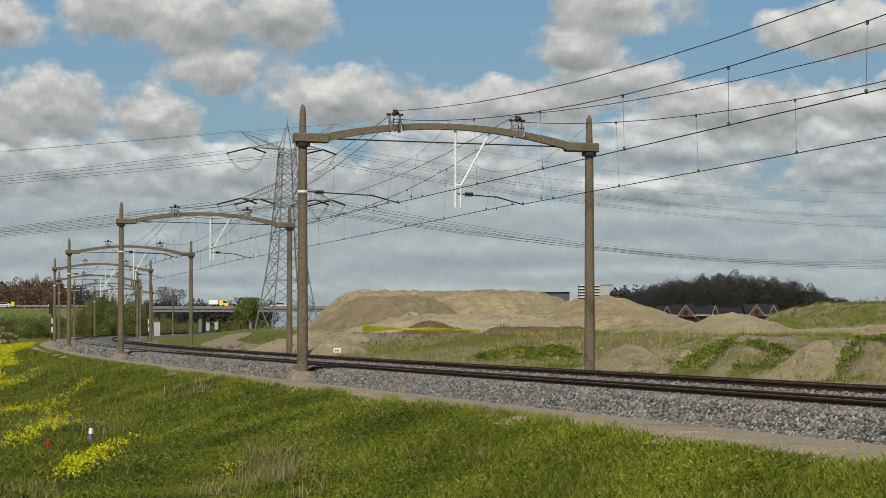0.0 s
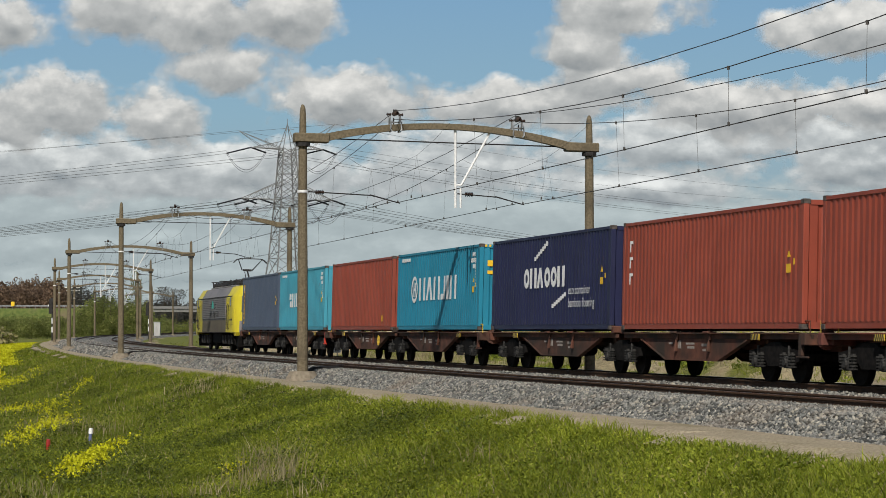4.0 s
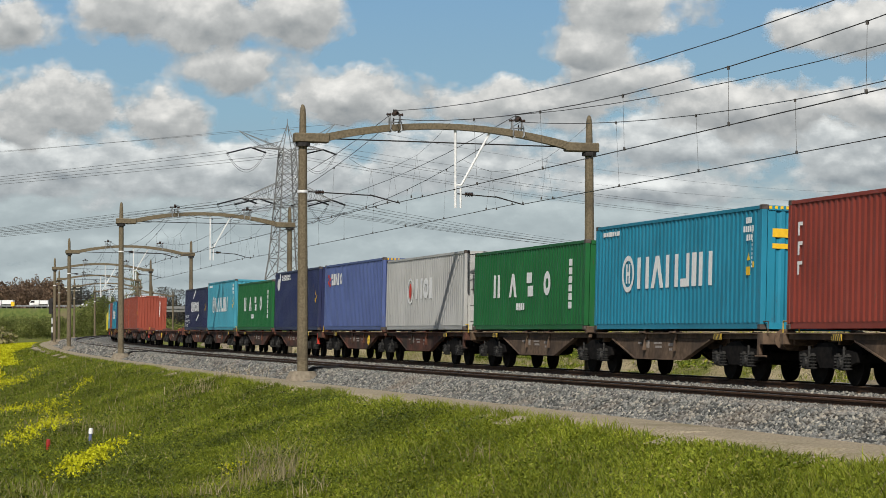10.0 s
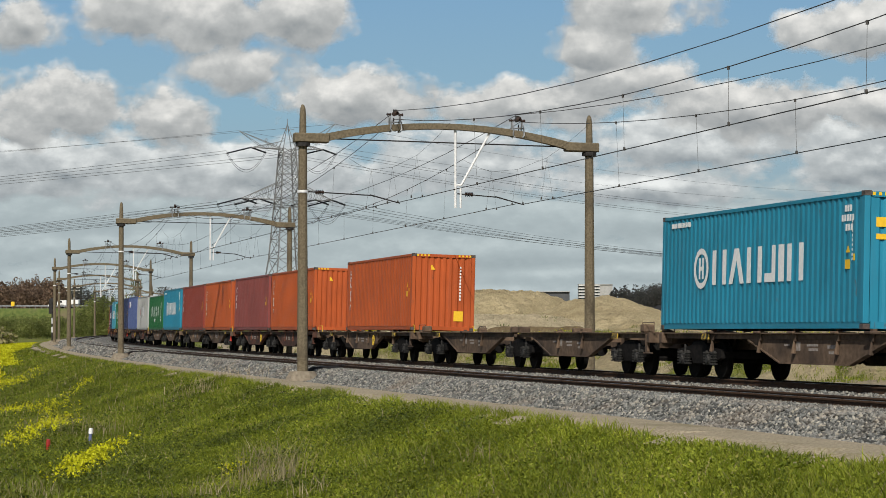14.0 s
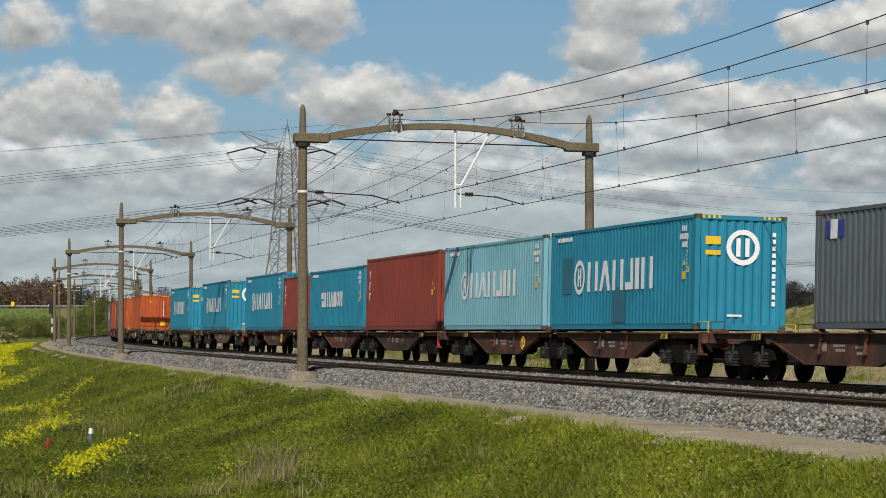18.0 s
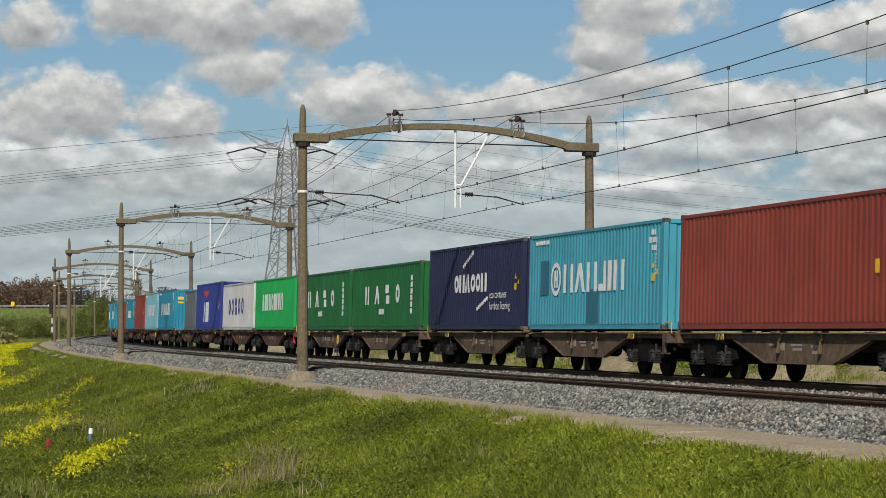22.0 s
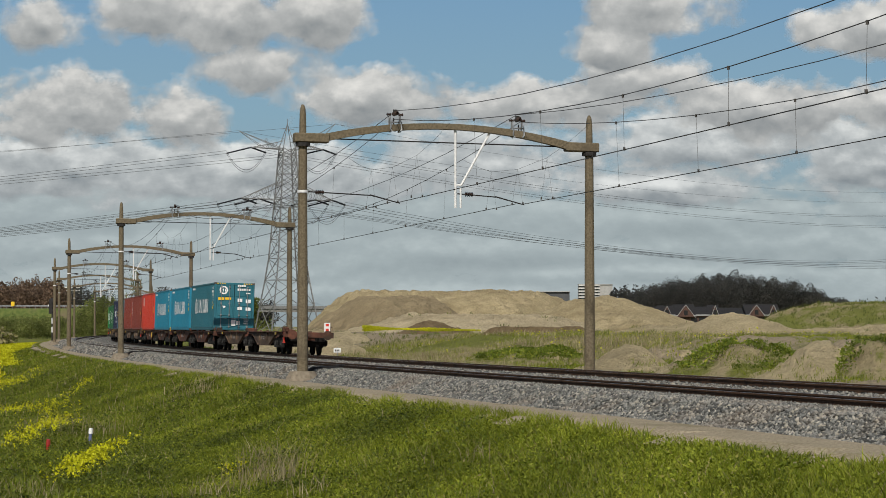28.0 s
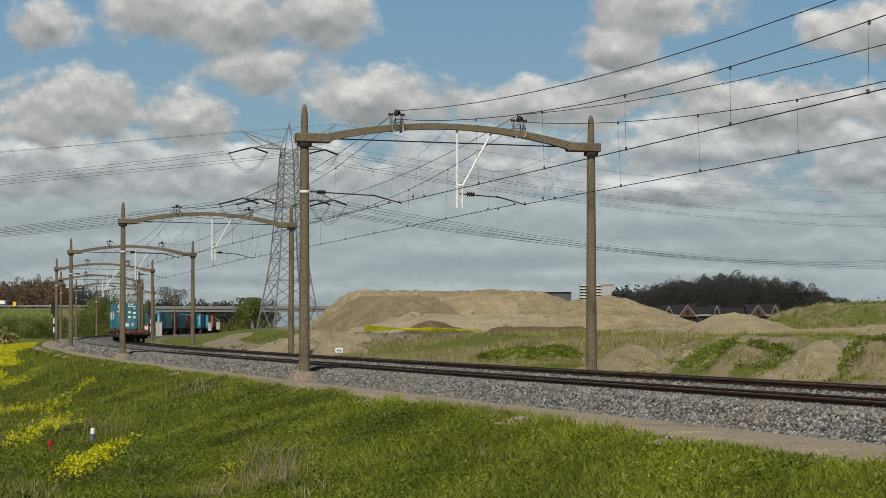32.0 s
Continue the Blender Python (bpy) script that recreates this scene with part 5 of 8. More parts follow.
# the meadow beside the bank and the waste ground behind the tracks
sod("meadow_grass", "long meadow grass and weeds in the low field", [(26000, 0, 110, 18.5, 40, 0.3, 0.05, 0.6), (16000, 110, 300, 18, 60, 0.4, 0.14, 0.6)], REED, 0, "meadow grass")
sod("reeds", "pale reeds and weeds on the ground behind the tracks", [(24000, 30, 85, -24, -5.0, 0.34, 0.02, 0.5), (9000, 10, 30, -14, -5.0, 0.15, 0.02, 0.7), (5000, -40, 30, -14, -4.0, 0.16, 0.02, 0.6)], REED, -0.3, "reeds", True)
sod("ruderal_weeds", "green leafy weeds between the pale reeds", [(44000, 22, 85, -24, -5.0, 0.28, 0.03, 0.7)], LUSH, 0.2, "weeds", True)
fx, fy = plan_points(2600, 26, 75, -22, -9, 0.5)
fp = np.stack([fx, fy, ground_height(fx, fy) + rng.uniform(0.15, 0.4, len(fx))], 1)
tagged(new("scattered_rape", flakes("scattered_rape", fp, rng.uniform(0.03, 0.07, len(fx)), PETAL, 0.6)), "scattered yellow rape flowers among the weeds", "rape", kind="stuff")
sod("straw_reeds", "pale dry reeds behind the tracks", [(15000, 30, 62, -17, -4.8, 0.4, 0.022, 0.5), (3000, 62, 90, -20, -4.8, 0.4, 0.03, 0.5)], STRAW, 0.0, "reeds", True)
sod("waste_grass", "patchy green weeds on the sandy waste ground", [(20000, -45, 40, -22, -4.2, 0.16, 0.022, 0.8), (24000, 60, 200, -70, -4.5, 0.22, 0.05, 0.7)], GRASS, 0.1, "weeds", True)


def straw_tuft(x, y, r, n, h):
    P = np.zeros((n, 3))
    P[:, 0], P[:, 1] = rng.normal(0, r, n), rng.normal(0, r * 1.5, n)
    P[:, 2] = ground_height(P[:, 0] + x, P[:, 1] + y) - 0.03
    me = blades("dry_tuft", P, h * rng.uniform(0.5, 1.1, n), 0.012 * rng.uniform(0.7, 1.4, n), rng.uniform(0.1, 0.7, n), STRAW)
    ob = new("dry_grass_tuft", me)
    ob.location = (x, y, 0)
    return tagged(ob, "tuft of pale dry grass stalks on the bank", "grass tuft", "dry tufts", "stuff")


for x, y, r, n, h in ((-3.5, 45.2, 0.38, 130, 0.85), (-3.1, 43.9, 0.25, 90, 0.75), (-4.3, 42.6, 0.35, 80, 0.6), (-3.9, 48.4, 0.3, 60, 0.6), (-8.0, 73, 0.5, 80, 0.7), (-7.3, 80, 0.5, 60, 0.6),
                      (-9.6, 64, 0.5, 70, 0.6), (-2.4, 40.6, 0.2, 40, 0.5), (0.6, 39, 0.15, 24, 0.5), (-12.0, 72, 0.8, 120, 0.5), (-11.3, 66, 0.7, 90, 0.5), (-7.9, 43.2, 0.5, 80, 0.4)):
    straw_tuft(x, y, r, n, h)


def flowers(x, y, rx, ry, n, h):
    """A patch of yellow rape in flower: stems, leaves and many small petals."""
    base = thing("rape_plant", "clump of rape in bright yellow flower", "flowering plant", "rape clumps", pose(x, y, 0))
    n = int(n * 1.5)
    P = np.zeros((n, 3))
    P[:, 0], P[:, 1] = rng.normal(0, rx, n), rng.normal(0, ry, n)
    gz = ground_height(P[:, 0] + x, P[:, 1] + y)
    P[:, 2] = gz
    hh = h * rng.uniform(0.6, 1.15, n)
    tagged(part("foliage", blades("foliage", P, hh, np.full(n, 0.02), np.full(n, 0.12), BROAD), None, base), kind="stuff")
    k = 9
    Q = np.repeat(P, k, 0) + rng.normal(0, 0.045, (n * k, 3))
    Q[:, 2] += np.repeat(hh, k) - 0.02 - np.abs(rng.normal(0, 0.07, n * k))
    part("blossom", flakes("blossom", Q, rng.uniform(0.024, 0.048, n * k), PETAL, 0.5), None, base, "small bright yellow blossoms")["kind"] = "stuff"
    L = np.repeat(P, 3, 0) + rng.normal(0, 0.08, (n * 3, 3))
    L[:, 2] = np.repeat(gz, 3) + np.repeat(hh, 3) * rng.uniform(0.1, 0.7, n * 3)
    part("foliage", flakes("foliage", L, rng.uniform(0.04, 0.09, n * 3), BROAD, 0.6), None, base)["kind"] = "stuff"


for x, y, rx, ry, n, h in ((-7.5, 46.6, 0.2, 0.6, 34, 0.3), (-7.6, 48.9, 0.24, 0.9, 80, 0.34), (-7.9, 52.0, 0.2, 1.0, 70, 0.34), (-8.1, 55.5, 0.15, 1.0, 34, 0.3), (-8.2, 59.0, 0.12, 0.8, 20, 0.28),
                           (-10.9, 60.2, 0.22, 1.0, 34, 0.3), (-11.2, 64.5, 0.25, 1.5, 50, 0.32), (-12.0, 70.0, 0.22, 2.0, 50, 0.3), (-12.8, 77.0, 0.18, 1.6, 36, 0.3),
                           (-16.0, 84.5, 0.45, 1.5, 50, 0.32), (-15.1, 86.6, 0.45, 1.5, 44, 0.32), (-14.2, 83.0, 0.25, 1.0, 20, 0.3), (-14.9, 92.0, 0.2, 1.0, 12, 0.3), (-15.3, 98.0, 0.22, 1.2, 18, 0.34),
                           (-21.5, 113.0, 0.45, 2.5, 60, 0.36), (-22.8, 121.0, 0.45, 2.5, 50, 0.4), (-23.8, 134.0, 0.25, 1.0, 12, 0.35), (-4.3, 46.8, 0.12, 0.3, 8, 0.3)):
    flowers(x, y, rx, ry, n, h)
# the flowering meadow far out beside the bank
mx, my = rng.uniform(-0.2, -0.165, 110000), rng.uniform(125, 340, 110000)
mx = mx * my
ss, oo = track_frame(mx, my)
ok = (oo > 12.1 + 2.5 * smooth(175, 150, my) + rng.normal(0, 0.4, len(mx)))
mx, my = mx[ok], my[ok]
mp = np.stack([mx, my, ground_height(mx, my) + rng.uniform(0.25, 0.6, len(mx))], 1)
tagged(new("rape_meadow", flakes("rape_meadow", mp, rng.uniform(0.05, 0.11, len(mx)), PETAL, 1.2)), "meadow full of yellow rape flowers", "rape field", kind="stuff")
fx, fy = rng.uniform(-5.6, 2.6, 4200), rng.uniform(159, 161.5, 4200)
fp = np.stack([fx, fy, 1.3 - 0.018 * fx + rng.uniform(-0.2, 0.2, len(fx)) * (0.55 + 0.45 * np.cos(fx * 1.1)) * smooth(2.4, -3, fx)], 1)
tagged(new("rape_strip", flakes("rape_strip", fp, rng.uniform(0.05, 0.1, len(fx)), PETAL, 0.8)), "strip of yellow rape before the sand heap", "rape field", kind="stuff")

# ---- sand heaps ----
def sand_material(name, a, b, green, patch=0.12):
    m, nt, bs = shader(name)
    vec = coords(nt, "Object")
    n1, n2, n3 = noise_tex(nt, vec, patch, 5, 0.6), noise_tex(nt, vec, 0.6, 5, 0.6), noise_tex(nt, vec, 5, 6, 0.7)
    c = mixed(nt, ramp(nt, val(nt, "MULTIPLY_ADD", n1, 0.5, val(nt, "MULTIPLY", n2, 0.5)), [(0.36, (0, 0, 0)), (0.64, (1, 1, 1))]), tuple(v * k for v, k in zip(a, (1.12, 1.1, 1.0))), tuple(v * k for v, k in zip(b, (1.22, 1.2, 1.1))))
    c = mixed(nt, ramp(nt, n3, [(0.4, (0, 0, 0)), (0.75, (0.6, 0.6, 0.6))]), c, tuple(v * 0.6 for v in a))
    c = mixed(nt, ramp(nt, val(nt, "MULTIPLY_ADD", n1, 0.7, val(nt, "MULTIPLY", n2, 0.3)), [(1 - green, (0, 0, 0)), (1 - green + 0.07, (0.9, 0.9, 0.9))]), c, (0.19, 0.215, 0.042))
    nt.links.new(c, bs.inputs["Base Color"])
    bs.inputs["Roughness"].default_value = 0.95
    bs.inputs["Specular IOR Level"].default_value = 0.1
    bump(nt, bs, val(nt, "MULTIPLY_ADD", n2, 2.0, n3), 1.0, 0.5)
    return m


SAND = sand_material("pale_sand", (0.35, 0.285, 0.175), (0.54, 0.455, 0.3), 0.37)
CUT = sand_material("brown_cut_earth", (0.15, 0.108, 0.066), (0.25, 0.19, 0.12), 0.36)
SAND_DRY = sand_material("dry_sand", (0.36, 0.3, 0.195), (0.58, 0.495, 0.34), 0.4)
TURF = sand_material("overgrown_heap", (0.3, 0.25, 0.16), (0.5, 0.42, 0.28), 0.56)
TURF_NEAR = sand_material("weedy_spoil", (0.34, 0.285, 0.18), (0.55, 0.47, 0.31), 0.54, 0.55)
TERRACE = sand_material("pale_grey_sand", (0.42, 0.35, 0.24), (0.6, 0.52, 0.38), 0.33)
SHELF = sand_material("grey_brown_soil", (0.25, 0.2, 0.13), (0.37, 0.305, 0.205), 0.34)


def heap(label, cx, cy, rx, ry, top, plateau, material, seed, rough=0.5, n=70, skew=0.0, foot=None):
    """A tipped heap on the ground, with straight slopes that slid and washed out; plateau is the flat share of its width."""
    base = height_at(cx, cy) if foot is None else foot

    def fn(u, v):
        X, Y = cx + u * rx, cy + v * ry
        r = np.sqrt(u ** 2 + v ** 2) + 0.42 * (cloudy(u * 2.2 + 9, v * 2.2, seed) - 0.5)
        k = np.clip((1.0 - r) / (1.0 - plateau), 0, 1)
        k = np.where(k > 0.8, 0.8 + 0.2 * smooth(0.8, 1.25, k) * 1.25, k)
        gully = np.abs(cloudy(X * 0.55, Y * 0.4, seed + 5) - 0.5) * 2
        Z = base - 0.5 + (top - base + 0.5 + skew * u * rx) * k + rough * (0.5 * (cloudy(X * 0.35, Y * 0.35, seed + 3, 5) - 0.5) - 0.45 * (0.3 - gully) * smooth(0.0, 0.3, k) + 0.3 * (cloudy(X * 2.2, Y * 2.2, seed + 1, 3) - 0.5)) * (0.25 + k)
        Z = np.where(np.maximum(np.abs(u), np.abs(v)) > 0.985, base - 1.0, Z)
        return X, Y, Z

    t = np.linspace(-1, 1, n)
    me = grid_mesh("sand_mound", t, t, fn, material)
    return tagged(new("sand_mound", me), label, "sand mound", "sand mounds")


heap("large flat-topped mound of pale sand", 0.4, 300, 20.5, 38, 6.3, 0.62, SAND, 1, 1.2, 200)
heap("upper tier of the big pale sand mound", 8, 330, 16, 30, 5.2, 0.4, SAND, 15, 0.6, 110)
# This front slope has a darker, greyer colour than the mound behind it.
heap("slope of browner sand on the big mound", -5.4, 266, 10.5, 16, 5.3, 0.42, SHELF, 31, 0.9, 150)
heap("long uneven ridge of pale sand", 17.6, 252, 14, 22, 5.5, 0.03, SAND, 2, 0.9, 140)
heap("low shelf of pale greyish sand", 4.0, 216, 13, 16, 2.75, 0.5, TERRACE, 4, 0.8, 130)
heap("low dark mound of tipped earth", -0.8, 192, 4.2, 4, 2.1, 0.1, CUT, 35, 0.7, 70)
heap("sandy foot of the big mound with weeds", -9.5, 180, 5.5, 22, 1.25, 0.3, SAND_DRY, 36, 0.8, 90)
heap("low bank of pale sand before the rape", -6.4, 141, 3.6, 4, 1.0, 0.0, SAND_DRY, 37, 0.5, 70)
heap("low uneven ridge of dry sand", 22.0, 188, 13, 14, 1.85, 0.1, SAND_DRY, 5, 0.9, 120)
heap("pointed mound of dry sand", 20.0, 160, 6.6, 9, 2.75, 0.0, SAND_DRY, 6, 0.5, 110)
heap("overgrown green mound of earth", 43.0, 214, 19, 20, 4.0, 0.4, TURF, 7, 1.0, 130)
heap("low bank of dry sand", 32.0, 165, 13, 10, 1.7, 0.2, SAND_DRY, 8, 0.9, 110)
heap("brown earth bank cut along the site road", 6.3, 152, 4.6, 2.2, 1.62, 0.6, CUT, 33, 0.4, 60)
# spoil tipped along the edge of the waste ground, beside the track
for i, (px, y, half, d, mt, flat) in enumerate(((1106, 604, 92, 91, SAND_DRY, 0.0), (1318, 609, 135, 80, TURF_NEAR, 0.2), (1228, 630, 80, 82, SAND_DRY, 0.1), (1455, 608, 118, 76, SAND_DRY, 0.1), (1548, 602, 88, 74, TURF_NEAR, 0.2),
                                             (940, 622, 130, 104, TURF_NEAR, 0.2), (1400, 622, 60, 79, SAND_DRY, 0.0), (1620, 606, 70, 72, SAND_DRY, 0.1))):
    g = seen(px, y, d)
    heap("rough mound of sandy earth overgrown with weeds" if mt is TURF_NEAR else "rough mound of loose pale sand beside the track", g.x, d, half * 1.3 / 4070 * d, 4.4, g.z + 0.14, flat, mt, 40 + i, 0.55, 80, 0.0, -0.05)
for i, (cx, cy, rx, ry, top, mt) in enumerate(((13.2, 103, 3.0, 4, 1.12, SAND_DRY), (20.5, 100, 4, 5, 1.15, SAND_DRY), (24, 122, 6, 6, 1.35, SAND), (12, 124, 7, 7, 1.2, SHELF), (3, 130, 6, 8, 1.15, TURF))):
    heap("low mound of sandy earth with weeds" if mt is TURF else "low mound of loose pale sand", cx, cy, rx, ry, top, 0.1, mt, 60 + i, 0.6, 60)


def mound_weeds(name, label, n, boxes, size, material):
    """Weeds that grow in patches on the mounds and the waste ground: each stands on the highest surface at its place."""
    stands = []
    for o in scene.objects:
        if o.name == "ground" or o.name.startswith("sand_mound"):
            stands.append((o, BVHTree.FromPolygons([v.co for v in o.data.vertices], [p.vertices for p in o.data.polygons])))
    out = []
    for x0, x1, y0, y1, share in boxes:
        for _ in range(int(n * share)):
            x, y = rng.uniform(x0, x1), rng.uniform(y0, y1)
            cover = noise.noise(Vector((x * 0.55, y * 0.22, 3.3))) + noise.noise(Vector((x * 1.7, y * 0.8, 9.1))) * 0.6
            if cover < -0.25:
                continue
            ob = p = None
            for o, tree_of in stands:
                q = tree_of.ray_cast(Vector((x, y, 9.0)), Vector((0, 0, -1)))[0]
                if q is not None and (p is None or q.z > p.z):
                    ob, p = o, q
            if p is not None and cover > (-0.25 if ob.data.materials[0] in (TURF, TURF_NEAR) else 0.3 if ob.name != "ground" else 0.1):
                for k in range(5):
                    out.append((p.x + rng.normal(0, 0.12), p.y + rng.normal(0, 0.12), p.z - 0.02))
    P = np.array(out)
    n = len(P)
    ob = new(name, blades(name, P, size * rng.uniform(0.5, 1.3, n), 0.16 * size * rng.uniform(0.7, 1.3, n), rng.uniform(0.3, 1.0, n), material))
    return tagged(ob, label, "weeds", kind="stuff")


def mound_leaves(name, label, n, x0, x1, y0, y1, material):
    """Thick broad-leaved weeds that cover the upper parts of the overgrown mounds."""
    out = []
    stands = [BVHTree.FromPolygons([v.co for v in o.data.vertices], [p.vertices for p in o.data.polygons]) for o in scene.objects if o.name.startswith("sand_mound") and o.data.materials[0] is TURF_NEAR]
    for _ in range(n):
        x, y = rng.uniform(x0, x1), rng.uniform(y0, y1)
        if noise.noise(Vector((x * 0.5, y * 0.35, 5.3))) + 0.5 * noise.noise(Vector((x * 1.9, y * 1.1, 2.1))) < -0.2:
            continue
        for tree_of in stands:
            q = tree_of.ray_cast(Vector((x, y, 9.0)), Vector((0, 0, -1)))[0]
            if q is not None and q.z > 0.12:
                for k in range(6):
                    out.append((q.x + rng.normal(0, 0.09), q.y + rng.normal(0, 0.09), q.z + rng.uniform(0.0, 0.2)))
    P = np.array(out)
    return tagged(new(name, flakes(name, P, rng.uniform(0.03, 0.075, len(P)), material, 0.5)), label, "weeds", kind="stuff")


WEED = leaf_material("lush_weed_leaves", [(0.0, (0.1, 0.14, 0.015)), (0.5, (0.2, 0.26, 0.028)), (0.9, (0.3, 0.36, 0.05)), (1.0, (0.52, 0.5, 0.06))], trans=0.4)
mound_leaves("leafy_weeds", "lush broad-leaved weeds on the spoil mounds", 44000, 0, 20, 68, 108, WEED)
mound_weeds("mound_weeds", "green weeds in patches on the sandy mounds", 22000, ((0, 22, 69, 110, 0.7), (-8, 26, 110, 150, 0.3)), 0.15, LUSH)
mound_weeds("heap_weeds", "weeds and grass on the far sand heaps", 6000, ((-20, 30, 150, 230, 0.35), (24, 62, 196, 236, 0.65)), 0.3, BROAD)


# ---- wagons ----
WAGON_RED = surface("red_brown_wagon_paint", (0.08, 0.031, 0.02), (0.135, 0.053, 0.033), 0.88, 0, 4, 0.8, (0.036, 0.025, 0.019), (0.4, 0.62), shift=True)
WAGON_MUD = surface("mud_brown_wagon_paint", (0.085, 0.055, 0.035), (0.15, 0.102, 0.068), 0.9, 0, 6, 0.7, (0.04, 0.028, 0.022), (0.45, 0.7), shift=True)
WAGON_BRIGHT = surface("brick_red_wagon_paint", (0.14, 0.038, 0.027), (0.2, 0.056, 0.04), 0.8, 0, 6, 0.9, (0.05, 0.03, 0.024), (0.42, 0.62), shift=True)
# Wheels and bogies are near black, far darker than the other steel.
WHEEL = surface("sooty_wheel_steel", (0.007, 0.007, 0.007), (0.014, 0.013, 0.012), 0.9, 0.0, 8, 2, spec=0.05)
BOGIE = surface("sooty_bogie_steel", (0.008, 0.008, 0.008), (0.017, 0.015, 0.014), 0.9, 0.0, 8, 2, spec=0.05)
SPRING = surface("greasy_grey_steel", (0.018, 0.018, 0.018), (0.05, 0.048, 0.045), 0.85, 0.0, 14, 2, spec=0.1)
SAFETY = surface("yellow_rail_paint", (0.55, 0.36, 0.03), (0.65, 0.45, 0.05), 0.6, 0, 10, 1, (0.2, 0.13, 0.05), (0.5, 0.8), relief=0)
SIGNAL_RED = surface("signal_red_paint", (0.5, 0.03, 0.015), (0.6, 0.05, 0.025), 0.6, 0, 10, 1, relief=0)
BUFF = surface("pale_stencil", (0.2, 0.17, 0.15), (0.34, 0.3, 0.27), 0.8, 0, 12, 1, relief=0)
_wagon_mesh = {}


def kept(key, build, material):
    if key not in _wagon_mesh:
        bm = BM()
        build(bm)
        me = bpy.data.meshes.new(key)
        bm.to_mesh(me)
        bm.free()
        me.materials.append(material)
        _wagon_mesh[key] = me
    return _wagon_mesh[key]


def wheel_shape(bm):
    for a, b, r in ((-0.07, 0.045, 0.46), (0.045, 0.075, 0.49)):
        tube(bm, (0, -a, 0), (0, -b, 0), r, r, 22)
    tube(bm, (0, 0.07, 0), (0, 0.1, 0), 0.14, 0.12, 12)


def bogie_frame(bm):
    for sy in (-1, 1):
        y0, y1 = sorted((sy * 0.95, sy * 1.07))
        prism(bm, [(-1.5, 0.7), (-1.5, 0.5), (-1.15, 0.42), (-0.65, 0.42), (-0.5, 0.5), (-0.35, 0.36), (0.35, 0.36), (0.5, 0.5), (0.65, 0.42), (1.15, 0.42), (1.5, 0.5), (1.5, 0.7), (0.6, 0.8), (0.3, 0.9), (-0.3, 0.9), (-0.6, 0.8)], y0, y1)
    box(bm, -0.35, 0.35, -1.0, 1.0, 0.5, 0.92)
    for x in (-1.48, 1.38):
        box(bm, x, x + 0.1, -1.0, 1.0, 0.5, 0.66)
    for x in (-0.9, 0.9):
        tube(bm, (x, -0.8, 0.46), (x, 0.8, 0.46), 0.08, 0.08, 8)


def axle_box(bm):
    box(bm, -0.14, 0.14, 1.0, 1.17, 0.32, 0.6, 0.03)
    tube(bm, (0, 1.16, 0.46), (0, 1.21, 0.46), 0.11, 0.09, 10)
    tube(bm, (0.02, 1.06, 0.6), (0.02, 1.06, 0.83), 0.045, 0.045, 6)


def coil(bm):
    for k in range(5):
        z = 0.34 + k * 0.068
        tube(bm, (0, 1.1, z), (0, 1.1, z + 0.032), 0.1, 0.1, 10)
    tube(bm, (0, 1.1, 0.34), (0, 1.1, 0.68), 0.055, 0.055, 8)


def bogie(parent, x):
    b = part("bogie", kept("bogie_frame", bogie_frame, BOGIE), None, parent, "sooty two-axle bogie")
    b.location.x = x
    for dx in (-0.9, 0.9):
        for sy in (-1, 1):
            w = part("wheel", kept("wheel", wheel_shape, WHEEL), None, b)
            w.matrix_basis = pose(dx, sy * 0.76, 0.46, 0, 0, 0 if sy > 0 else 180)
        o = part("axle_box", kept("axle_box", axle_box, SPRING), None, b, "greasy grey axle box")
        o.location.x = dx
        for k in (-0.24, 0.24):
            o = part("coil_spring", kept("coil_spring", coil, SPRING), None, b)
            o.location.x = dx + k
    return b


def belly(c, sy):
    def build(bm):
        y0, y1 = sorted((sy * 1.06, sy * 1.1))
        prism(bm, [(c - 4.1, 1.02), (c - 3.75, 0.96), (c - 1.85, 0.45), (c + 1.85, 0.45), (c + 3.75, 0.96), (c + 4.1, 1.02)], y0, y1)
        z0, z1 = sorted((sy * 1.0, sy * 1.14))
        prism(bm, [(c - 3.75, 0.93), (c - 1.85, 0.42), (c + 1.85, 0.42), (c + 3.75, 0.93), (c + 3.75, 0.962), (c + 1.85, 0.452), (c - 1.85, 0.452), (c - 3.75, 0.962)], z0, z1)
    return build


def sill(x0, x1):
    def build(bm):
        for sy in (-1, 1):
            y0, y1 = sorted((sy * 1.02, sy * 1.12))
            box(bm, x0, x1, y0, y1, 0.97, 1.09, 0.01)
            y0, y1 = sorted((sy * 0.96, sy * 1.2))
            box(bm, x0, x1, y0, y1, 1.09, 1.12)
        box(bm, x0 + 0.1, x1 - 0.1, -0.32, 0.32, 0.72, 1.06)
        n = int((x1 - x0) / 2.4)
        for i in range(n + 1):
            x = x0 + 0.25 + (x1 - x0 - 0.6) * i / n
            box(bm, x, x + 0.12, -1.02, 1.02, 0.86, 1.05)
    return build


def headstock(x, d):
    def build(bm):
        box(bm, min(x, x - d * 0.22), max(x, x - d * 0.22), -1.25, 1.25, 0.84, 1.12, 0.02)
        for y in (-0.875, 0.875):
            tube(bm, (x, y, 0.98), (x + d * 0.3, y, 0.98), 0.09, 0.09, 10)
            tube(bm, (x + d * 0.28, y, 0.98), (x + d * 0.35, y, 0.98), 0.22, 0.24, 14)
        tube(bm, (x, 0, 0.95), (x + d * 0.3, 0, 0.9), 0.05, 0.05, 8)
    return build


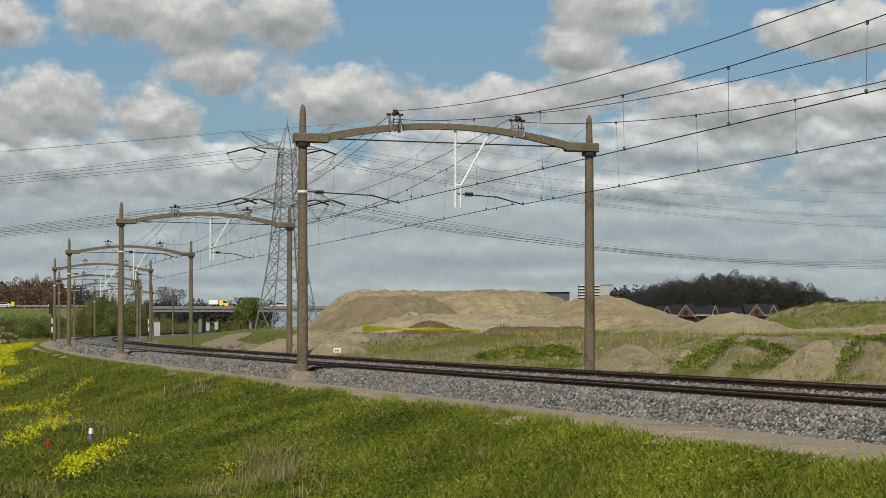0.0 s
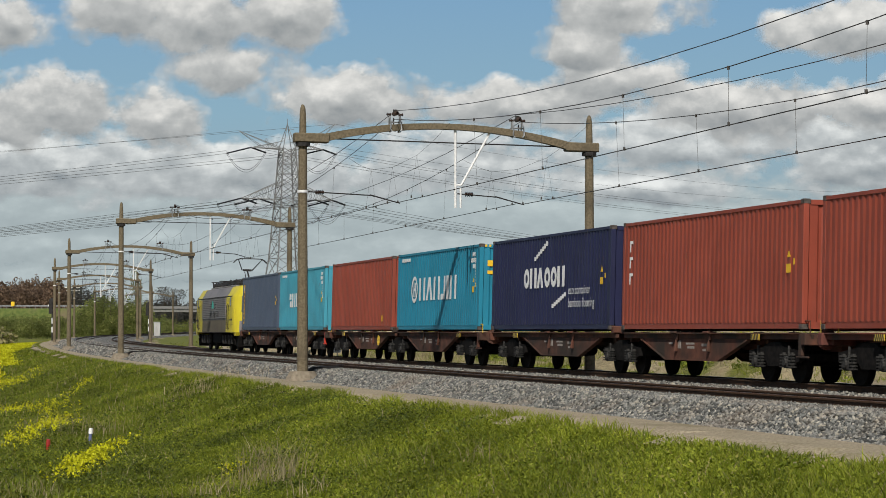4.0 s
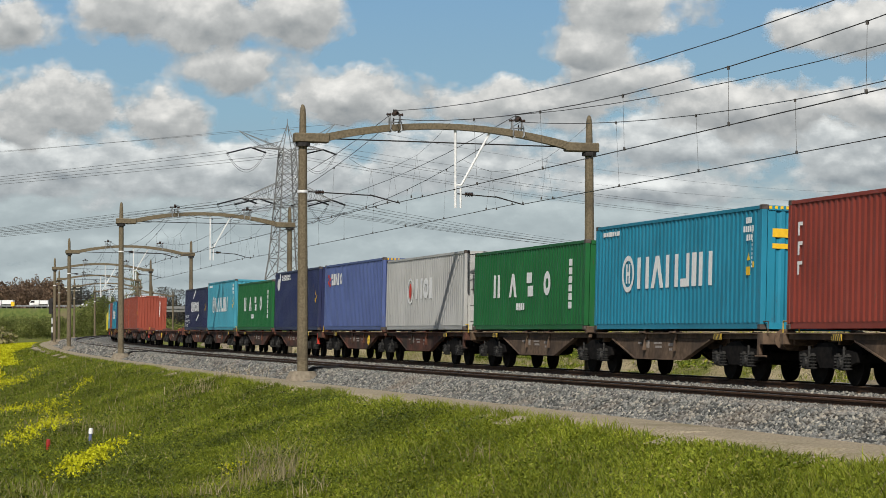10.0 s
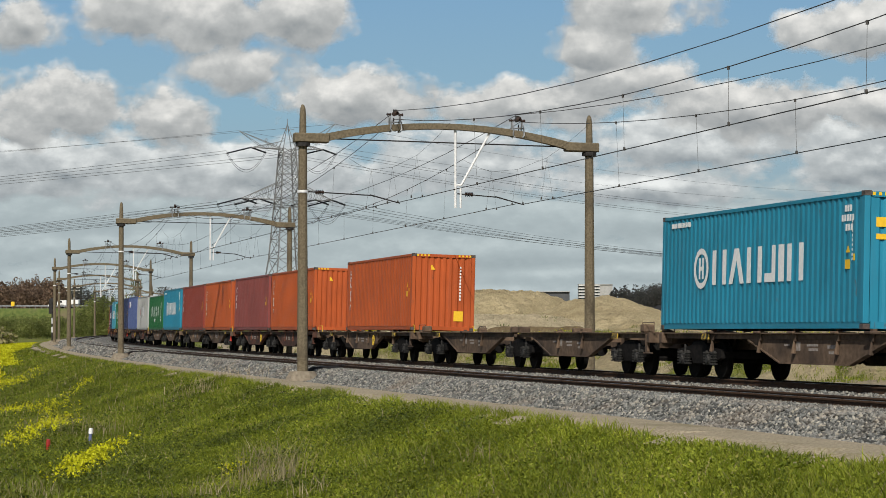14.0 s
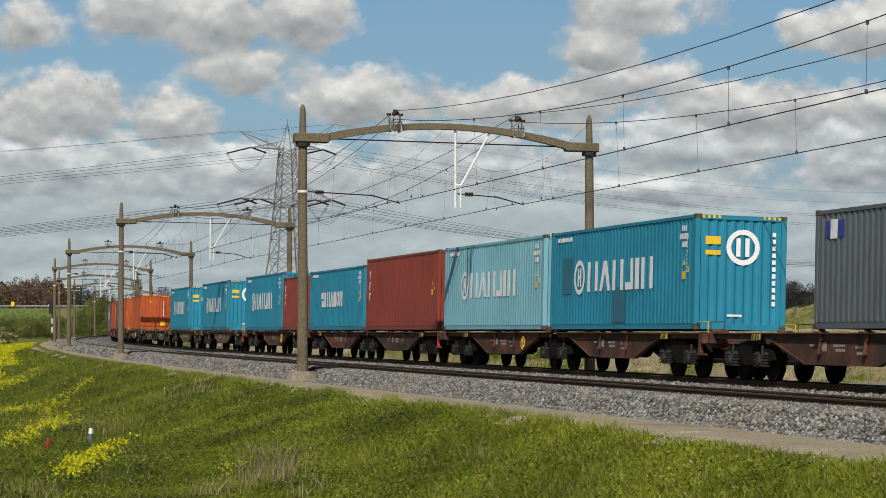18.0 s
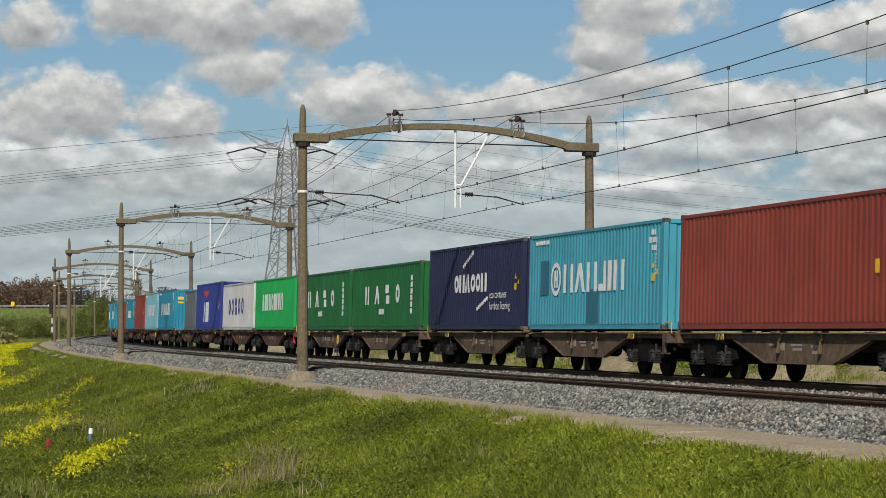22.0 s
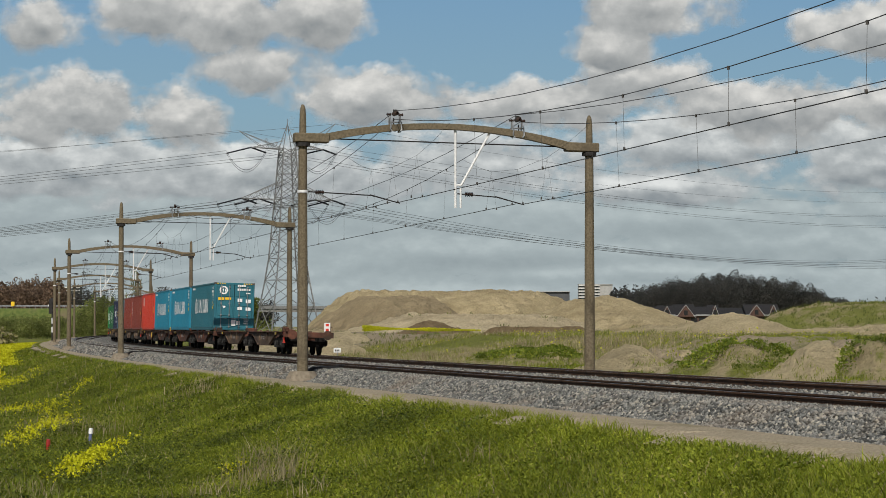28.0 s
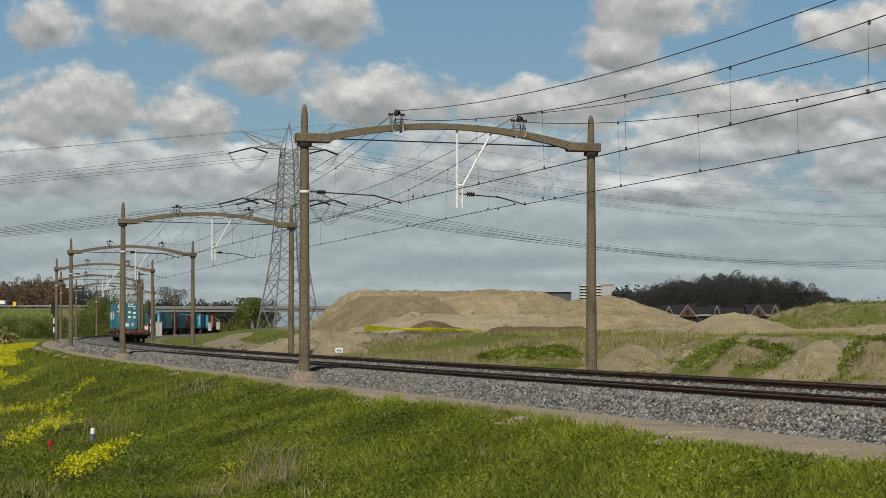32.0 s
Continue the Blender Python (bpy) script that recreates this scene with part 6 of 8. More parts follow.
def spigot(bm):
    box(bm, -0.16, 0.16, 1.0, 1.26, 1.09, 1.15, 0.015)
    prism(bm, [(-0.17, 1.12), (-0.1, 0.94), (0.1, 0.94), (0.17, 1.12)], 1.12, 1.16)
    tube(bm, (0, 1.13, 0.94), (0.03, 1.15, 0.66), 0.035, 0.06, 6)
    box(bm, -0.1, 0.1, -1.2, -1.0, 1.09, 1.19)
    box(bm, -0.06, 0.06, 1.05, 1.15, 1.15, 1.2)


def hazard_plate(bm):
    box(bm, -0.24, 0.24, 1.2, 1.22, 0.95, 1.09)


def hazard_bars(bm):
    for i in range(5):
        x = -0.24 + i * 0.094
        prism(bm, [(x, 0.952), (x + 0.045, 0.952), (x + 0.1, 1.088), (x + 0.055, 1.088)], 1.22, 1.224)


def handrail(y):
    return lambda bm: chain(bm, [(0, y, 1.1), (0, y, 1.38), (0.9, y, 1.38), (0.9, y, 1.1)], 0.015, 6)


def lever(bm):
    box(bm, -0.09, 0.09, 1.14, 1.22, 0.6, 1.08, 0.015)
    tube(bm, (-0.45, 1.2, 0.58), (0.2, 1.2, 0.58), 0.025, 0.025, 6)


def handwheel(bm):
    for i in range(14):
        a, b = 2 * math.pi * i / 14, 2 * math.pi * (i + 1) / 14
        tube(bm, (0.2 * math.cos(a), 1.17, 0.2 * math.sin(a)), (0.2 * math.cos(b), 1.17, 0.2 * math.sin(b)), 0.012, 0.012, 5, False)
    for i in range(4):
        a = math.pi * i / 4
        tube(bm, (-0.2 * math.cos(a), 1.17, -0.2 * math.sin(a)), (0.2 * math.cos(a), 1.17, 0.2 * math.sin(a)), 0.012, 0.012, 4, False)


STENCILS = ((-1.2, 0.78, 0.5, 0.07), (-1.2, 0.66, 0.42, 0.06), (-0.2, 0.82, 0.6, 0.05), (-0.2, 0.72, 0.5, 0.06), (0.75, 0.72, 0.34, 0.2), (1.35, 0.82, 0.3, 0.05))


def stencil(x, z, wide, tall):
    return lambda bm: box(bm, x, x + wide, 1.1, 1.104, z, z + tall)


def gear(bm):
    """Brake rigging and pipes under the floor."""
    tube(bm, (-2.2, 0.6, 0.72), (2.2, 0.6, 0.72), 0.04, 0.04, 6)
    tube(bm, (-0.6, 0.3, 0.62), (0.5, 0.3, 0.62), 0.17, 0.17, 10)
    box(bm, 0.8, 1.3, 0.1, 0.6, 0.5, 0.8, 0.02)
    tube(bm, (-2.6, -0.6, 0.66), (2.6, -0.6, 0.7), 0.035, 0.035, 6)


def fit(parent, name, key, build, material, x=0.0, z=0.0, label=""):
    o = part(name, kept(key + material.name, build, material), None, parent, label)
    o.location = (x, 0, z)
    return o


def wagon(kind, colour, label, empty=False, top=None, turn=0):
    """A container wagon with its origin on the rails: long ones are two half frames over three bogies, short ones one frame over two."""
    w = thing("container_wagon", label, "freight wagon", "wagons")
    half = 12.92 if kind == "long" else 9.5
    trim = top or colour
    if kind == "long":
        frames = ((0.35, half), (-half, -0.35))
        centres, bogies = (5.5, -5.5), (-10.75, 0.0, 10.75)
    else:
        frames = ((-half, half),)
        centres, bogies = (0.0,), (-7.1, 7.1)
    for x0, x1 in frames:
        fit(w, "frame", "sill%.1f%.1f" % (x0, x1), sill(x0, x1), trim)
    for d in (-1, 1):
        fit(w, "headstock", "head%.1f%d" % (half, d), headstock(half * d, d), trim)
    for c in centres:
        for sy in (-1, 1):
            fit(w, "belly_plate", "belly%.1f%d" % (c, sy), belly(c, sy), colour)
        for k, (x, z, wide, tall) in enumerate(STENCILS):
            fit(w, "stencil", "stencil%d" % k, stencil(x, z, wide, tall), BUFF, c)
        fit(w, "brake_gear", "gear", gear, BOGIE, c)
        for dx in (-1.3, 1.0):
            fit(w, "spigot_bracket", "spigot", spigot, colour, c + dx)
        if kind == "short":
            for dx in (-6.0, 6.0, -3.0, 3.0):
                fit(w, "spigot_bracket", "spigot", spigot, colour, c + dx)
    for x in bogies:
        bogie(w, x)
        if x or kind == "short":
            p = fit(w, "hazard_plate", "plate", hazard_plate, SAFETY, x + (0.8 if x < 0 else -0.8), 0, "yellow and black striped plate")
            fit(p, "stripes", "bars", hazard_bars, MARK_BLACK)
    fit(w, "coupling_lever", "lever", lever, SIGNAL_RED if turn % 3 == 0 else colour, -half + 0.35)
    if turn % 3 == 1:
        fit(w, "handwheel", "handwheel", handwheel, SAFETY, (centres[0] - 2.4), 0.78, "yellow brake handwheel")
    for x in (-half - 0.05, half - 0.85):
        for y in (-1.15, 1.15):
            fit(w, "handrail", "rail%.2f" % y, handrail(y), SAFETY if not empty and turn % 2 else trim, x, 0, "yellow handrail" if not empty and turn % 2 else "")
    if kind == "long":
        j = BM()
        box(j, -0.5, 0.5, -0.5, 0.5, 0.8, 1.06, 0.03)
        for x in (-0.55, 0.3):
            box(j, x, x + 0.25, 0.85, 1.2, 1.09, 1.3, 0.03)
            box(j, x, x + 0.25, -1.2, -0.85, 1.09, 1.3, 0.03)
        part("articulation", j, trim, w)
    if empty:
        for x in (-half + 0.6, half - 0.9):
            j = BM()
            box(j, x, x + 0.32, 0.9, 1.2, 1.12, 1.34, 0.03)
            box(j, x, x + 0.32, -1.2, -0.9, 1.12, 1.34, 0.03)
            part("stop_block", j, trim, w)
    return w


RED_LABEL, MUD_LABEL = "red-brown container wagon on sooty bogies", "mud-brown container wagon on sooty bogies"
LONG = [(-59.35, WAGON_RED), (-86.1, WAGON_RED), (-113.1, WAGON_RED), (-139.6, WAGON_RED), (-166.3, WAGON_RED), (-192.9, WAGON_RED), (-219.4, WAGON_RED), (-245.9, WAGON_RED), (-272.4, WAGON_MUD),
        (-299.2, WAGON_MUD), (-325.9, WAGON_RED), (-372.5, WAGON_MUD), (-457.9, WAGON_RED), (-484.2, WAGON_RED), (-510.3, WAGON_RED), (-536.4, WAGON_RED), (-562.8, WAGON_MUD), (-589.4, WAGON_MUD), (-615.8, WAGON_MUD), (-642.3, WAGON_RED), (-668.8, WAGON_RED), (-695.1, WAGON_MUD)]
for turn, (place, colour) in enumerate(LONG):
    bare = place in (-166.3, -372.5, -695.1)
    w = wagon("long", colour, "empty mud-brown container wagon with open deck" if place == -372.5 else "empty container wagon with brick-red sills" if bare else RED_LABEL if colour is WAGON_RED else MUD_LABEL, bare, WAGON_BRIGHT if place in (-139.6, -166.3) else WAGON_RED if place == -695.1 else None, turn)
    moving.append((w, place, 0.0))
    if place == -695.1:
        bm = BM()
        box(bm, -13.0, -12.97, -1.05, -0.75, 1.15, 1.6)
        tail = part("tail_board", bm, MARK_WHITE, w, "white tail board with red marks")
        bm = BM()
        box(bm, -13.006, -13.0, -0.98, -0.82, 1.43, 1.55)
        box(bm, -13.006, -13.0, -0.98, -0.82, 1.2, 1.32)
        part("tail_mark", bm, MARK_RED, tail)
SHORT = [(-349.1, WAGON_MUD, 0), (-395.6, WAGON_MUD, 0), (-415.1, WAGON_MUD, 0), (-434.8, WAGON_RED, 0)]
for turn, (place, colour, bare) in enumerate(SHORT):
    w = wagon("short", colour, "empty container wagon with open deck" if bare else RED_LABEL if colour is WAGON_RED else MUD_LABEL, bool(bare), None, turn + 1)
    moving.append((w, place, 0.0))

# ---- locomotive ----
YELLOW = paint("locomotive_yellow", (0.4, 0.335, 0.02), (0.2, 0.16, 0.06), 0.4, 0.6)
LOCO_GREY = paint("locomotive_grey", (0.14, 0.13, 0.133), (0.09, 0.075, 0.06), 0.5, 0.62)
ROOF_GREY = paint("locomotive_roof_grey", (0.15, 0.145, 0.14), (0.08, 0.07, 0.06), 0.6, 0.6)
SKIRT = paint("locomotive_dusty_skirt", (0.095, 0.082, 0.06), (0.06, 0.05, 0.036), 0.8, 0.55)
GLASS = surface("tinted_cab_glass", (0.015, 0.017, 0.02), (0.025, 0.028, 0.03), 0.08, 0, 3, 1, relief=0)
END_DARK = paint("locomotive_end_grey", (0.03, 0.034, 0.038), (0.05, 0.045, 0.04), 0.4, 0.66)
loco = thing("locomotive", "yellow and grey electric locomotive with ribbed sides", "locomotive")
LH = 9.45


def nose(z):
    """How far the body reaches at a height."""
    return LH - max(0.0, z - 1.9) * 0.3 - max(0.0, z - 3.1) * 0.5 - max(0.0, 1.1 - z) * 0.1


SECTION = [(1.3, 1.02), (1.49, 1.06), (1.49, 1.75), (1.49, 3.02), (1.43, 3.12), (1.12, 3.66), (0.9, 3.72)]


def loco_shell(x0, x1, material, name, z_lo=0):
    """A stretch of the body between two stations; past the cab's edge it is cut by the sloping nose."""
    bm = BM()
    rows = []
    for x in (x0, x1):
        r = []
        for y, z in SECTION + [(-y, z) for y, z in SECTION[::-1]]:
            xx = max(-nose(z), min(nose(z), x))
            k = 1.0 - 0.07 * max(0.0, abs(xx) - 8.1)
            r.append(bm.verts.new((xx, y * k, z)))
        rows.append(r)
    n = len(rows[0])
    for i in range(n - 1):
        bm.faces.new((rows[0][i], rows[0][i + 1], rows[1][i + 1], rows[1][i]))
    bm.faces.new((rows[0][n - 1], rows[0][0], rows[1][0], rows[1][n - 1]))
    if abs(x1) >= LH:
        bm.faces.new(rows[1])
    if abs(x0) >= LH:
        bm.faces.new(rows[0][::-1])
    bmesh.ops.recalc_face_normals(bm, faces=bm.faces)
    return part(name, bm, material, loco)


def cab(d):
    bm = BM()
    start = 6.15 if d > 0 else 5.8
    dx = -0.2 if d > 0 else -0.3
    sts = [start, 8.2, 8.5, 8.75, 8.95, 9.1, 9.25, 10.0]
    prev = None
    for x in sts:
        r = []
        for y, z in SECTION + [(-y, z) for y, z in SECTION[::-1]]:
            xx = min(nose(z), x)
            k = 1.0 - 0.3 * max(0.0, xx - 8.4 + 0.12 * (z - 1.06)) ** 2
            r.append(bm.verts.new((d * xx, y * k, z)))
        if prev:
            n = len(r)
            for i in range(n):
                j = (i + 1) % n
                try:
                    bm.faces.new((prev[i], prev[j], r[j], r[i]))
                except ValueError:
                    pass
        prev = r
    bm.faces.new(prev)
    bmesh.ops.recalc_face_normals(bm, faces=bm.faces)
    c = part("cab", bm, YELLOW, loco, "bright yellow cab")
    c.data.polygons.foreach_set("use_smooth", [len(f.vertices) < 5 for f in c.data.polygons])
    c.data.set_sharp_from_angle(angle=radians(28))
    # apron below, side window, door with rails, windscreen and end panel
    bm = BM()
    prism(bm, [(d * 9.35, 1.06), (d * 9.22, 0.86), (d * 8.5, 0.86), (d * 8.3, 1.06)][::d], -1.36, 1.36)
    part("apron", bm, YELLOW, c)
    for sy in (-1, 1):
        bm = BM()
        y0, y1 = sorted((sy * 1.47, sy * 1.497))
        prism(bm, [(d * (x + dx), z) for x, z in ((7.6, 2.58), (7.66, 2.52), (7.98, 2.52), (8.04, 2.58), (8.02, 2.98), (7.96, 3.04), (7.68, 3.04), (7.6, 2.98))][::d], y0, y1)
        part("side_window", bm, GLASS, c, "dark tinted window")
        bm = BM()
        y0, y1 = sorted((sy * 1.485, sy * 1.494))
        for a, b in ((6.88 + dx, 6.9 + dx), (7.3 + dx, 7.32 + dx)):
            box(bm, min(d * a, d * b), max(d * a, d * b), y0, y1, 1.5, 3.0)
        box(bm, min(d * start, d * 8.7), max(d * start, d * 8.7), y0, y1, 1.47, 1.485)
        part("door_gap", bm, MARK_BLACK, c)
        for x in (6.78 + dx, 7.42 + dx):
            bm = BM()
            chain(bm, [(d * x, sy * 1.48, 1.25), (d * x, sy * 1.55, 1.3), (d * x, sy * 1.55, 2.6), (d * x, sy * 1.48, 2.66)], 0.02, 6)
            part("door_rail", bm, DARK, c)
        bm = BM()
        for z in (1.72, 2.24):
            box(bm, min(d * (7.35 + dx), d * (7.48 + dx)), max(d * (7.35 + dx), d * (7.48 + dx)), min(sy * 1.48, sy * 1.5), max(sy * 1.48, sy * 1.5), z, z + 0.1)
        part("door_latch", bm, MARK_BLACK, c)
        bm = BM()
        prism(bm, [(d * (x + dx), z) for x, z in ((7.0, 1.2), (7.06, 1.15), (7.24, 1.15), (7.3, 1.2), (7.3, 1.3), (7.24, 1.35), (7.06, 1.35), (7.0, 1.3))][::d], min(sy * 1.48, sy * 1.5), max(sy * 1.48, sy * 1.5))
        part("step_recess", bm, MARK_BLACK, c)
        bm = BM()
        box(bm, min(d * (6.62 + dx), d * (6.76 + dx)), max(d * (6.62 + dx), d * (6.76 + dx)), min(sy * 1.48, sy * 1.55), max(sy * 1.48, sy * 1.55), 2.7, 2.8, 0.015)
        part("marker_lamp", bm, YELLOW, c)
        bm = BM()
        u = 7.7 + dx
        for w in (0.09, 0.09, 0.08, -0.06, 0.1, 0.07, 0.04, 0.1, 0.1, 0.07, 0.08):
            if w > 0:
                box(bm, min(d * u, d * (u + w)), max(d * u, d * (u + w)), min(sy * 1.484, sy * 1.496), max(sy * 1.484, sy * 1.496), 1.72, 1.83)
            u += abs(w) + 0.015
        part("small_lettering", bm, MARK_BLACK, c)
        bm = BM()
        tube(bm, (d * 8.85, sy * 1.38, 1.5), (d * 8.75, sy * 1.4, 2.35), 0.02, 0.02, 6)
        part("corner_rail", bm, YELLOW, c)
    # the end: a dark panel from roof to waist with the windscreen in it, and a white number panel below

    def across(name, z0, z1, wide, lift, material, label=""):
        bm = BM()
        vs = [bm.verts.new((d * (nose(z) + lift), y, z)) for y, z in ((-wide, z0), (wide, z0), (wide * 0.95, z1), (-wide * 0.95, z1))]
        bm.faces.new(vs if d > 0 else vs[::-1])
        part(name, bm, material, c, label)

    across("end_panel", 2.2, 3.1, 1.1, 0.012, END_DARK, "dark grey end panel")
    across("end_brow", 3.1, 3.5, 1.0, 0.012, END_DARK)
    across("windscreen", 2.56, 3.06, 1.02, 0.02, GLASS, "dark windscreen")
    across("number_panel", 1.72, 2.18, 1.02, 0.03, MARK_WHITE, "white number panel")
    bm = BM()
    for k in range(5):
        y = d * (-0.55 + 0.17 * k)
        box(bm, min(d * 9.472, d * 9.478), max(d * 9.472, d * 9.478), y - 0.05, y + 0.05, 1.8, 1.93)
    part("number_mark", bm, MARK_BLACK, c)
    bm = BM()
    box(bm, min(d * 9.43, d * 9.46), max(d * 9.43, d * 9.46), -1.2, 1.2, 1.06, 1.7)
    part("end_plate", bm, LOCO_GREY, c)
    bm = BM()
    for y in (-0.95, 0.95):
        tube(bm, (d * 9.4, y, 1.55), (d * 9.5, y, 1.55), 0.13, 0.13, 12)
    part("headlight", bm, GLASS, c)
    bm = BM()
    for y in (-0.875, 0.875):
        tube(bm, (d * 9.2, y, 1.0), (d * 9.62, y, 1.0), 0.1, 0.1, 10)
        box(bm, min(d * 9.6, d * 9.68), max(d * 9.6, d * 9.68), y - 0.3, y + 0.3, 0.82, 1.18, 0.03)
    part("buffer", bm, DARK, loco)


loco_shell(-5.8, 6.15, LOCO_GREY, "body")
cab(1)
cab(-1)
bm = BM()
for sy in (-1, 1):
    for i in range(11):
        z = 1.86 + i * 0.108
        y0, y1 = sorted((sy * 1.488, sy * 1.54))
        prism(bm, [(-5.74, z), (5.15, z), (5.15, z + 0.082), (-5.74, z + 0.082)], y0, y1)
part("side_rib", bm, LOCO_GREY, loco)
# Black sheet added behind the ribs to darken the gaps between them.
bm = BM()
for sy in (-1, 1):
    y0, y1 = sorted((sy * 1.489, sy * 1.494))
    box(bm, -5.75, 5.14, y0, y1, 1.83, 3.05)
part("grille", bm, MARK_BLACK, loco, "dark grille between the ribs")
bm = BM()
for sy in (-1, 1):
    y0, y1 = sorted((sy * 1.492, sy * 1.53))
    for i in range(11):
        z = 1.86 + i * 0.108
        prism(bm, [(5.151, z), (6.2, z), (6.2, z + 0.075), (5.151, z + 0.075)], y0, y1)
    y0, y1 = sorted((sy * 1.4905, sy * 1.495))
    box(bm, 5.151, 6.16, y0, y1, 1.07, 3.02)
part("yellow_panel", bm, YELLOW, loco, "yellow ribbed panel beside the cab")
bm = BM()
for sy in (-1, 1):
    y0, y1 = sorted((sy * 1.4905, sy * 1.494))
    box(bm, -5.79, 5.14, y0, y1, 1.07, 1.76)
part("skirt", bm, SKIRT, loco, "dusty brownish lower panel")
bm = BM()
for sy in (-1, 1):
    tube(bm, (-8.0, sy * 1.47, 3.1), (8.0, sy * 1.47, 3.1), 0.03, 0.03, 6)
part("gutter", bm, DARK, loco)
EMBLEM = surface("turquoise_emblem", (0.03, 0.42, 0.36), (0.04, 0.5, 0.42), 0.5, 0, 8, 1, relief=0)
bm = BM()
for k in range(7):
    w = 0.95 * math.sqrt(max(0.02, 1 - (k / 7.0) ** 2))
    box(bm, -w / 2, w / 2, 1.541, 1.545, 2.47 + k * 0.062, 2.532 + k * 0.062)
part("emblem", bm, EMBLEM, loco)
bm = BM()
for k in range(9):
    u = -0.65 - k * 0.09
    for z in (2.42, 2.62):
        q = z + 0.09 * ((k - 4) / 4) ** 2
        box(bm, u - 0.09, u, 1.541, 1.545, q, q + 0.05)
u = 1.1
for w in (0.3, 0.3, 0.3, -0.15, 0.34, 0.3, 0.12, 0.12, 0.45, 0.3, 0.3, 0.3):
    if w > 0:
        box(bm, u - w, u - w + w * 0.28, 1.541, 1.545, 1.92, 2.3)
        box(bm, u - w * 0.3, u, 1.541, 1.545, 1.92, 2.18)
    u -= abs(w) + 0.06
part("lettering", bm, MARK_BLACK, loco)
bm = BM()
box(bm, -5.6, 5.6, -0.95, 0.95, 3.7, 3.8, 0.03)
for x0, x1 in ((-5.7, -4.0), (4.5, 6.0)):
    for sy in (-1, 1):
        vs = [bm.verts.new(v) for v in ((x0, sy * 1.36, 3.27), (x1, sy * 1.36, 3.27), (x1, sy * 1.17, 3.6), (x0, sy * 1.17, 3.6))]
        bm.faces.new(vs if sy < 0 else vs[::-1])
part("roof_hatch", bm, ROOF_GREY, loco)
bm = BM()
clut = random.Random(5)
for i in range(46):
    x, y = -7.2 + i * 0.31, clut.uniform(-0.75, 0.75)
    top = 3.93 + clut.uniform(0.0, 0.2)
    for k in range(3):
        tube(bm, (x, y, 3.74 + k * (top - 3.74) / 3), (x, y, 3.74 + (k + 0.55) * (top - 3.74) / 3), 0.075, 0.06, 7)
    tube(bm, (x, y, 3.7), (x, y, top), 0.035, 0.035, 5)
    if i % 3 == 0:
        box(bm, x - 0.2, x + 0.2, y - 0.05, y + 0.05, top - 0.07, top - 0.01)
    tube(bm, (x - 0.2, -y, 3.8), (x + 0.25, -y * 0.6, top - 0.12), 0.035, 0.03, 5)
    if i % 2:
        tube(bm, (x - 0.5, y, top), (x + 0.5, y * 0.7, top + clut.uniform(-0.08, 0.1)), 0.025, 0.025, 5)
part("insulator_row", bm, DARK, loco)
bm = BM()
for i in range(17):
    x, y = -6.9 + i * 0.82, clut.uniform(-0.3, 0.3)
    box(bm, x - 0.3, x + 0.3, y - 0.5, y + 0.5, 3.72, 3.92 + clut.uniform(0.0, 0.2), 0.04)
    tube(bm, (x - 0.4, 0.75, 3.85), (x + 0.4, 0.7, 3.95 + clut.uniform(0.0, 0.2)), 0.06, 0.05, 6)
part("roof_equipment", bm, DARK, loco, "black switchgear on the roof")
bm = BM()
for y in (-0.6, 0.0, 0.6):
    chain(bm, [(-7.6, y, 4.02), (-5.0, y, 4.12), (-1.5, y * 0.7, 4.15), (1.5, y * 0.7, 4.12), (5.0, y, 4.1), (7.2, y, 3.98)], 0.03, 5)
for x in (-7.6, -6.4, -5.2, 5.2, 6.4):
    tube(bm, (x, -0.75, 4.05), (x, 0.75, 4.05), 0.028, 0.028, 5)
part("busbar", bm, DARK, loco)
bm = BM()
for y in (-0.55, 0.55):
    chain(bm, [(2.6, y, 4.1), (6.6, y * 0.8, 4.18)], 0.03, 5)
for x in (2.4, 2.9, 6.7):
    tube(bm, (x, -0.8, 4.18), (x, 0.8, 4.18), 0.03, 0.03, 5)
part("folded_pantograph", bm, DARK, loco)
bm = BM()
tube(bm, (-4.6, 0, 4.1), (-3.35, 0, 4.72), 0.05, 0.045, 6)
for y in (-0.1, 0.1):
    tube(bm, (-3.35, y * 3, 4.72), (-4.55, y * 7, 5.33), 0.03, 0.022, 6)
tube(bm, (-4.3, 0.15, 4.1), (-3.45, 0.15, 4.62), 0.025, 0.025, 5)
box(bm, -3.55, -3.25, -0.25, 0.25, 4.66, 4.78, 0.02)
for x in (-4.75, -4.4):
    chain(bm, [(x, -0.97, 5.11), (x, -0.8, 5.29), (x, -0.6, 5.36), (x, 0.6, 5.36), (x, 0.8, 5.29), (x, 0.97, 5.11)], 0.022, 5)
part("raised_pantograph", bm, DARK, loco, "raised pantograph touching the contact wire")
LOCO_WHEEL = surface("locomotive_wheel_steel", (0.012, 0.011, 0.01), (0.03, 0.026, 0.022), 0.8, 0.0, 8, 2, spec=0.1)


def big_wheel(bm):
    tube(bm, (0, -0.07, 0), (0, 0.07, 0), 0.625, 0.625, 24)
    tube(bm, (0, 0.07, 0), (0, 0.11, 0), 0.22, 0.18, 12)
    for i in range(6):
        a = i * math.pi / 3
        box(bm, 0.36 * math.cos(a) - 0.05, 0.36 * math.cos(a) + 0.05, 0.07, 0.085, 0.36 * math.sin(a) - 0.05, 0.36 * math.sin(a) + 0.05)


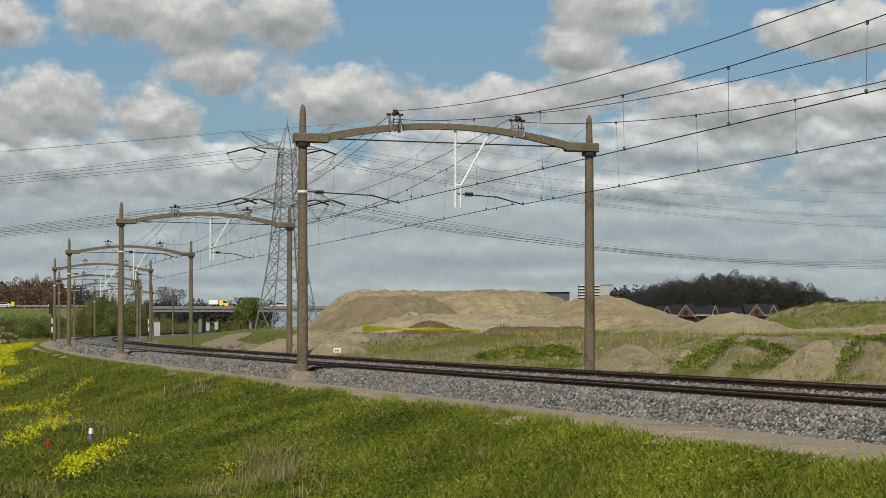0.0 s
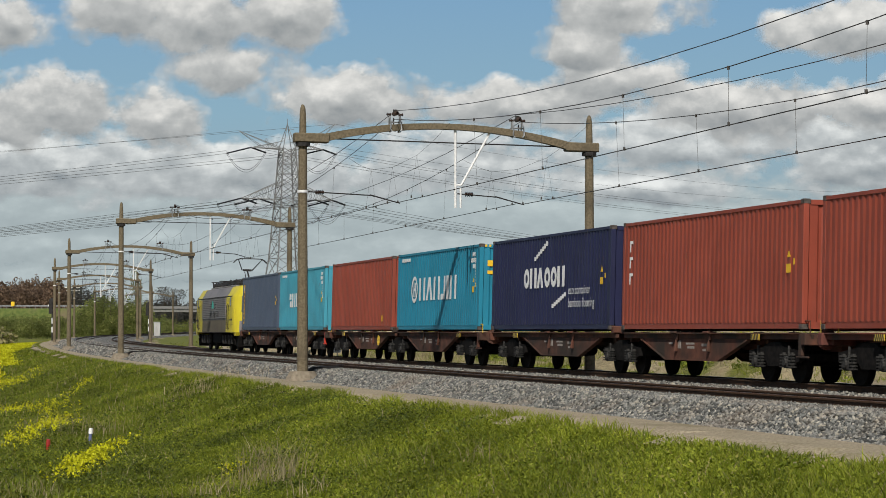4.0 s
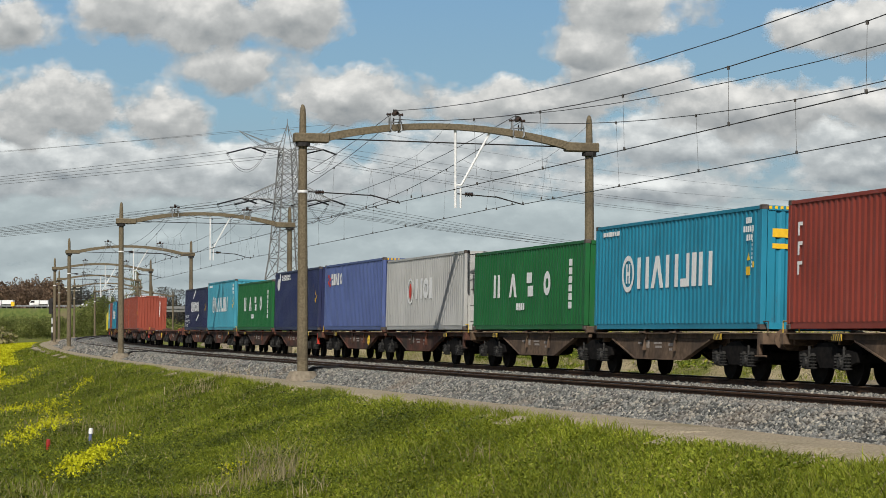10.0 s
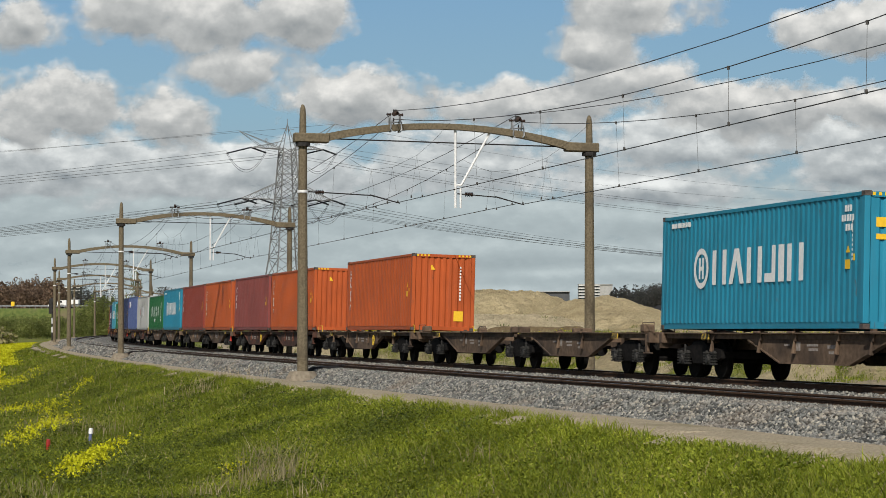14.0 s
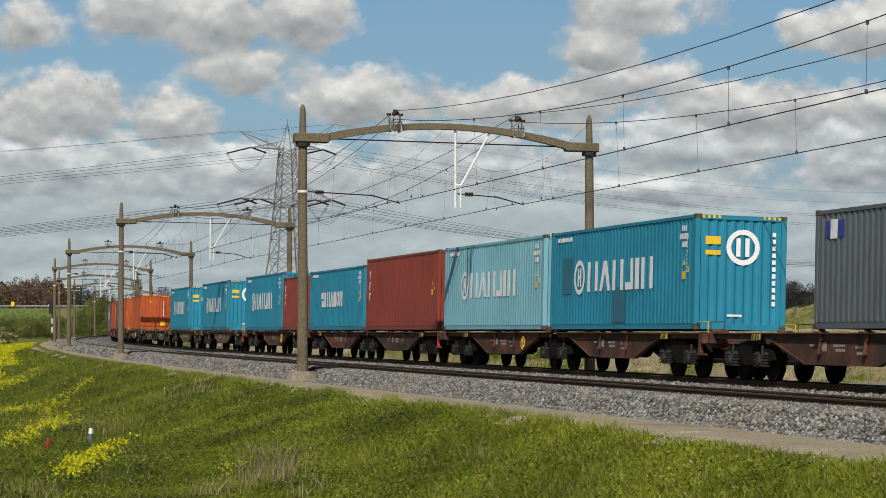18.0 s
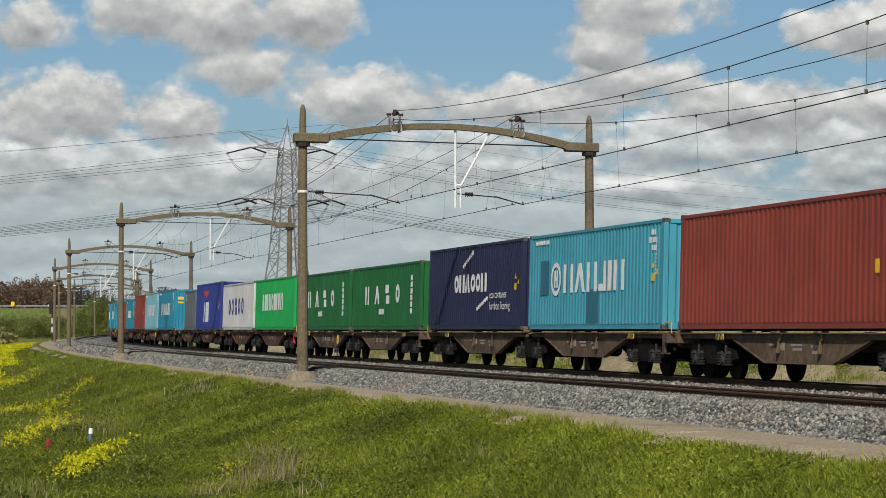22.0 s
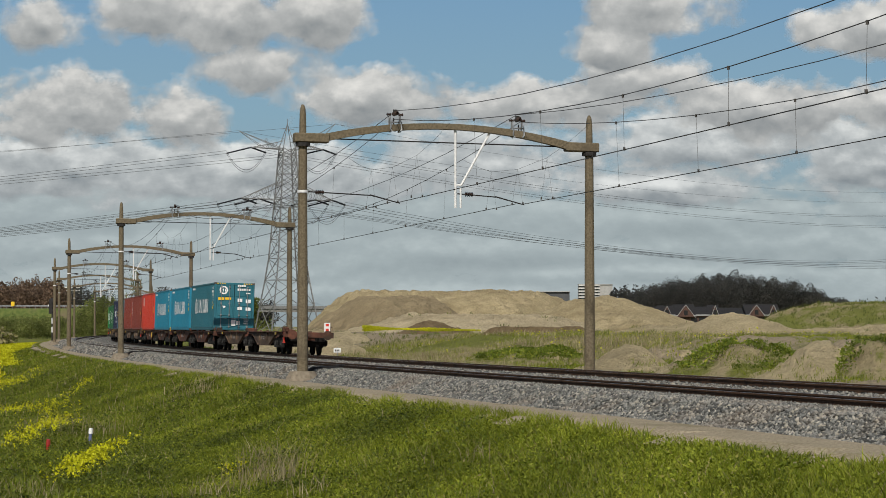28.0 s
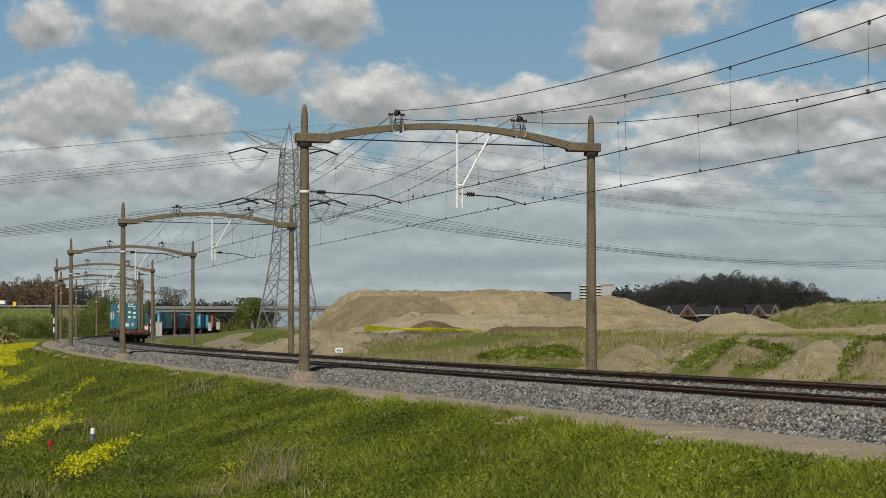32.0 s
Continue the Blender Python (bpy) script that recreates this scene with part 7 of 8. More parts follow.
def loco_bogie(bm):
    for sy in (-1, 1):
        y0, y1 = sorted((sy * 1.0, sy * 1.15))
        prism(bm, [(-2.3, 0.72), (-2.1, 0.55), (-0.7, 0.55), (-0.55, 0.32), (0.55, 0.32), (0.7, 0.55), (2.1, 0.55), (2.3, 0.72), (2.2, 0.86), (-2.2, 0.86)], y0, y1)
    box(bm, -0.5, 0.5, -1.0, 1.0, 0.4, 0.98)


def loco_fittings(bm):
    for x in (-2.0, -0.9, 0.5, 1.7):
        prism(bm, [(x - 0.16, 0.4), (x + 0.16, 0.4), (x + 0.22, 0.9), (x - 0.2, 0.9)], 1.18, 1.3)
    tube(bm, (-2.1, 1.25, 0.78), (-1.2, 1.25, 0.6), 0.07, 0.07, 8)
    tube(bm, (1.9, 1.25, 0.78), (1.1, 1.25, 0.62), 0.07, 0.07, 8)
    for x in (-1.45, 1.45):
        tube(bm, (x, 1.15, 0.62), (x, 1.24, 0.62), 0.16, 0.13, 10)


for x in (-4.95, 4.95):
    b = part("bogie", kept("loco_bogie", loco_bogie, BOGIE), None, loco)
    b.location.x = x
    f = part("damper", kept("loco_fittings", loco_fittings, SPRING), None, b, "grey dampers and brackets")
    for dx in (-1.45, 1.45):
        for sy in (-1, 1):
            w = part("wheel", kept("big_wheel", big_wheel, LOCO_WHEEL), None, b)
            w.matrix_basis = pose(dx, sy * 0.76, 0.625, 0, 0, 0 if sy > 0 else 180)
bm = BM()
box(bm, -2.0, 2.0, -1.2, 1.2, 0.42, 1.03, 0.04)
part("underframe_box", bm, BOGIE, loco)
for d in (-1, 1):
    bm = BM()
    prism(bm, [(d * 9.3, 0.9), (d * 9.05, 0.25), (d * 8.75, 0.2), (d * 7.9, 0.5), (d * 7.5, 0.9)][::d], -1.2, 1.2)
    for sy in (-1, 1):
        tube(bm, (d * 8.2, sy * 1.24, 0.95), (d * 8.35, sy * 1.26, 0.35), 0.04, 0.04, 6)
        tube(bm, (d * 7.6, sy * 1.24, 0.8), (d * 8.3, sy * 1.26, 0.62), 0.07, 0.07, 7)
    part("snow_plough", bm, BOGIE, loco, "sooty plough and pipes below the cab")
moving.append((loco, -36.2, 0.0))


# ---- trees ----
def tree(name, label, x, y, z, h, spread, leaf, n, size, seed, squat=1.0):
    """A tapered trunk with limbs and a ragged crown of many small leaves."""
    r = np.random.default_rng(seed)
    t = thing(name, label, "tree", "trees", pose(x, y, z))
    bm = BM()
    tube(bm, (0, 0, -0.5), (0.1 * spread, 0, h * 0.35), 0.028 * h, 0.018 * h, 8)
    tube(bm, (0.1 * spread, 0, h * 0.35), (0, 0.1 * spread, h * 0.85), 0.018 * h, 0.006 * h, 7)
    tips = []
    for i in range(11):
        a = r.uniform(0, 2 * math.pi)
        z0 = h * r.uniform(0.25, 0.72)
        ln = spread * r.uniform(0.5, 1.0)
        tip = Vector((math.cos(a) * ln, math.sin(a) * ln, min(h * 0.97, z0 + h * r.uniform(0.1, 0.3))))
        tube(bm, (0.05 * spread, 0.02, z0), tip, 0.009 * h, 0.003 * h, 5)
        tips.append(tip)
    part("trunk", bm, BARK, t)
    tips.append(Vector((0, 0, h * 0.93)))
    k = r.integers(0, len(tips), n)
    c = np.array([tuple(v) for v in tips])[k]
    P = c + r.normal(0, 1, (n, 3)) * np.array([spread * 0.3, spread * 0.3, h * 0.1 * squat])
    P[:, 2] = np.where(P[:, 2] > h, h - 1.6 * (P[:, 2] - h), P[:, 2])
    P[:, 2] = np.maximum(P[:, 2], h * 0.12)
    part("crown", flakes("crown", P, r.uniform(0.6, 1.3, n) * size, leaf), None, t)
    return t


def woodland(name, label, trees, leaf, size, per):
    """Far woods: trunks and ragged crowns of many trees that nobody could count."""
    bm = BM()
    Ps = []
    for x, y, z, h, w in trees:
        tube(bm, (x, y, z - 0.5), (x, y, z + h * 0.7), 0.02 * h, 0.006 * h, 5, False)
        for i in range(7):
            a = rng.uniform(0, 2 * math.pi)
            z0 = z + h * rng.uniform(0.3, 0.7)
            tip = (x + math.cos(a) * w * 0.6, y + math.sin(a) * w * 0.6, z0 + h * 0.12)
            tube(bm, (x, y, z0), tip, 0.006 * h, 0.002 * h, 4, False)
        q = rng.normal(0, 1, (per, 3))
        q /= np.maximum(np.linalg.norm(q, axis=1), 0.6)[:, None]
        q *= (rng.uniform(0.05, 1.0, per) ** 0.6)[:, None]
        lump = 0.92 + 0.16 * np.sin(q[:, 0] * 5 + x) * np.cos(q[:, 2] * 4 + y)
        rise = np.abs(q[:, 2]) * h * lump if name == "bushes" else h * 0.52 + q[:, 2] * h * 0.48 * lump
        Ps.append(np.stack([x + q[:, 0] * w * lump, y + q[:, 1] * w * lump, np.maximum(z + rise, z)], 1))
    P = np.concatenate(Ps)
    ob = tagged(new(name, flakes(name, P, size * rng.uniform(0.6, 1.3, len(P)), leaf)), label, "woods", kind="stuff")
    part("trunks", bm, BARK, ob)
    return ob


def treeline(px0, px1, tops, d, dz, n, w, jitter=25):
    """Trees in a row across the view, whose crests follow the list of heights given along it."""
    out = []
    for i in range(n):
        f = (i + rng.uniform(0.1, 0.9)) / n
        px = px0 + (px1 - px0) * f
        top = float(np.interp(f, np.linspace(0, 1, len(tops)), tops)) + rng.normal(0, 3.5)
        dd = d + rng.uniform(-jitter, jitter)
        g = seen(px, 576, dd)
        zt = EYE_Z + (576 - top) / 4070.08 * dd
        out.append((g.x, dd, dz, zt - dz, w * rng.uniform(0.75, 1.25)))
    return out


woodland("woods", "dark wood of bare and budding trees", treeline(1105, 1500, [532, 505, 492, 488, 482, 480, 488, 490, 505, 515, 530], 520, -1.0, 56, 3.6), DUN, 0.17, 8000)
woodland("woods", "far low treeline on the horizon", treeline(1480, 1700, [528, 530, 526, 529, 530], 900, -1.0, 26, 4.0), DUN, 0.8, 160)
woodland("woods", "budding trees before the flats", treeline(1085, 1135, [503, 502, 512], 560, -1.0, 8, 2.0), DUN, 0.28, 1500)
woodland("woods", "russet bare trees beyond the road", treeline(-60, 104, [505, 500, 502, 494, 496, 493, 497], 700, 0.0, 26, 4.6), RUSSET, 0.36, 3400)
woodland("woods", "dark trees behind the flats", treeline(95, 200, [505, 500, 502, 505, 510], 860, 0.0, 16, 4.0), DUN, 0.3, 900)
woodland("bushes", "green bushes along the road bank", treeline(-80, 300, [557, 559, 556, 558, 557, 560, 556, 559, 560], 545, -1.2, 70, 2.8, 14), HEDGE, 0.17, 2600)
woodland("bushes", "bushes and young trees beside the far bend", treeline(140, 262, [545, 520, 512, 518, 530, 515, 520, 548], 470, -0.5, 20, 2.2, 14), HEDGE, 0.17, 2600)
woodland("bushes", "scrub at the foot of the far bank", treeline(-60, 24, [570, 572, 575], 330, -1.4, 10, 1.5, 10), REED, 0.3, 160)
woodland("bushes", "scrub beside the viaduct", treeline(262, 480, [560, 566, 562, 568, 560, 556], 640, -1.0, 30, 2.0, 14), BROAD, 0.2, 600)
woodland("woods", "far trees behind the viaduct", treeline(250, 480, [530, 532, 536, 528, 535, 532, 530], 980, -1.0, 34, 4.5), DUN, 0.5, 900)
for px, top, d, sp, leaf, n in ((438, 527, 430, 1.9, BROAD, 2400), (425, 542, 425, 1.3, BROAD, 1200), (290, 508, 760, 3.0, DUN, 2600), (312, 512, 770, 2.6, DUN, 2200), (240, 478, 500, 1.1, BROAD, 500)):
    g = seen(px, 576, d)
    tree("tree", "leafy young tree beside the line", g.x, d, -0.8, (576 - top) / 4070.08 * d + EYE_Z + 0.8, sp, leaf, n, 0.2, int(px))

# ---- pylon ----
STEEL = surface("weathered_lattice_steel", (0.16, 0.165, 0.165), (0.26, 0.265, 0.26), 0.6, 0.4, 6, 0.5, (0.1, 0.095, 0.09), relief=0)
U_ = 300 / 4070.08
PYLON = seen(508, 576, 300)
pylon = thing("electricity_pylon", "grey steel lattice pylon with two crossarms", "pylon", "", pose(PYLON.x, 300, EYE_Z, 0, 0, 24))


def py(px, y):
    return (px - 508) * U_, (576 - y) * U_


def half_width(y):
    return float(np.interp(y, [222, 262, 350, 470, 592], [0.25, 0.85, 1.28, 1.95, 3.35]))


levels = [592, 540, 496, 458, 424, 394, 366, 350, 328, 308, 290, 275, 262]
legs = [BM() for _ in range(4)]
corner = ((1, 1), (-1, 1), (-1, -1), (1, -1))
brace = BM()
for a, b in zip(levels, levels[1:]):
    za, zb, wa, wb = (576 - a) * U_, (576 - b) * U_, half_width(a), half_width(b)
    for i, (sx, sy) in enumerate(corner):
        tube(legs[i], (sx * wa, sy * wa, za), (sx * wb, sy * wb, zb), 0.1, 0.1, 4)
        nx, ny = corner[(i + 1) % 4]
        tube(brace, (sx * wa, sy * wa, za), (nx * wb, ny * wb, zb), 0.055, 0.055, 4)
        tube(brace, (nx * wa, ny * wa, za), (sx * wb, sy * wb, zb), 0.055, 0.055, 4)
        if a != 592:
            tube(brace, (sx * wa, sy * wa, za), (nx * wa, ny * wa, za), 0.045, 0.045, 4)
for i, (sx, sy) in enumerate(corner):
    tube(legs[i], (sx * half_width(262), sy * half_width(262), (576 - 262) * U_), (0, 0, (576 - 219) * U_), 0.06, 0.04, 4)
    part("leg", legs[i], STEEL, pylon)
part("lattice", brace, STEEL, pylon, "crossing steel braces")
ARM = {}
for nm, yl, yt, reach in (("upper", 264, 250, 5.0), ("lower", 354, 322, 6.3)):
    for d in (-1, 1):
        bm = BM()
        zl, zt, w = (576 - yl) * U_, (576 - yt) * U_, half_width(yl)
        tip = Vector((d * reach, 0, zl + 0.1))
        for sy in (-1, 1):
            tube(bm, (d * w, sy * w, zl), tip, 0.07, 0.05, 4)
            tube(bm, (d * w * 0.8, sy * w * 0.8, zt), tip, 0.06, 0.05, 4)
            for k in range(1, 6):
                f0, f1 = k / 6, (k + 0.5) / 6
                lo = Vector((d * w, sy * w, zl)).lerp(tip, f0)
                hi = Vector((d * w * 0.8, sy * w * 0.8, zt)).lerp(tip, f1)
                tube(bm, lo, hi, 0.03, 0.03, 4)
                tube(bm, lo, Vector((d * w * 0.8, sy * w * 0.8, zt)).lerp(tip, f0 - 0.5 / 6), 0.03, 0.03, 4)
        for k in range(1, 6):
            a = Vector((d * w, w, zl)).lerp(tip, k / 6)
            tube(bm, a, (a.x, -a.y, a.z), 0.035, 0.035, 4)
        part("crossarm", bm, STEEL, pylon)
        ARM[nm, d] = tip
horns = []
for d in (-1, 1):
    bm = BM()
    tip = Vector((d * 6.7, 0, (576 - (234 if d < 0 else 216)) * U_))
    for sy in (-0.5, 0.5):
        tube(bm, (d * 1.0, sy, (576 - 262) * U_), tip, 0.05, 0.04, 4)
        tube(bm, (d * 3.4, sy, (576 - 262) * U_), tip, 0.04, 0.035, 4)
        tube(bm, (d * 2.4, sy, (576 - 262) * U_), (d * 3.0, sy * 0.6, (576 - 246) * U_), 0.03, 0.03, 4)
    part("earth_wire_horn", bm, STEEL, pylon)
    horns.append(tip)
bm = BM()
tube(bm, (-0.9, 0, (576 - 228) * U_), (0.9, 0, (576 - 228) * U_), 0.05, 0.05, 4)
tube(bm, (0, 0, (576 - 222) * U_), (0, 0, (576 - 210) * U_), 0.05, 0.03, 4)
part("peak", bm, STEEL, pylon)
to_world = pylon.matrix_basis


def hang(a, b, sag, n=14):
    return [a.lerp(b, i / n) - Vector((0, 0, sag * 4 * (i / n) * (1 - i / n))) for i in range(n + 1)]


CABLE = surface("aluminium_cable", (0.09, 0.092, 0.095), (0.14, 0.142, 0.145), 0.5, 0.6, 4, 1, relief=0)
BLACK_GLAZE = surface("sooty_insulator_glaze", (0.014, 0.016, 0.02), (0.024, 0.026, 0.03), 0.7, 0, 6, 1, relief=0, spec=0.1)
lines = thing("power_line", "twin high-voltage cables strung between pylons", "power line")
# where the cables run to, as directions seen from the eye: far out to one side, and away to the other
AWAY = {("upper", -1): (398, 620, 4.0), ("upper", 1): (374, 640, 4.25), ("lower", -1): (466, 620, 3.75), ("lower", 1): (442, 640, 5.5)}
for nm in ("upper", "lower"):
    for d in (-1, 1):
        for frac in ((0.62, 1.0) if nm == "lower" else (1.0,)):
            base = ARM[nm, d].copy()
            base.x *= frac
            a = to_world @ base
            # strain insulators on both sides, a slack jumper between them
            endl = seen(-900, (396 if nm == "upper" else 492) - 3 * d + 4 * frac, 300 + 9 * d)
            ye, de, sag_r = AWAY[nm, d]
            endr = seen(1738, ye + 10 - 10 * frac, de)
            il, ir = a + (endl - a).normalized() * 3.2 - Vector((0, 0, 0.45)), a + (endr - a).normalized() * 3.6 - Vector((0, 0, 0.5))
            for q in (il, ir):
                bm = BM()
                m = to_world.inverted()
                ribbed(bm, m @ a, m @ q, 0.085, 0.12, 16, 8)
                part("strain_insulator", bm, BLACK_GLAZE, pylon, "dark strain insulator")
            bm = BM()
            for off in (0.0, 0.3):
                chain(bm, [p + Vector((0, 0, off)) for p in hang(il, ir, 2.5)], 0.026, 4)
            part("jumper", bm, CABLE, lines)
            for end, q, sag in ((endl, il, 0.5), (endr, ir, sag_r)):
                for off in (0.0, 0.36):
                    bm = BM()
                    chain(bm, [p + Vector((0, 0, off)) for p in hang(q, end, sag, 24)], 0.022, 4)
                    part("cable", bm, CABLE, lines)
for d, tip in zip((-1, 1), horns):
    a = to_world @ tip
    for end, sag in ((seen(-900, 332 - 4 * d, 300 + 8 * d), 0.4), (seen(1738, 340 - 9 * d, 640), 4.5)):
        bm = BM()
        chain(bm, hang(a, end, sag, 24), 0.016, 4)
        part("earth_wire", bm, CABLE, lines)

# ---- road, viaduct and buildings ----
DECK = surface("viaduct_concrete", (0.12, 0.12, 0.115), (0.2, 0.2, 0.19), 0.9, 0, 2, 0.2, (0.14, 0.14, 0.13))
TARMAC = surface("road_tarmac", (0.045, 0.045, 0.047), (0.065, 0.065, 0.066), 0.9, 0, 3, 0.3)
ROAD_Y, ROAD_Z = 600.0, EYE_Z + (576 - 546) / 4070.08 * 600
bm = BM()
prism(bm, [(-14, -8.2), (-5, ROAD_Z - 0.05), (7, ROAD_Z - 0.05), (18, -8.2)], 0, 330)
bank = part("road_bank", bm, surface("road_bank_grass", (0.06, 0.09, 0.02), (0.11, 0.13, 0.035), 0.95, 0, 1.2, 0.15, (0.13, 0.11, 0.06)))
bank.matrix_basis = pose(-80, ROAD_Y, 0, 0, 0, 90)
tagged(bank, "grassy embankment that carries the road", "embankment", kind="structure")
bm = BM()
box(bm, -410, -80, ROAD_Y - 4.5, ROAD_Y + 6.0, ROAD_Z - 0.04, ROAD_Z + 0.02)
tagged(part("road", bm, TARMAC), "tarmac road on the embankment", "road", kind="structure")
via = thing("viaduct", "concrete road viaduct on pillars over the railway", "viaduct")
bm = BM()
box(bm, -80, 42, ROAD_Y - 5.0, ROAD_Y + 6.5, ROAD_Z - 0.95, ROAD_Z)
part("deck", bm, DECK, via)
bm = BM()
box(bm, -80, 42, ROAD_Y - 5.25, ROAD_Y - 5.0, ROAD_Z - 0.2, ROAD_Z + 0.55)
part("parapet", bm, surface("pale_parapet", (0.13, 0.135, 0.135), (0.19, 0.19, 0.185), 0.8, 0, 3, 0.4), via)
for i in range(10):
    bm = BM()
    x = -76 + i * 13.0
    tube(bm, (x, ROAD_Y - 2.5, -1.5), (x, ROAD_Y - 2.5, ROAD_Z - 0.9), 0.55, 0.55, 12)
    tube(bm, (x, ROAD_Y + 3.5, -1.5), (x, ROAD_Y + 3.5, ROAD_Z - 0.9), 0.55, 0.55, 12)
    part("pillar", bm, DECK, via)
rail = thing("guard_rail", "galvanised guard rail along the road", "guard rail")
bm = BM()
box(bm, -400, -80, ROAD_Y - 4.62, ROAD_Y - 4.55, ROAD_Z + 0.45, ROAD_Z + 0.78)
part("beam", bm, GALV, rail)
for i in range(40):
    bm = BM()
    x = -140 + i * 1.5
    box(bm, x, x + 0.08, ROAD_Y - 4.55, ROAD_Y - 4.45, ROAD_Z - 0.05, ROAD_Z + 0.6)
    part("post", bm, GALV, rail)


def lorry(label, length, height, body, cabin):
    t = thing("lorry", label, "lorry", "road traffic")
    bm = BM()
    box(bm, -length / 2, length / 2 - 2.6, -1.25, 1.25, 1.0, height, 0.06)
    part("box_body", bm, body, t)
    bm = BM()
    prism(bm, [(length / 2 - 2.4, 0.6), (length / 2, 0.6), (length / 2, 1.5), (length / 2 - 0.35, 2.0), (length / 2 - 2.4, 2.1)], -1.2, 1.2)
    c = part("cab", bm, cabin, t)
    bm = BM()
    prism(bm, [(length / 2 - 1.3, 1.4), (length / 2 - 0.2, 1.4), (length / 2 - 0.45, 1.9), (length / 2 - 1.3, 1.9)], -1.22, 1.22)
    part("cab_window", bm, GLASS, c)
    for x in (-length / 2 + 1.2, -length / 2 + 2.5, length / 2 - 1.3):
        bm = BM()
        tube(bm, (x, -1.2, 0.5), (x, 1.2, 0.5), 0.5, 0.5, 14)
        part("wheel", bm, WHEEL, t)
    return t


def car(label, body):
    t = thing("car", label, "car", "road traffic")
    bm = BM()
    prism(bm, [(-2.1, 0.3), (2.1, 0.3), (2.15, 0.8), (1.1, 0.95), (0.5, 1.42), (-1.2, 1.45), (-1.9, 0.98), (-2.15, 0.9)], -0.85, 0.85)
    part("body", bm, body, t)
    bm = BM()
    prism(bm, [(1.0, 0.98), (0.45, 1.37), (-1.15, 1.4), (-1.75, 1.0)], -0.86, 0.86)
    part("side_window", bm, GLASS, t)
    for x in (-1.3, 1.35):
        bm = BM()
        tube(bm, (x, -0.87, 0.33), (x, 0.87, 0.33), 0.33, 0.33, 14)
        part("wheel", bm, WHEEL, t)
    return t


WHITE_PAINT = surface("white_vehicle_paint", (0.7, 0.7, 0.7), (0.78, 0.78, 0.77), 0.4, 0, 4, 0.5, relief=0)
traffic = []
BEIGE_CAB = paint("yellow_cab", (0.6, 0.4, 0.05))
# make, heading, lane, arguments, and where it is along the road: (seconds, direction seen from the eye)
for make, heads, lane, args, rows in (
        (lorry, 0, 2.6, ("white box lorry with a yellow cab", 5.0, 2.2, WHITE_PAINT, BEIGE_CAB), ((0, 386), (1, 425), (2, 468), (6, 640), (12, 800), (32, 810))),
        (lorry, 180, -3.2, ("plain white box lorry on the road", 5.6, 2.2, WHITE_PAINT, WHITE_PAINT), ((0, 895), (8, 455), (9, 408), (14, 125), (16.5, 3), (32, -800))),
        (lorry, 180, -3.2, ("long white box lorry on the road", 7.4, 2.3, WHITE_PAINT, WHITE_PAINT), ((0, 985), (9, 980), (25, 100), (25.5, 73), (32, -280))),
        (lorry, 180, -0.9, ("white delivery van on the road", 5.6, 2.1, WHITE_PAINT, WHITE_PAINT), ((0, 709), (8, 149), (9, 78), (32, -1500))),
        (lorry, 180, -3.2, ("small white delivery van on the road", 4.8, 2.0, WHITE_PAINT, WHITE_PAINT), ((0, 664), (10, 74), (32, -1200))),
        (lorry, 180, -0.9, ("small white van far down the road", 4.8, 2.0, WHITE_PAINT, WHITE_PAINT), ((0, 825), (17, 820), (31, 48), (32, -8))),
        (car, 180, -3.2, ("small white car on the road", WHITE_PAINT), ((0, 9), (2, -110), (32, -1700))),
        (car, 180, -3.2, ("white car on the viaduct", WHITE_PAINT), ((0, 495), (2, 362), (6, 92), (32, -1600))),
        (car, 180, -3.2, ("white car behind the vans", WHITE_PAINT), ((0, 760), (12, 36), (32, -1170))),
        (car, 180, -0.9, ("white car passing on the road", WHITE_PAINT), ((0, 905), (9, 895), (23.5, 97), (32, -370)))):
    traffic.append((make(*args), heads, lane, rows))
yellow = surface("yellow_sign_board", (0.65, 0.42, 0.02), (0.72, 0.48, 0.03), 0.6, 0, 5, 1, relief=0)
for px, board in ((22, yellow), (88, WHITE_PAINT)):
    s = thing("road_sign", "yellow board on a post beside the road" if board is yellow else "round white sign beside the road", "road sign", "", pose((px - 784) / 4070.08 * 594, 594.6, ROAD_Z))
    bm = BM()
    tube(bm, (0, 0, -0.4), (0, 0, 1.0), 0.05, 0.05, 6)
    part("post", bm, GALV, s)
    bm = BM()
    if board is yellow:
        box(bm, -0.45, 0.45, -0.06, 0, 0.5, 1.7, 0.02)
    else:
        tube(bm, (0, -0.06, 0.7), (0, 0, 0.7), 0.45, 0.45, 16)
    part("board", bm, board, s)

PALE_WALL = surface("pale_concrete_wall", (0.5, 0.5, 0.48), (0.6, 0.6, 0.58), 0.8, 0, 0.5, 0.1, relief=0)
DARK_WALL = surface("dark_cladding", (0.06, 0.065, 0.07), (0.085, 0.09, 0.095), 0.7, 0, 0.5, 0.1, relief=0)
GREY_WALL = surface("grey_end_wall", (0.3, 0.3, 0.29), (0.36, 0.36, 0.35), 0.8, 0, 0.5, 0.1, relief=0)


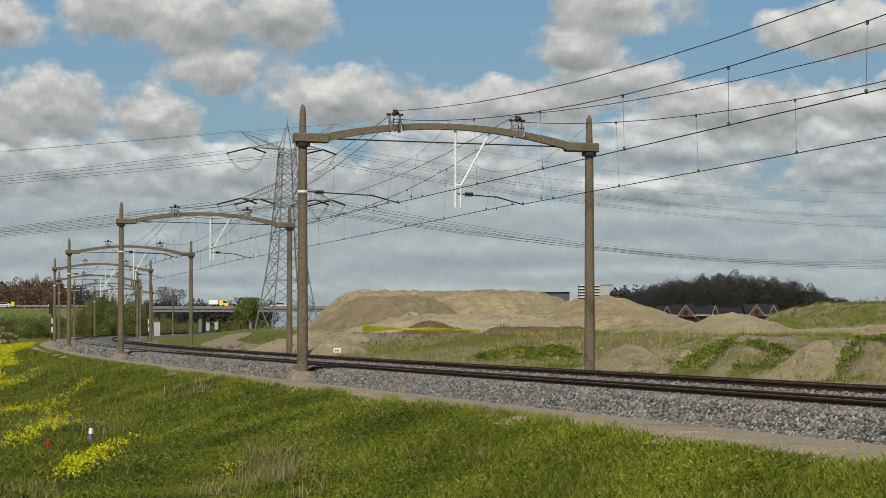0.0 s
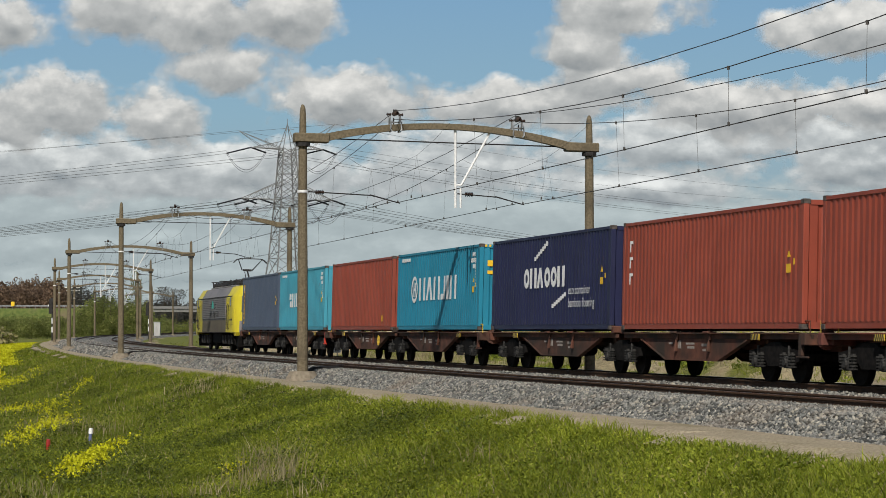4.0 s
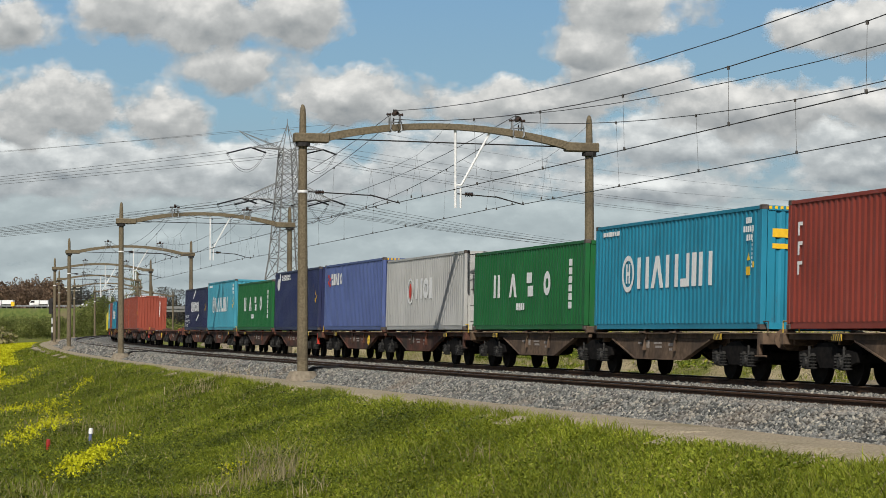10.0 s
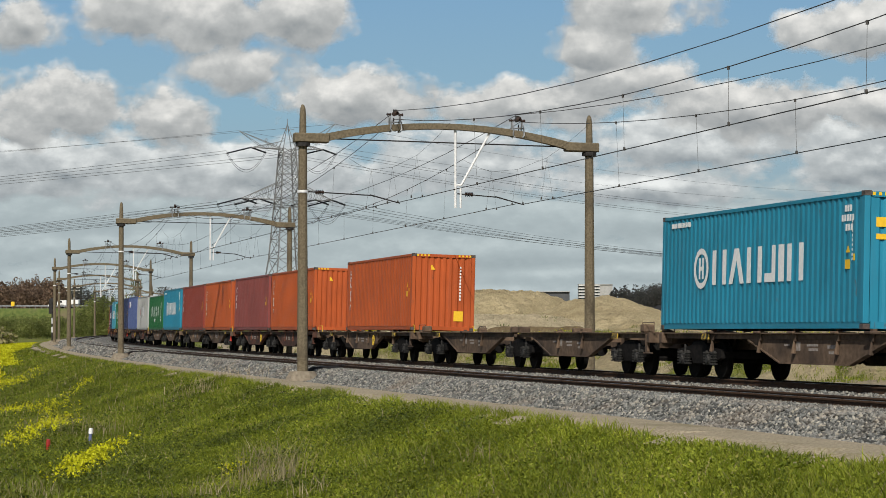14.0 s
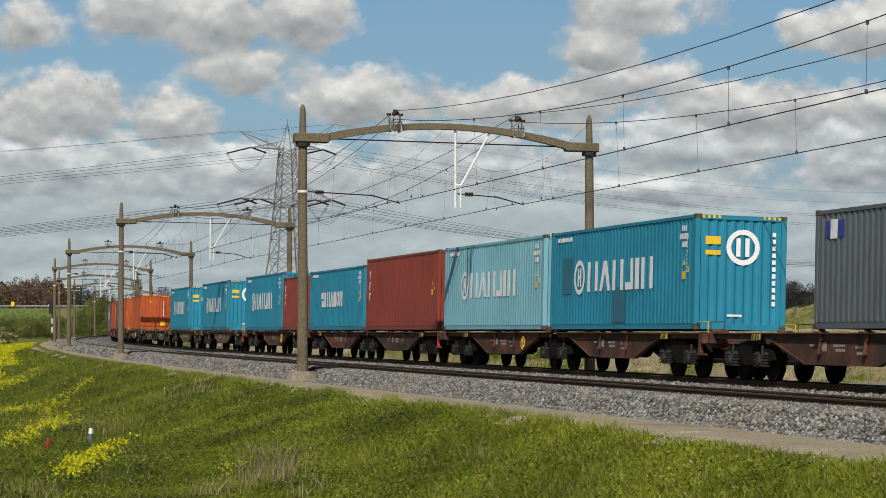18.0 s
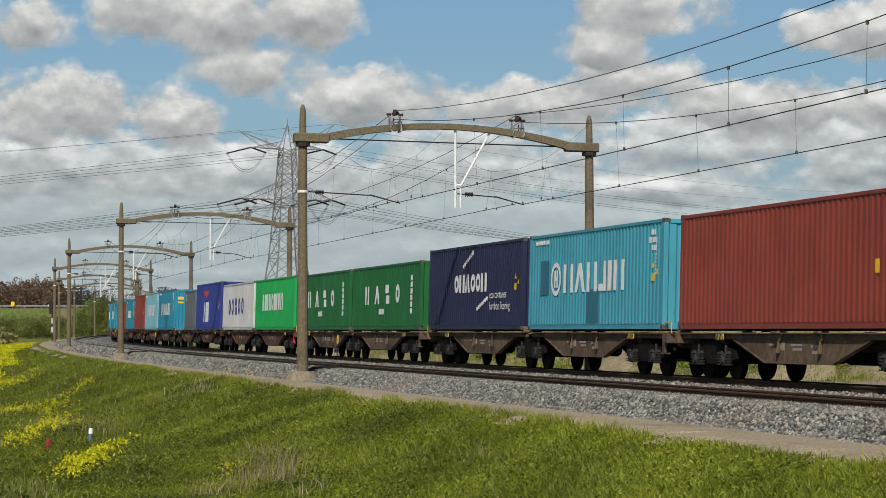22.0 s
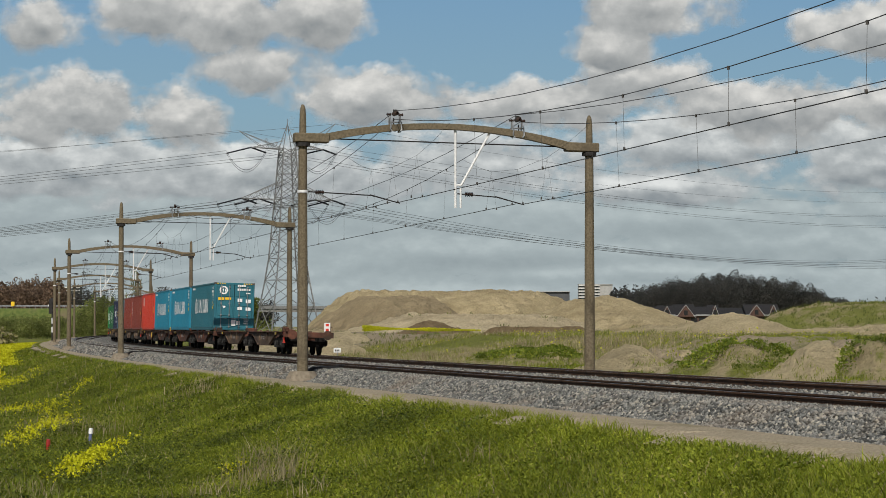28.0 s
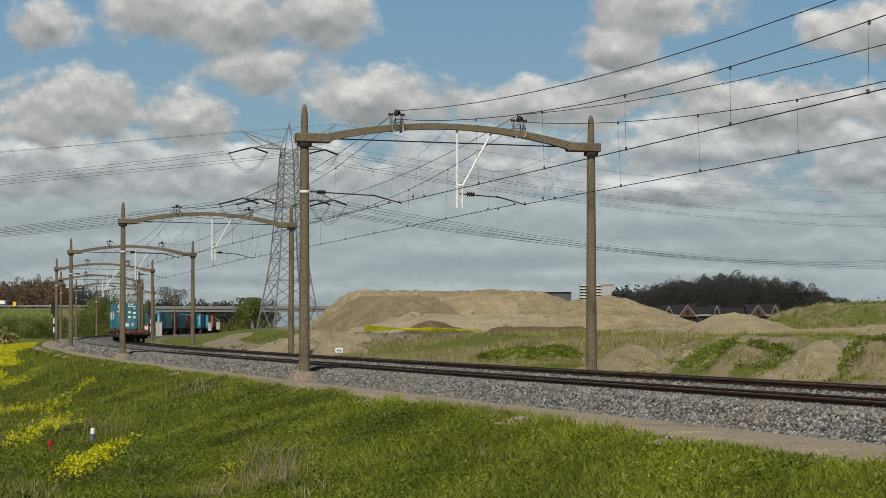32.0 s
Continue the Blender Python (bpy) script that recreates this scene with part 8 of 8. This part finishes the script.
def flats(label, px0, px1, top, d, storeys, gable, base=0.0):
    x0, x1 = seen(px0, 0, d).x, seen(px1, 0, d).x
    z1 = EYE_Z + (576 - top) / 4070.08 * d
    sh = 3.1
    b = thing("apartment_building", label, "apartment building", "flats")
    bm = BM()
    box(bm, x0, x1, d, d + 14, base - 1, z1)
    w = part("wall", bm, DARK_WALL, b)
    for i in range(storeys):
        z = z1 - 1.2 - i * sh
        bm = BM()
        box(bm, x0 - 0.2, x0 + (x1 - x0) * (1 - gable), d - 1.4, d - 0.02, z, z + 1.25)
        part("balcony", bm, PALE_WALL, b, "white balcony front")
        n = max(3, int((x1 - x0) * (1 - gable) / 4))
        for k in range(n):
            bm = BM()
            xa = x0 + (x1 - x0) * (1 - gable) * (k + 0.2) / n
            box(bm, xa, xa + 1.6, d - 0.05, d - 0.01, z - 1.6, z - 0.1)
            part("window", bm, GLASS, b)
    if gable:
        bm = BM()
        box(bm, x0 + (x1 - x0) * (1 - gable), x1, d - 0.4, d - 0.03, base - 1, z1)
        part("gable_wall", bm, GREY_WALL, b)
    bm = BM()
    box(bm, x0 - 0.3, x1 + 0.3, d - 1.5, d + 14, z1, z1 + 0.4)
    part("roof", bm, GREY_WALL, b)


flats("white block of flats with long balconies", 1024, 1084, 504, 2400, 6, 0.38)
flats("far block of flats with white balcony bands", 108, 142, 508, 2400, 7, 0.0)
b = thing("warehouse", "low dark flat-roofed warehouse behind the sand", "warehouse")
bm = BM()
box(bm, seen(935, 0, 480).x, seen(1008, 0, 480).x, 480, 500, -1, EYE_Z + (576 - 517) / 4070.08 * 480)
part("wall", bm, DARK_WALL, b)
bm = BM()
box(bm, seen(934, 0, 480).x, seen(1009, 0, 480).x, 479.6, 500.4, EYE_Z + (576 - 517) / 4070.08 * 480, EYE_Z + (576 - 516) / 4070.08 * 480)
part("roof_edge", bm, GREY_WALL, b)

TILES = surface("dark_roof_tiles", (0.014, 0.014, 0.015), (0.024, 0.023, 0.024), 0.8, 0, 3, 0.3, relief=0)
BRICK = surface("red_brick_wall", (0.06, 0.035, 0.028), (0.1, 0.055, 0.042), 0.9, 0, 3, 0.3, relief=0)
HD = 430.0


def house(px, width, ridge, eaves, gable):
    """A terraced house: long roof, and a white-edged gable towards the line where it has one."""
    x = seen(px, 0, HD).x
    w = width * HD / 4070.08
    zr, ze = EYE_Z + (576 - ridge) / 4070.08 * HD, EYE_Z + (576 - eaves) / 4070.08 * HD
    h = thing("house", "terraced brick house with a white-edged gable" if gable else "terraced brick house with a dark tiled roof", "house", "terrace", pose(x, HD, 0))
    bm = BM()
    box(bm, -w / 2, w / 2, 0, 9, -1.5, ze)
    part("wall", bm, BRICK, h)
    bm = BM()
    vs = [bm.verts.new(v) for v in ((-w / 2, -0.3, ze), (w / 2, -0.3, ze), (w / 2, 4.5, zr + 0.25), (-w / 2, 4.5, zr + 0.25), (w / 2, 9.3, ze), (-w / 2, 9.3, ze))]
    bm.faces.new((vs[0], vs[1], vs[2], vs[3]))
    bm.faces.new((vs[3], vs[2], vs[4], vs[5]))
    bm.faces.new((vs[0], vs[3], vs[5]))
    bm.faces.new((vs[1], vs[4], vs[2]))
    part("roof", bm, TILES, h)
    bm = BM()
    box(bm, -w / 2, w / 2, -0.45, -0.3, ze - 0.1, ze + 0.12)
    part("gutter", bm, GREY_WALL, h, "grey gutter board")
    for k in (-0.3, 0.25):
        bm = BM()
        box(bm, k * w, k * w + 1.2, -0.04, 0.0, ze - 1.6, ze - 0.4)
        win = part("window", bm, GLASS, h)
    if gable:
        g = gable * HD / 4070.08
        bm = BM()
        prism(bm, [(-g, ze - 0.2), (g, ze - 0.2), (0, zr)], -0.6, 3.0)
        gb = part("gable", bm, BRICK, h)
        bm = BM()
        for d in (-1, 1):
            tube(bm, (d * (g + 0.25), -0.7, ze - 0.35), (0, -0.7, zr + 0.12), 0.045, 0.045, 6)
        part("barge_board", bm, GREY_WALL, gb, "white barge board")
        bm = BM()
        box(bm, -0.35, 0.35, -0.65, -0.6, ze + 0.1, ze + 1.0)
        part("gable_window", bm, GLASS, gb)


for px, w, r, e, g in ((1150, 40, 545, 558, 0), (1180, 30, 543, 558, 7), (1213, 38, 541, 559, 15), (1246, 30, 545, 558, 0), (1265, 20, 542, 558, 5), (1295, 44, 547, 558, 0), (1338, 36, 541, 558, 14), (1368, 26, 541, 558, 7)):
    house(px, w, r, e, g)

# ---- line-side things ----
sig_white = WHITE_TUBE


def signal(s, out, flip):
    t = thing("railway_signal", "colour-light signal with a round black head on a banded post", "signal", "signals", on_track(s, out, 0, 0))
    bm = BM()
    tube(bm, (0, 0, -0.6), (0, 0, 4.6), 0.09, 0.09, 8)
    post = part("post", bm, DARK, t)
    bm = BM()
    for z in (0.7, 1.9):
        tube(bm, (0, 0, z), (0, 0, z + 0.75), 0.1, 0.1, 8)
    part("white_band", bm, sig_white, post)
    bm = BM()
    prism(bm, [(-0.08, 3.2), (-0.08, 4.9), (0.08, 4.9), (0.08, 3.2)], -0.45, 0.45)
    tube(bm, (-0.1, 0, 4.9), (0.1, 0, 4.9), 0.45, 0.45, 14)
    part("head", bm, DARK, t, "black signal head")
    bm = BM()
    for z in (3.6, 4.2, 4.8):
        tube(bm, (-0.3, 0, z), (-0.1, 0, z), 0.14, 0.14, 10)
    part("lamp_hood", bm, DARK, t)


signal(246, 8.9, 1)
signal(300, -3.2, 1)


def cabinet(px, py_, d, w, h):
    p = seen(px, py_, d)
    c = thing("relay_cabinet", "light grey line-side relay cabinet", "cabinet", "cabinets", pose(p.x, d, p.z))
    bm = BM()
    box(bm, -w / 2, w / 2, 0, 0.5, -0.3, h, 0.02)
    part("body", bm, STONE, c)
    bm = BM()
    box(bm, -w / 2 - 0.05, w / 2 + 0.05, -0.05, 0.55, h, h + 0.08, 0.01)
    part("lid", bm, STONE, c)
    bm = BM()
    box(bm, -0.01, 0.01, -0.012, 0.0, 0, h - 0.1)
    part("door_gap", bm, MARK_BLACK, c)


cabinet(278, 590, 250, 0.68, 1.15)
cabinet(368, 582, 330, 0.5, 0.8)
cabinet(383, 580, 340, 0.5, 0.7)
for px, py_, d in ((597, 625, 118),):
    p = seen(px, py_, d)
    t = thing("kilometre_board", "small white number board beside the track", "sign", "", pose(p.x, d, p.z, 0, 0, -8))
    bm = BM()
    tube(bm, (0, 0.02, -0.5), (0, 0.02, 0.3), 0.03, 0.03, 6)
    part("post", bm, GALV, t)
    bm = BM()
    box(bm, -0.19, 0.19, -0.02, 0.01, 0.02, 0.26, 0.01)
    bd = part("board", bm, MARK_WHITE, t)
    bm = BM()
    for x in (-0.12, -0.03, 0.06):
        box(bm, x, x + 0.06, -0.024, -0.02, 0.08, 0.18)
    part("marks", bm, MARK_BLACK, bd)


def marker(x, y, h, body, cap, label):
    z = height_at(x, y)
    t = thing("marker_post", label, "marker post", "marker posts", pose(x, y, z, 4, 3, 20))
    bm = BM()
    tube(bm, (0, 0, -0.2), (0, 0, h), 0.045, 0.045, 10)
    part("post", bm, body, t)
    bm = BM()
    tube(bm, (0, 0, h), (0, 0, h + 0.14), 0.06, 0.05, 10)
    part("cap", bm, cap, t)


marker(-9.2, 60.0, 0.36, paint("grey_blue_post", (0.1, 0.12, 0.22)), MARK_WHITE, "grey-blue marker post with a white cap in the grass")
DULL_RED = paint("dull_red_post", (0.24, 0.016, 0.012))
marker(-9.9, 57.7, 0.24, DULL_RED, DULL_RED, "short red marker post in the grass")
# a dark diagonal bar added on the ballast slope beside each portal
for s in (10.5, 68.6):
    d = thing("cable_duct", "dark cable duct down the ballast slope", "cable duct", "ducts")
    bm = BM()
    chain(bm, [along(s + 0.4, 5.6, -0.04), along(s - 0.4, 6.6, -0.05), along(s - 1.2, 7.5, -0.34)], 0.07, 6)
    part("duct", bm, DARK, d)

# ---- sleepers and loose stones ----
def sleeper_shape(bm):
    box(bm, -0.13, 0.13, -1.26, 1.26, -0.36, -0.155, 0.02)


def fastening(bm):
    for o in (-0.7535, 0.7535):
        for k in (-0.11, 0.11):
            box(bm, -0.06, 0.06, o + k - 0.035, o + k + 0.035, -0.17, -0.12)


me_s, me_f = kept("sleeper", sleeper_shape, SLEEPER), kept("fastening", fastening, DARK)
tracks = [o for o in scene.objects if o.name.startswith("railway_track")]
for t, centre in zip(tracks, (0.0, TRACK_GAP)):
    for i in range(200):
        s = -48 + i * 0.6
        q = part("sleeper", me_s, None, t)
        q.matrix_basis = on_track(s, centre, 0.0)
        q = part("fastening", me_f, None, t)
        q.matrix_basis = on_track(s, centre, 0.0)


def stones(name, label, areas):
    """Loose broken stones: small skewed octahedra on the ballast."""
    bo = np.array([b for b in BED[::-1]])
    cs = []
    for n, s0, s1, o0, o1, size in areas:
        s, o = rng.uniform(s0, s1, n), rng.uniform(o0, o1, n)
        p = np.interp(s, _s, _psi)
        z = np.interp(s, _s, _z) + np.interp(o, bo[:, 0], bo[:, 1]) + 0.012
        c = np.stack([np.interp(s, _s, _x) - np.cos(p) * o, np.interp(s, _s, _y) - np.sin(p) * o, z], 1)
        cs.append((c, np.full(n, size)))
    c = np.concatenate([a for a, b in cs])
    size = np.concatenate([b for a, b in cs]) * rng.uniform(0.6, 1.5, len(c))
    n = len(c)
    d = np.array([[1, 0, 0], [-1, 0, 0], [0, 1, 0], [0, -1, 0], [0, 0, 1], [0, 0, -1]], float)
    v = d[None] * rng.uniform(0.55, 1.25, (n, 6, 1)) + rng.normal(0, 0.2, (n, 6, 3))
    a = rng.uniform(0, 2 * np.pi, n)
    ca, sa = np.cos(a), np.sin(a)
    v = np.stack([v[..., 0] * ca[:, None] - v[..., 1] * sa[:, None], v[..., 0] * sa[:, None] + v[..., 1] * ca[:, None], v[..., 2] * 0.8], -1)
    co = c[:, None] + v * size[:, None, None]
    f = np.array([[0, 2, 4], [2, 1, 4], [1, 3, 4], [3, 0, 4], [2, 0, 5], [1, 2, 5], [3, 1, 5], [0, 3, 5]])
    tri = (np.arange(n)[:, None, None] * 6 + f[None]).reshape(-1, 3)
    m, nt, bs = shader("broken_stone")
    g = nt.nodes.new("ShaderNodeNewGeometry")
    col = ramp(nt, g.outputs["Random Per Island"], [(0.0, (0.04, 0.041, 0.039)), (0.45, (0.13, 0.132, 0.125)), (0.8, (0.23, 0.229, 0.21)), (0.92, (0.3, 0.275, 0.225)), (1.0, (0.38, 0.36, 0.31))])
    big = noise_tex(nt, coords(nt, "Object"), 0.5, 4)
    col = mixed(nt, ramp(nt, big, [(0.5, (0, 0, 0)), (0.72, (0.5, 0.5, 0.5))]), col, (0.2, 0.155, 0.115))
    nt.links.new(col, bs.inputs["Base Color"])
    bs.inputs["Roughness"].default_value = 0.95
    bs.inputs["Specular IOR Level"].default_value = 0.15
    ob = new(name, raw_mesh(name, co.reshape(-1, 3), tri, m))
    return tagged(ob, label, "ballast stones", kind="stuff")


stones("ballast_stones", "loose grey broken stones of the ballast", [
    (62000, -52, 12, 5.1, 7.75, 0.042), (16000, -52, 12, 3.6, 5.1, 0.04), (14000, -52, 12, -1.6, 3.6, 0.04), (16000, 12, 70, 5.1, 7.7, 0.055), (8000, 12, 70, -1.6, 5.1, 0.05), (9000, 70, 200, 3.0, 7.7, 0.09),
    (15000, -52, 20, 7.4, 8.0, 0.038), (6000, -52, 30, 7.8, 8.5, 0.034), (2600, -52, 30, 8.0, 9.2, 0.024)])


# ---- what moves ----
SPEED = 26.947


def motions():
    for ob, place, up in moving:
        rows = []
        for i in range(33):
            rows.append((float(i), on_track(place + SPEED * i, 0.0, up)))
        walk(ob, rows)
    for ob, heads, lane, rows in traffic:
        walk(ob, [(float(t), pose((px - 784) / 4070.08 * ROAD_Y, ROAD_Y + lane, ROAD_Z + 0.02, 0, 0, heads)) for t, px in rows])
    for ob, y, drift in cloud_banks:
        k = y / 4070.08
        walk(ob, [(0.0, pose(0, y, 0)), (16.0, pose(drift * k / 2, y, 0)), (32.0, pose(drift * k, y, 0))])


motions()
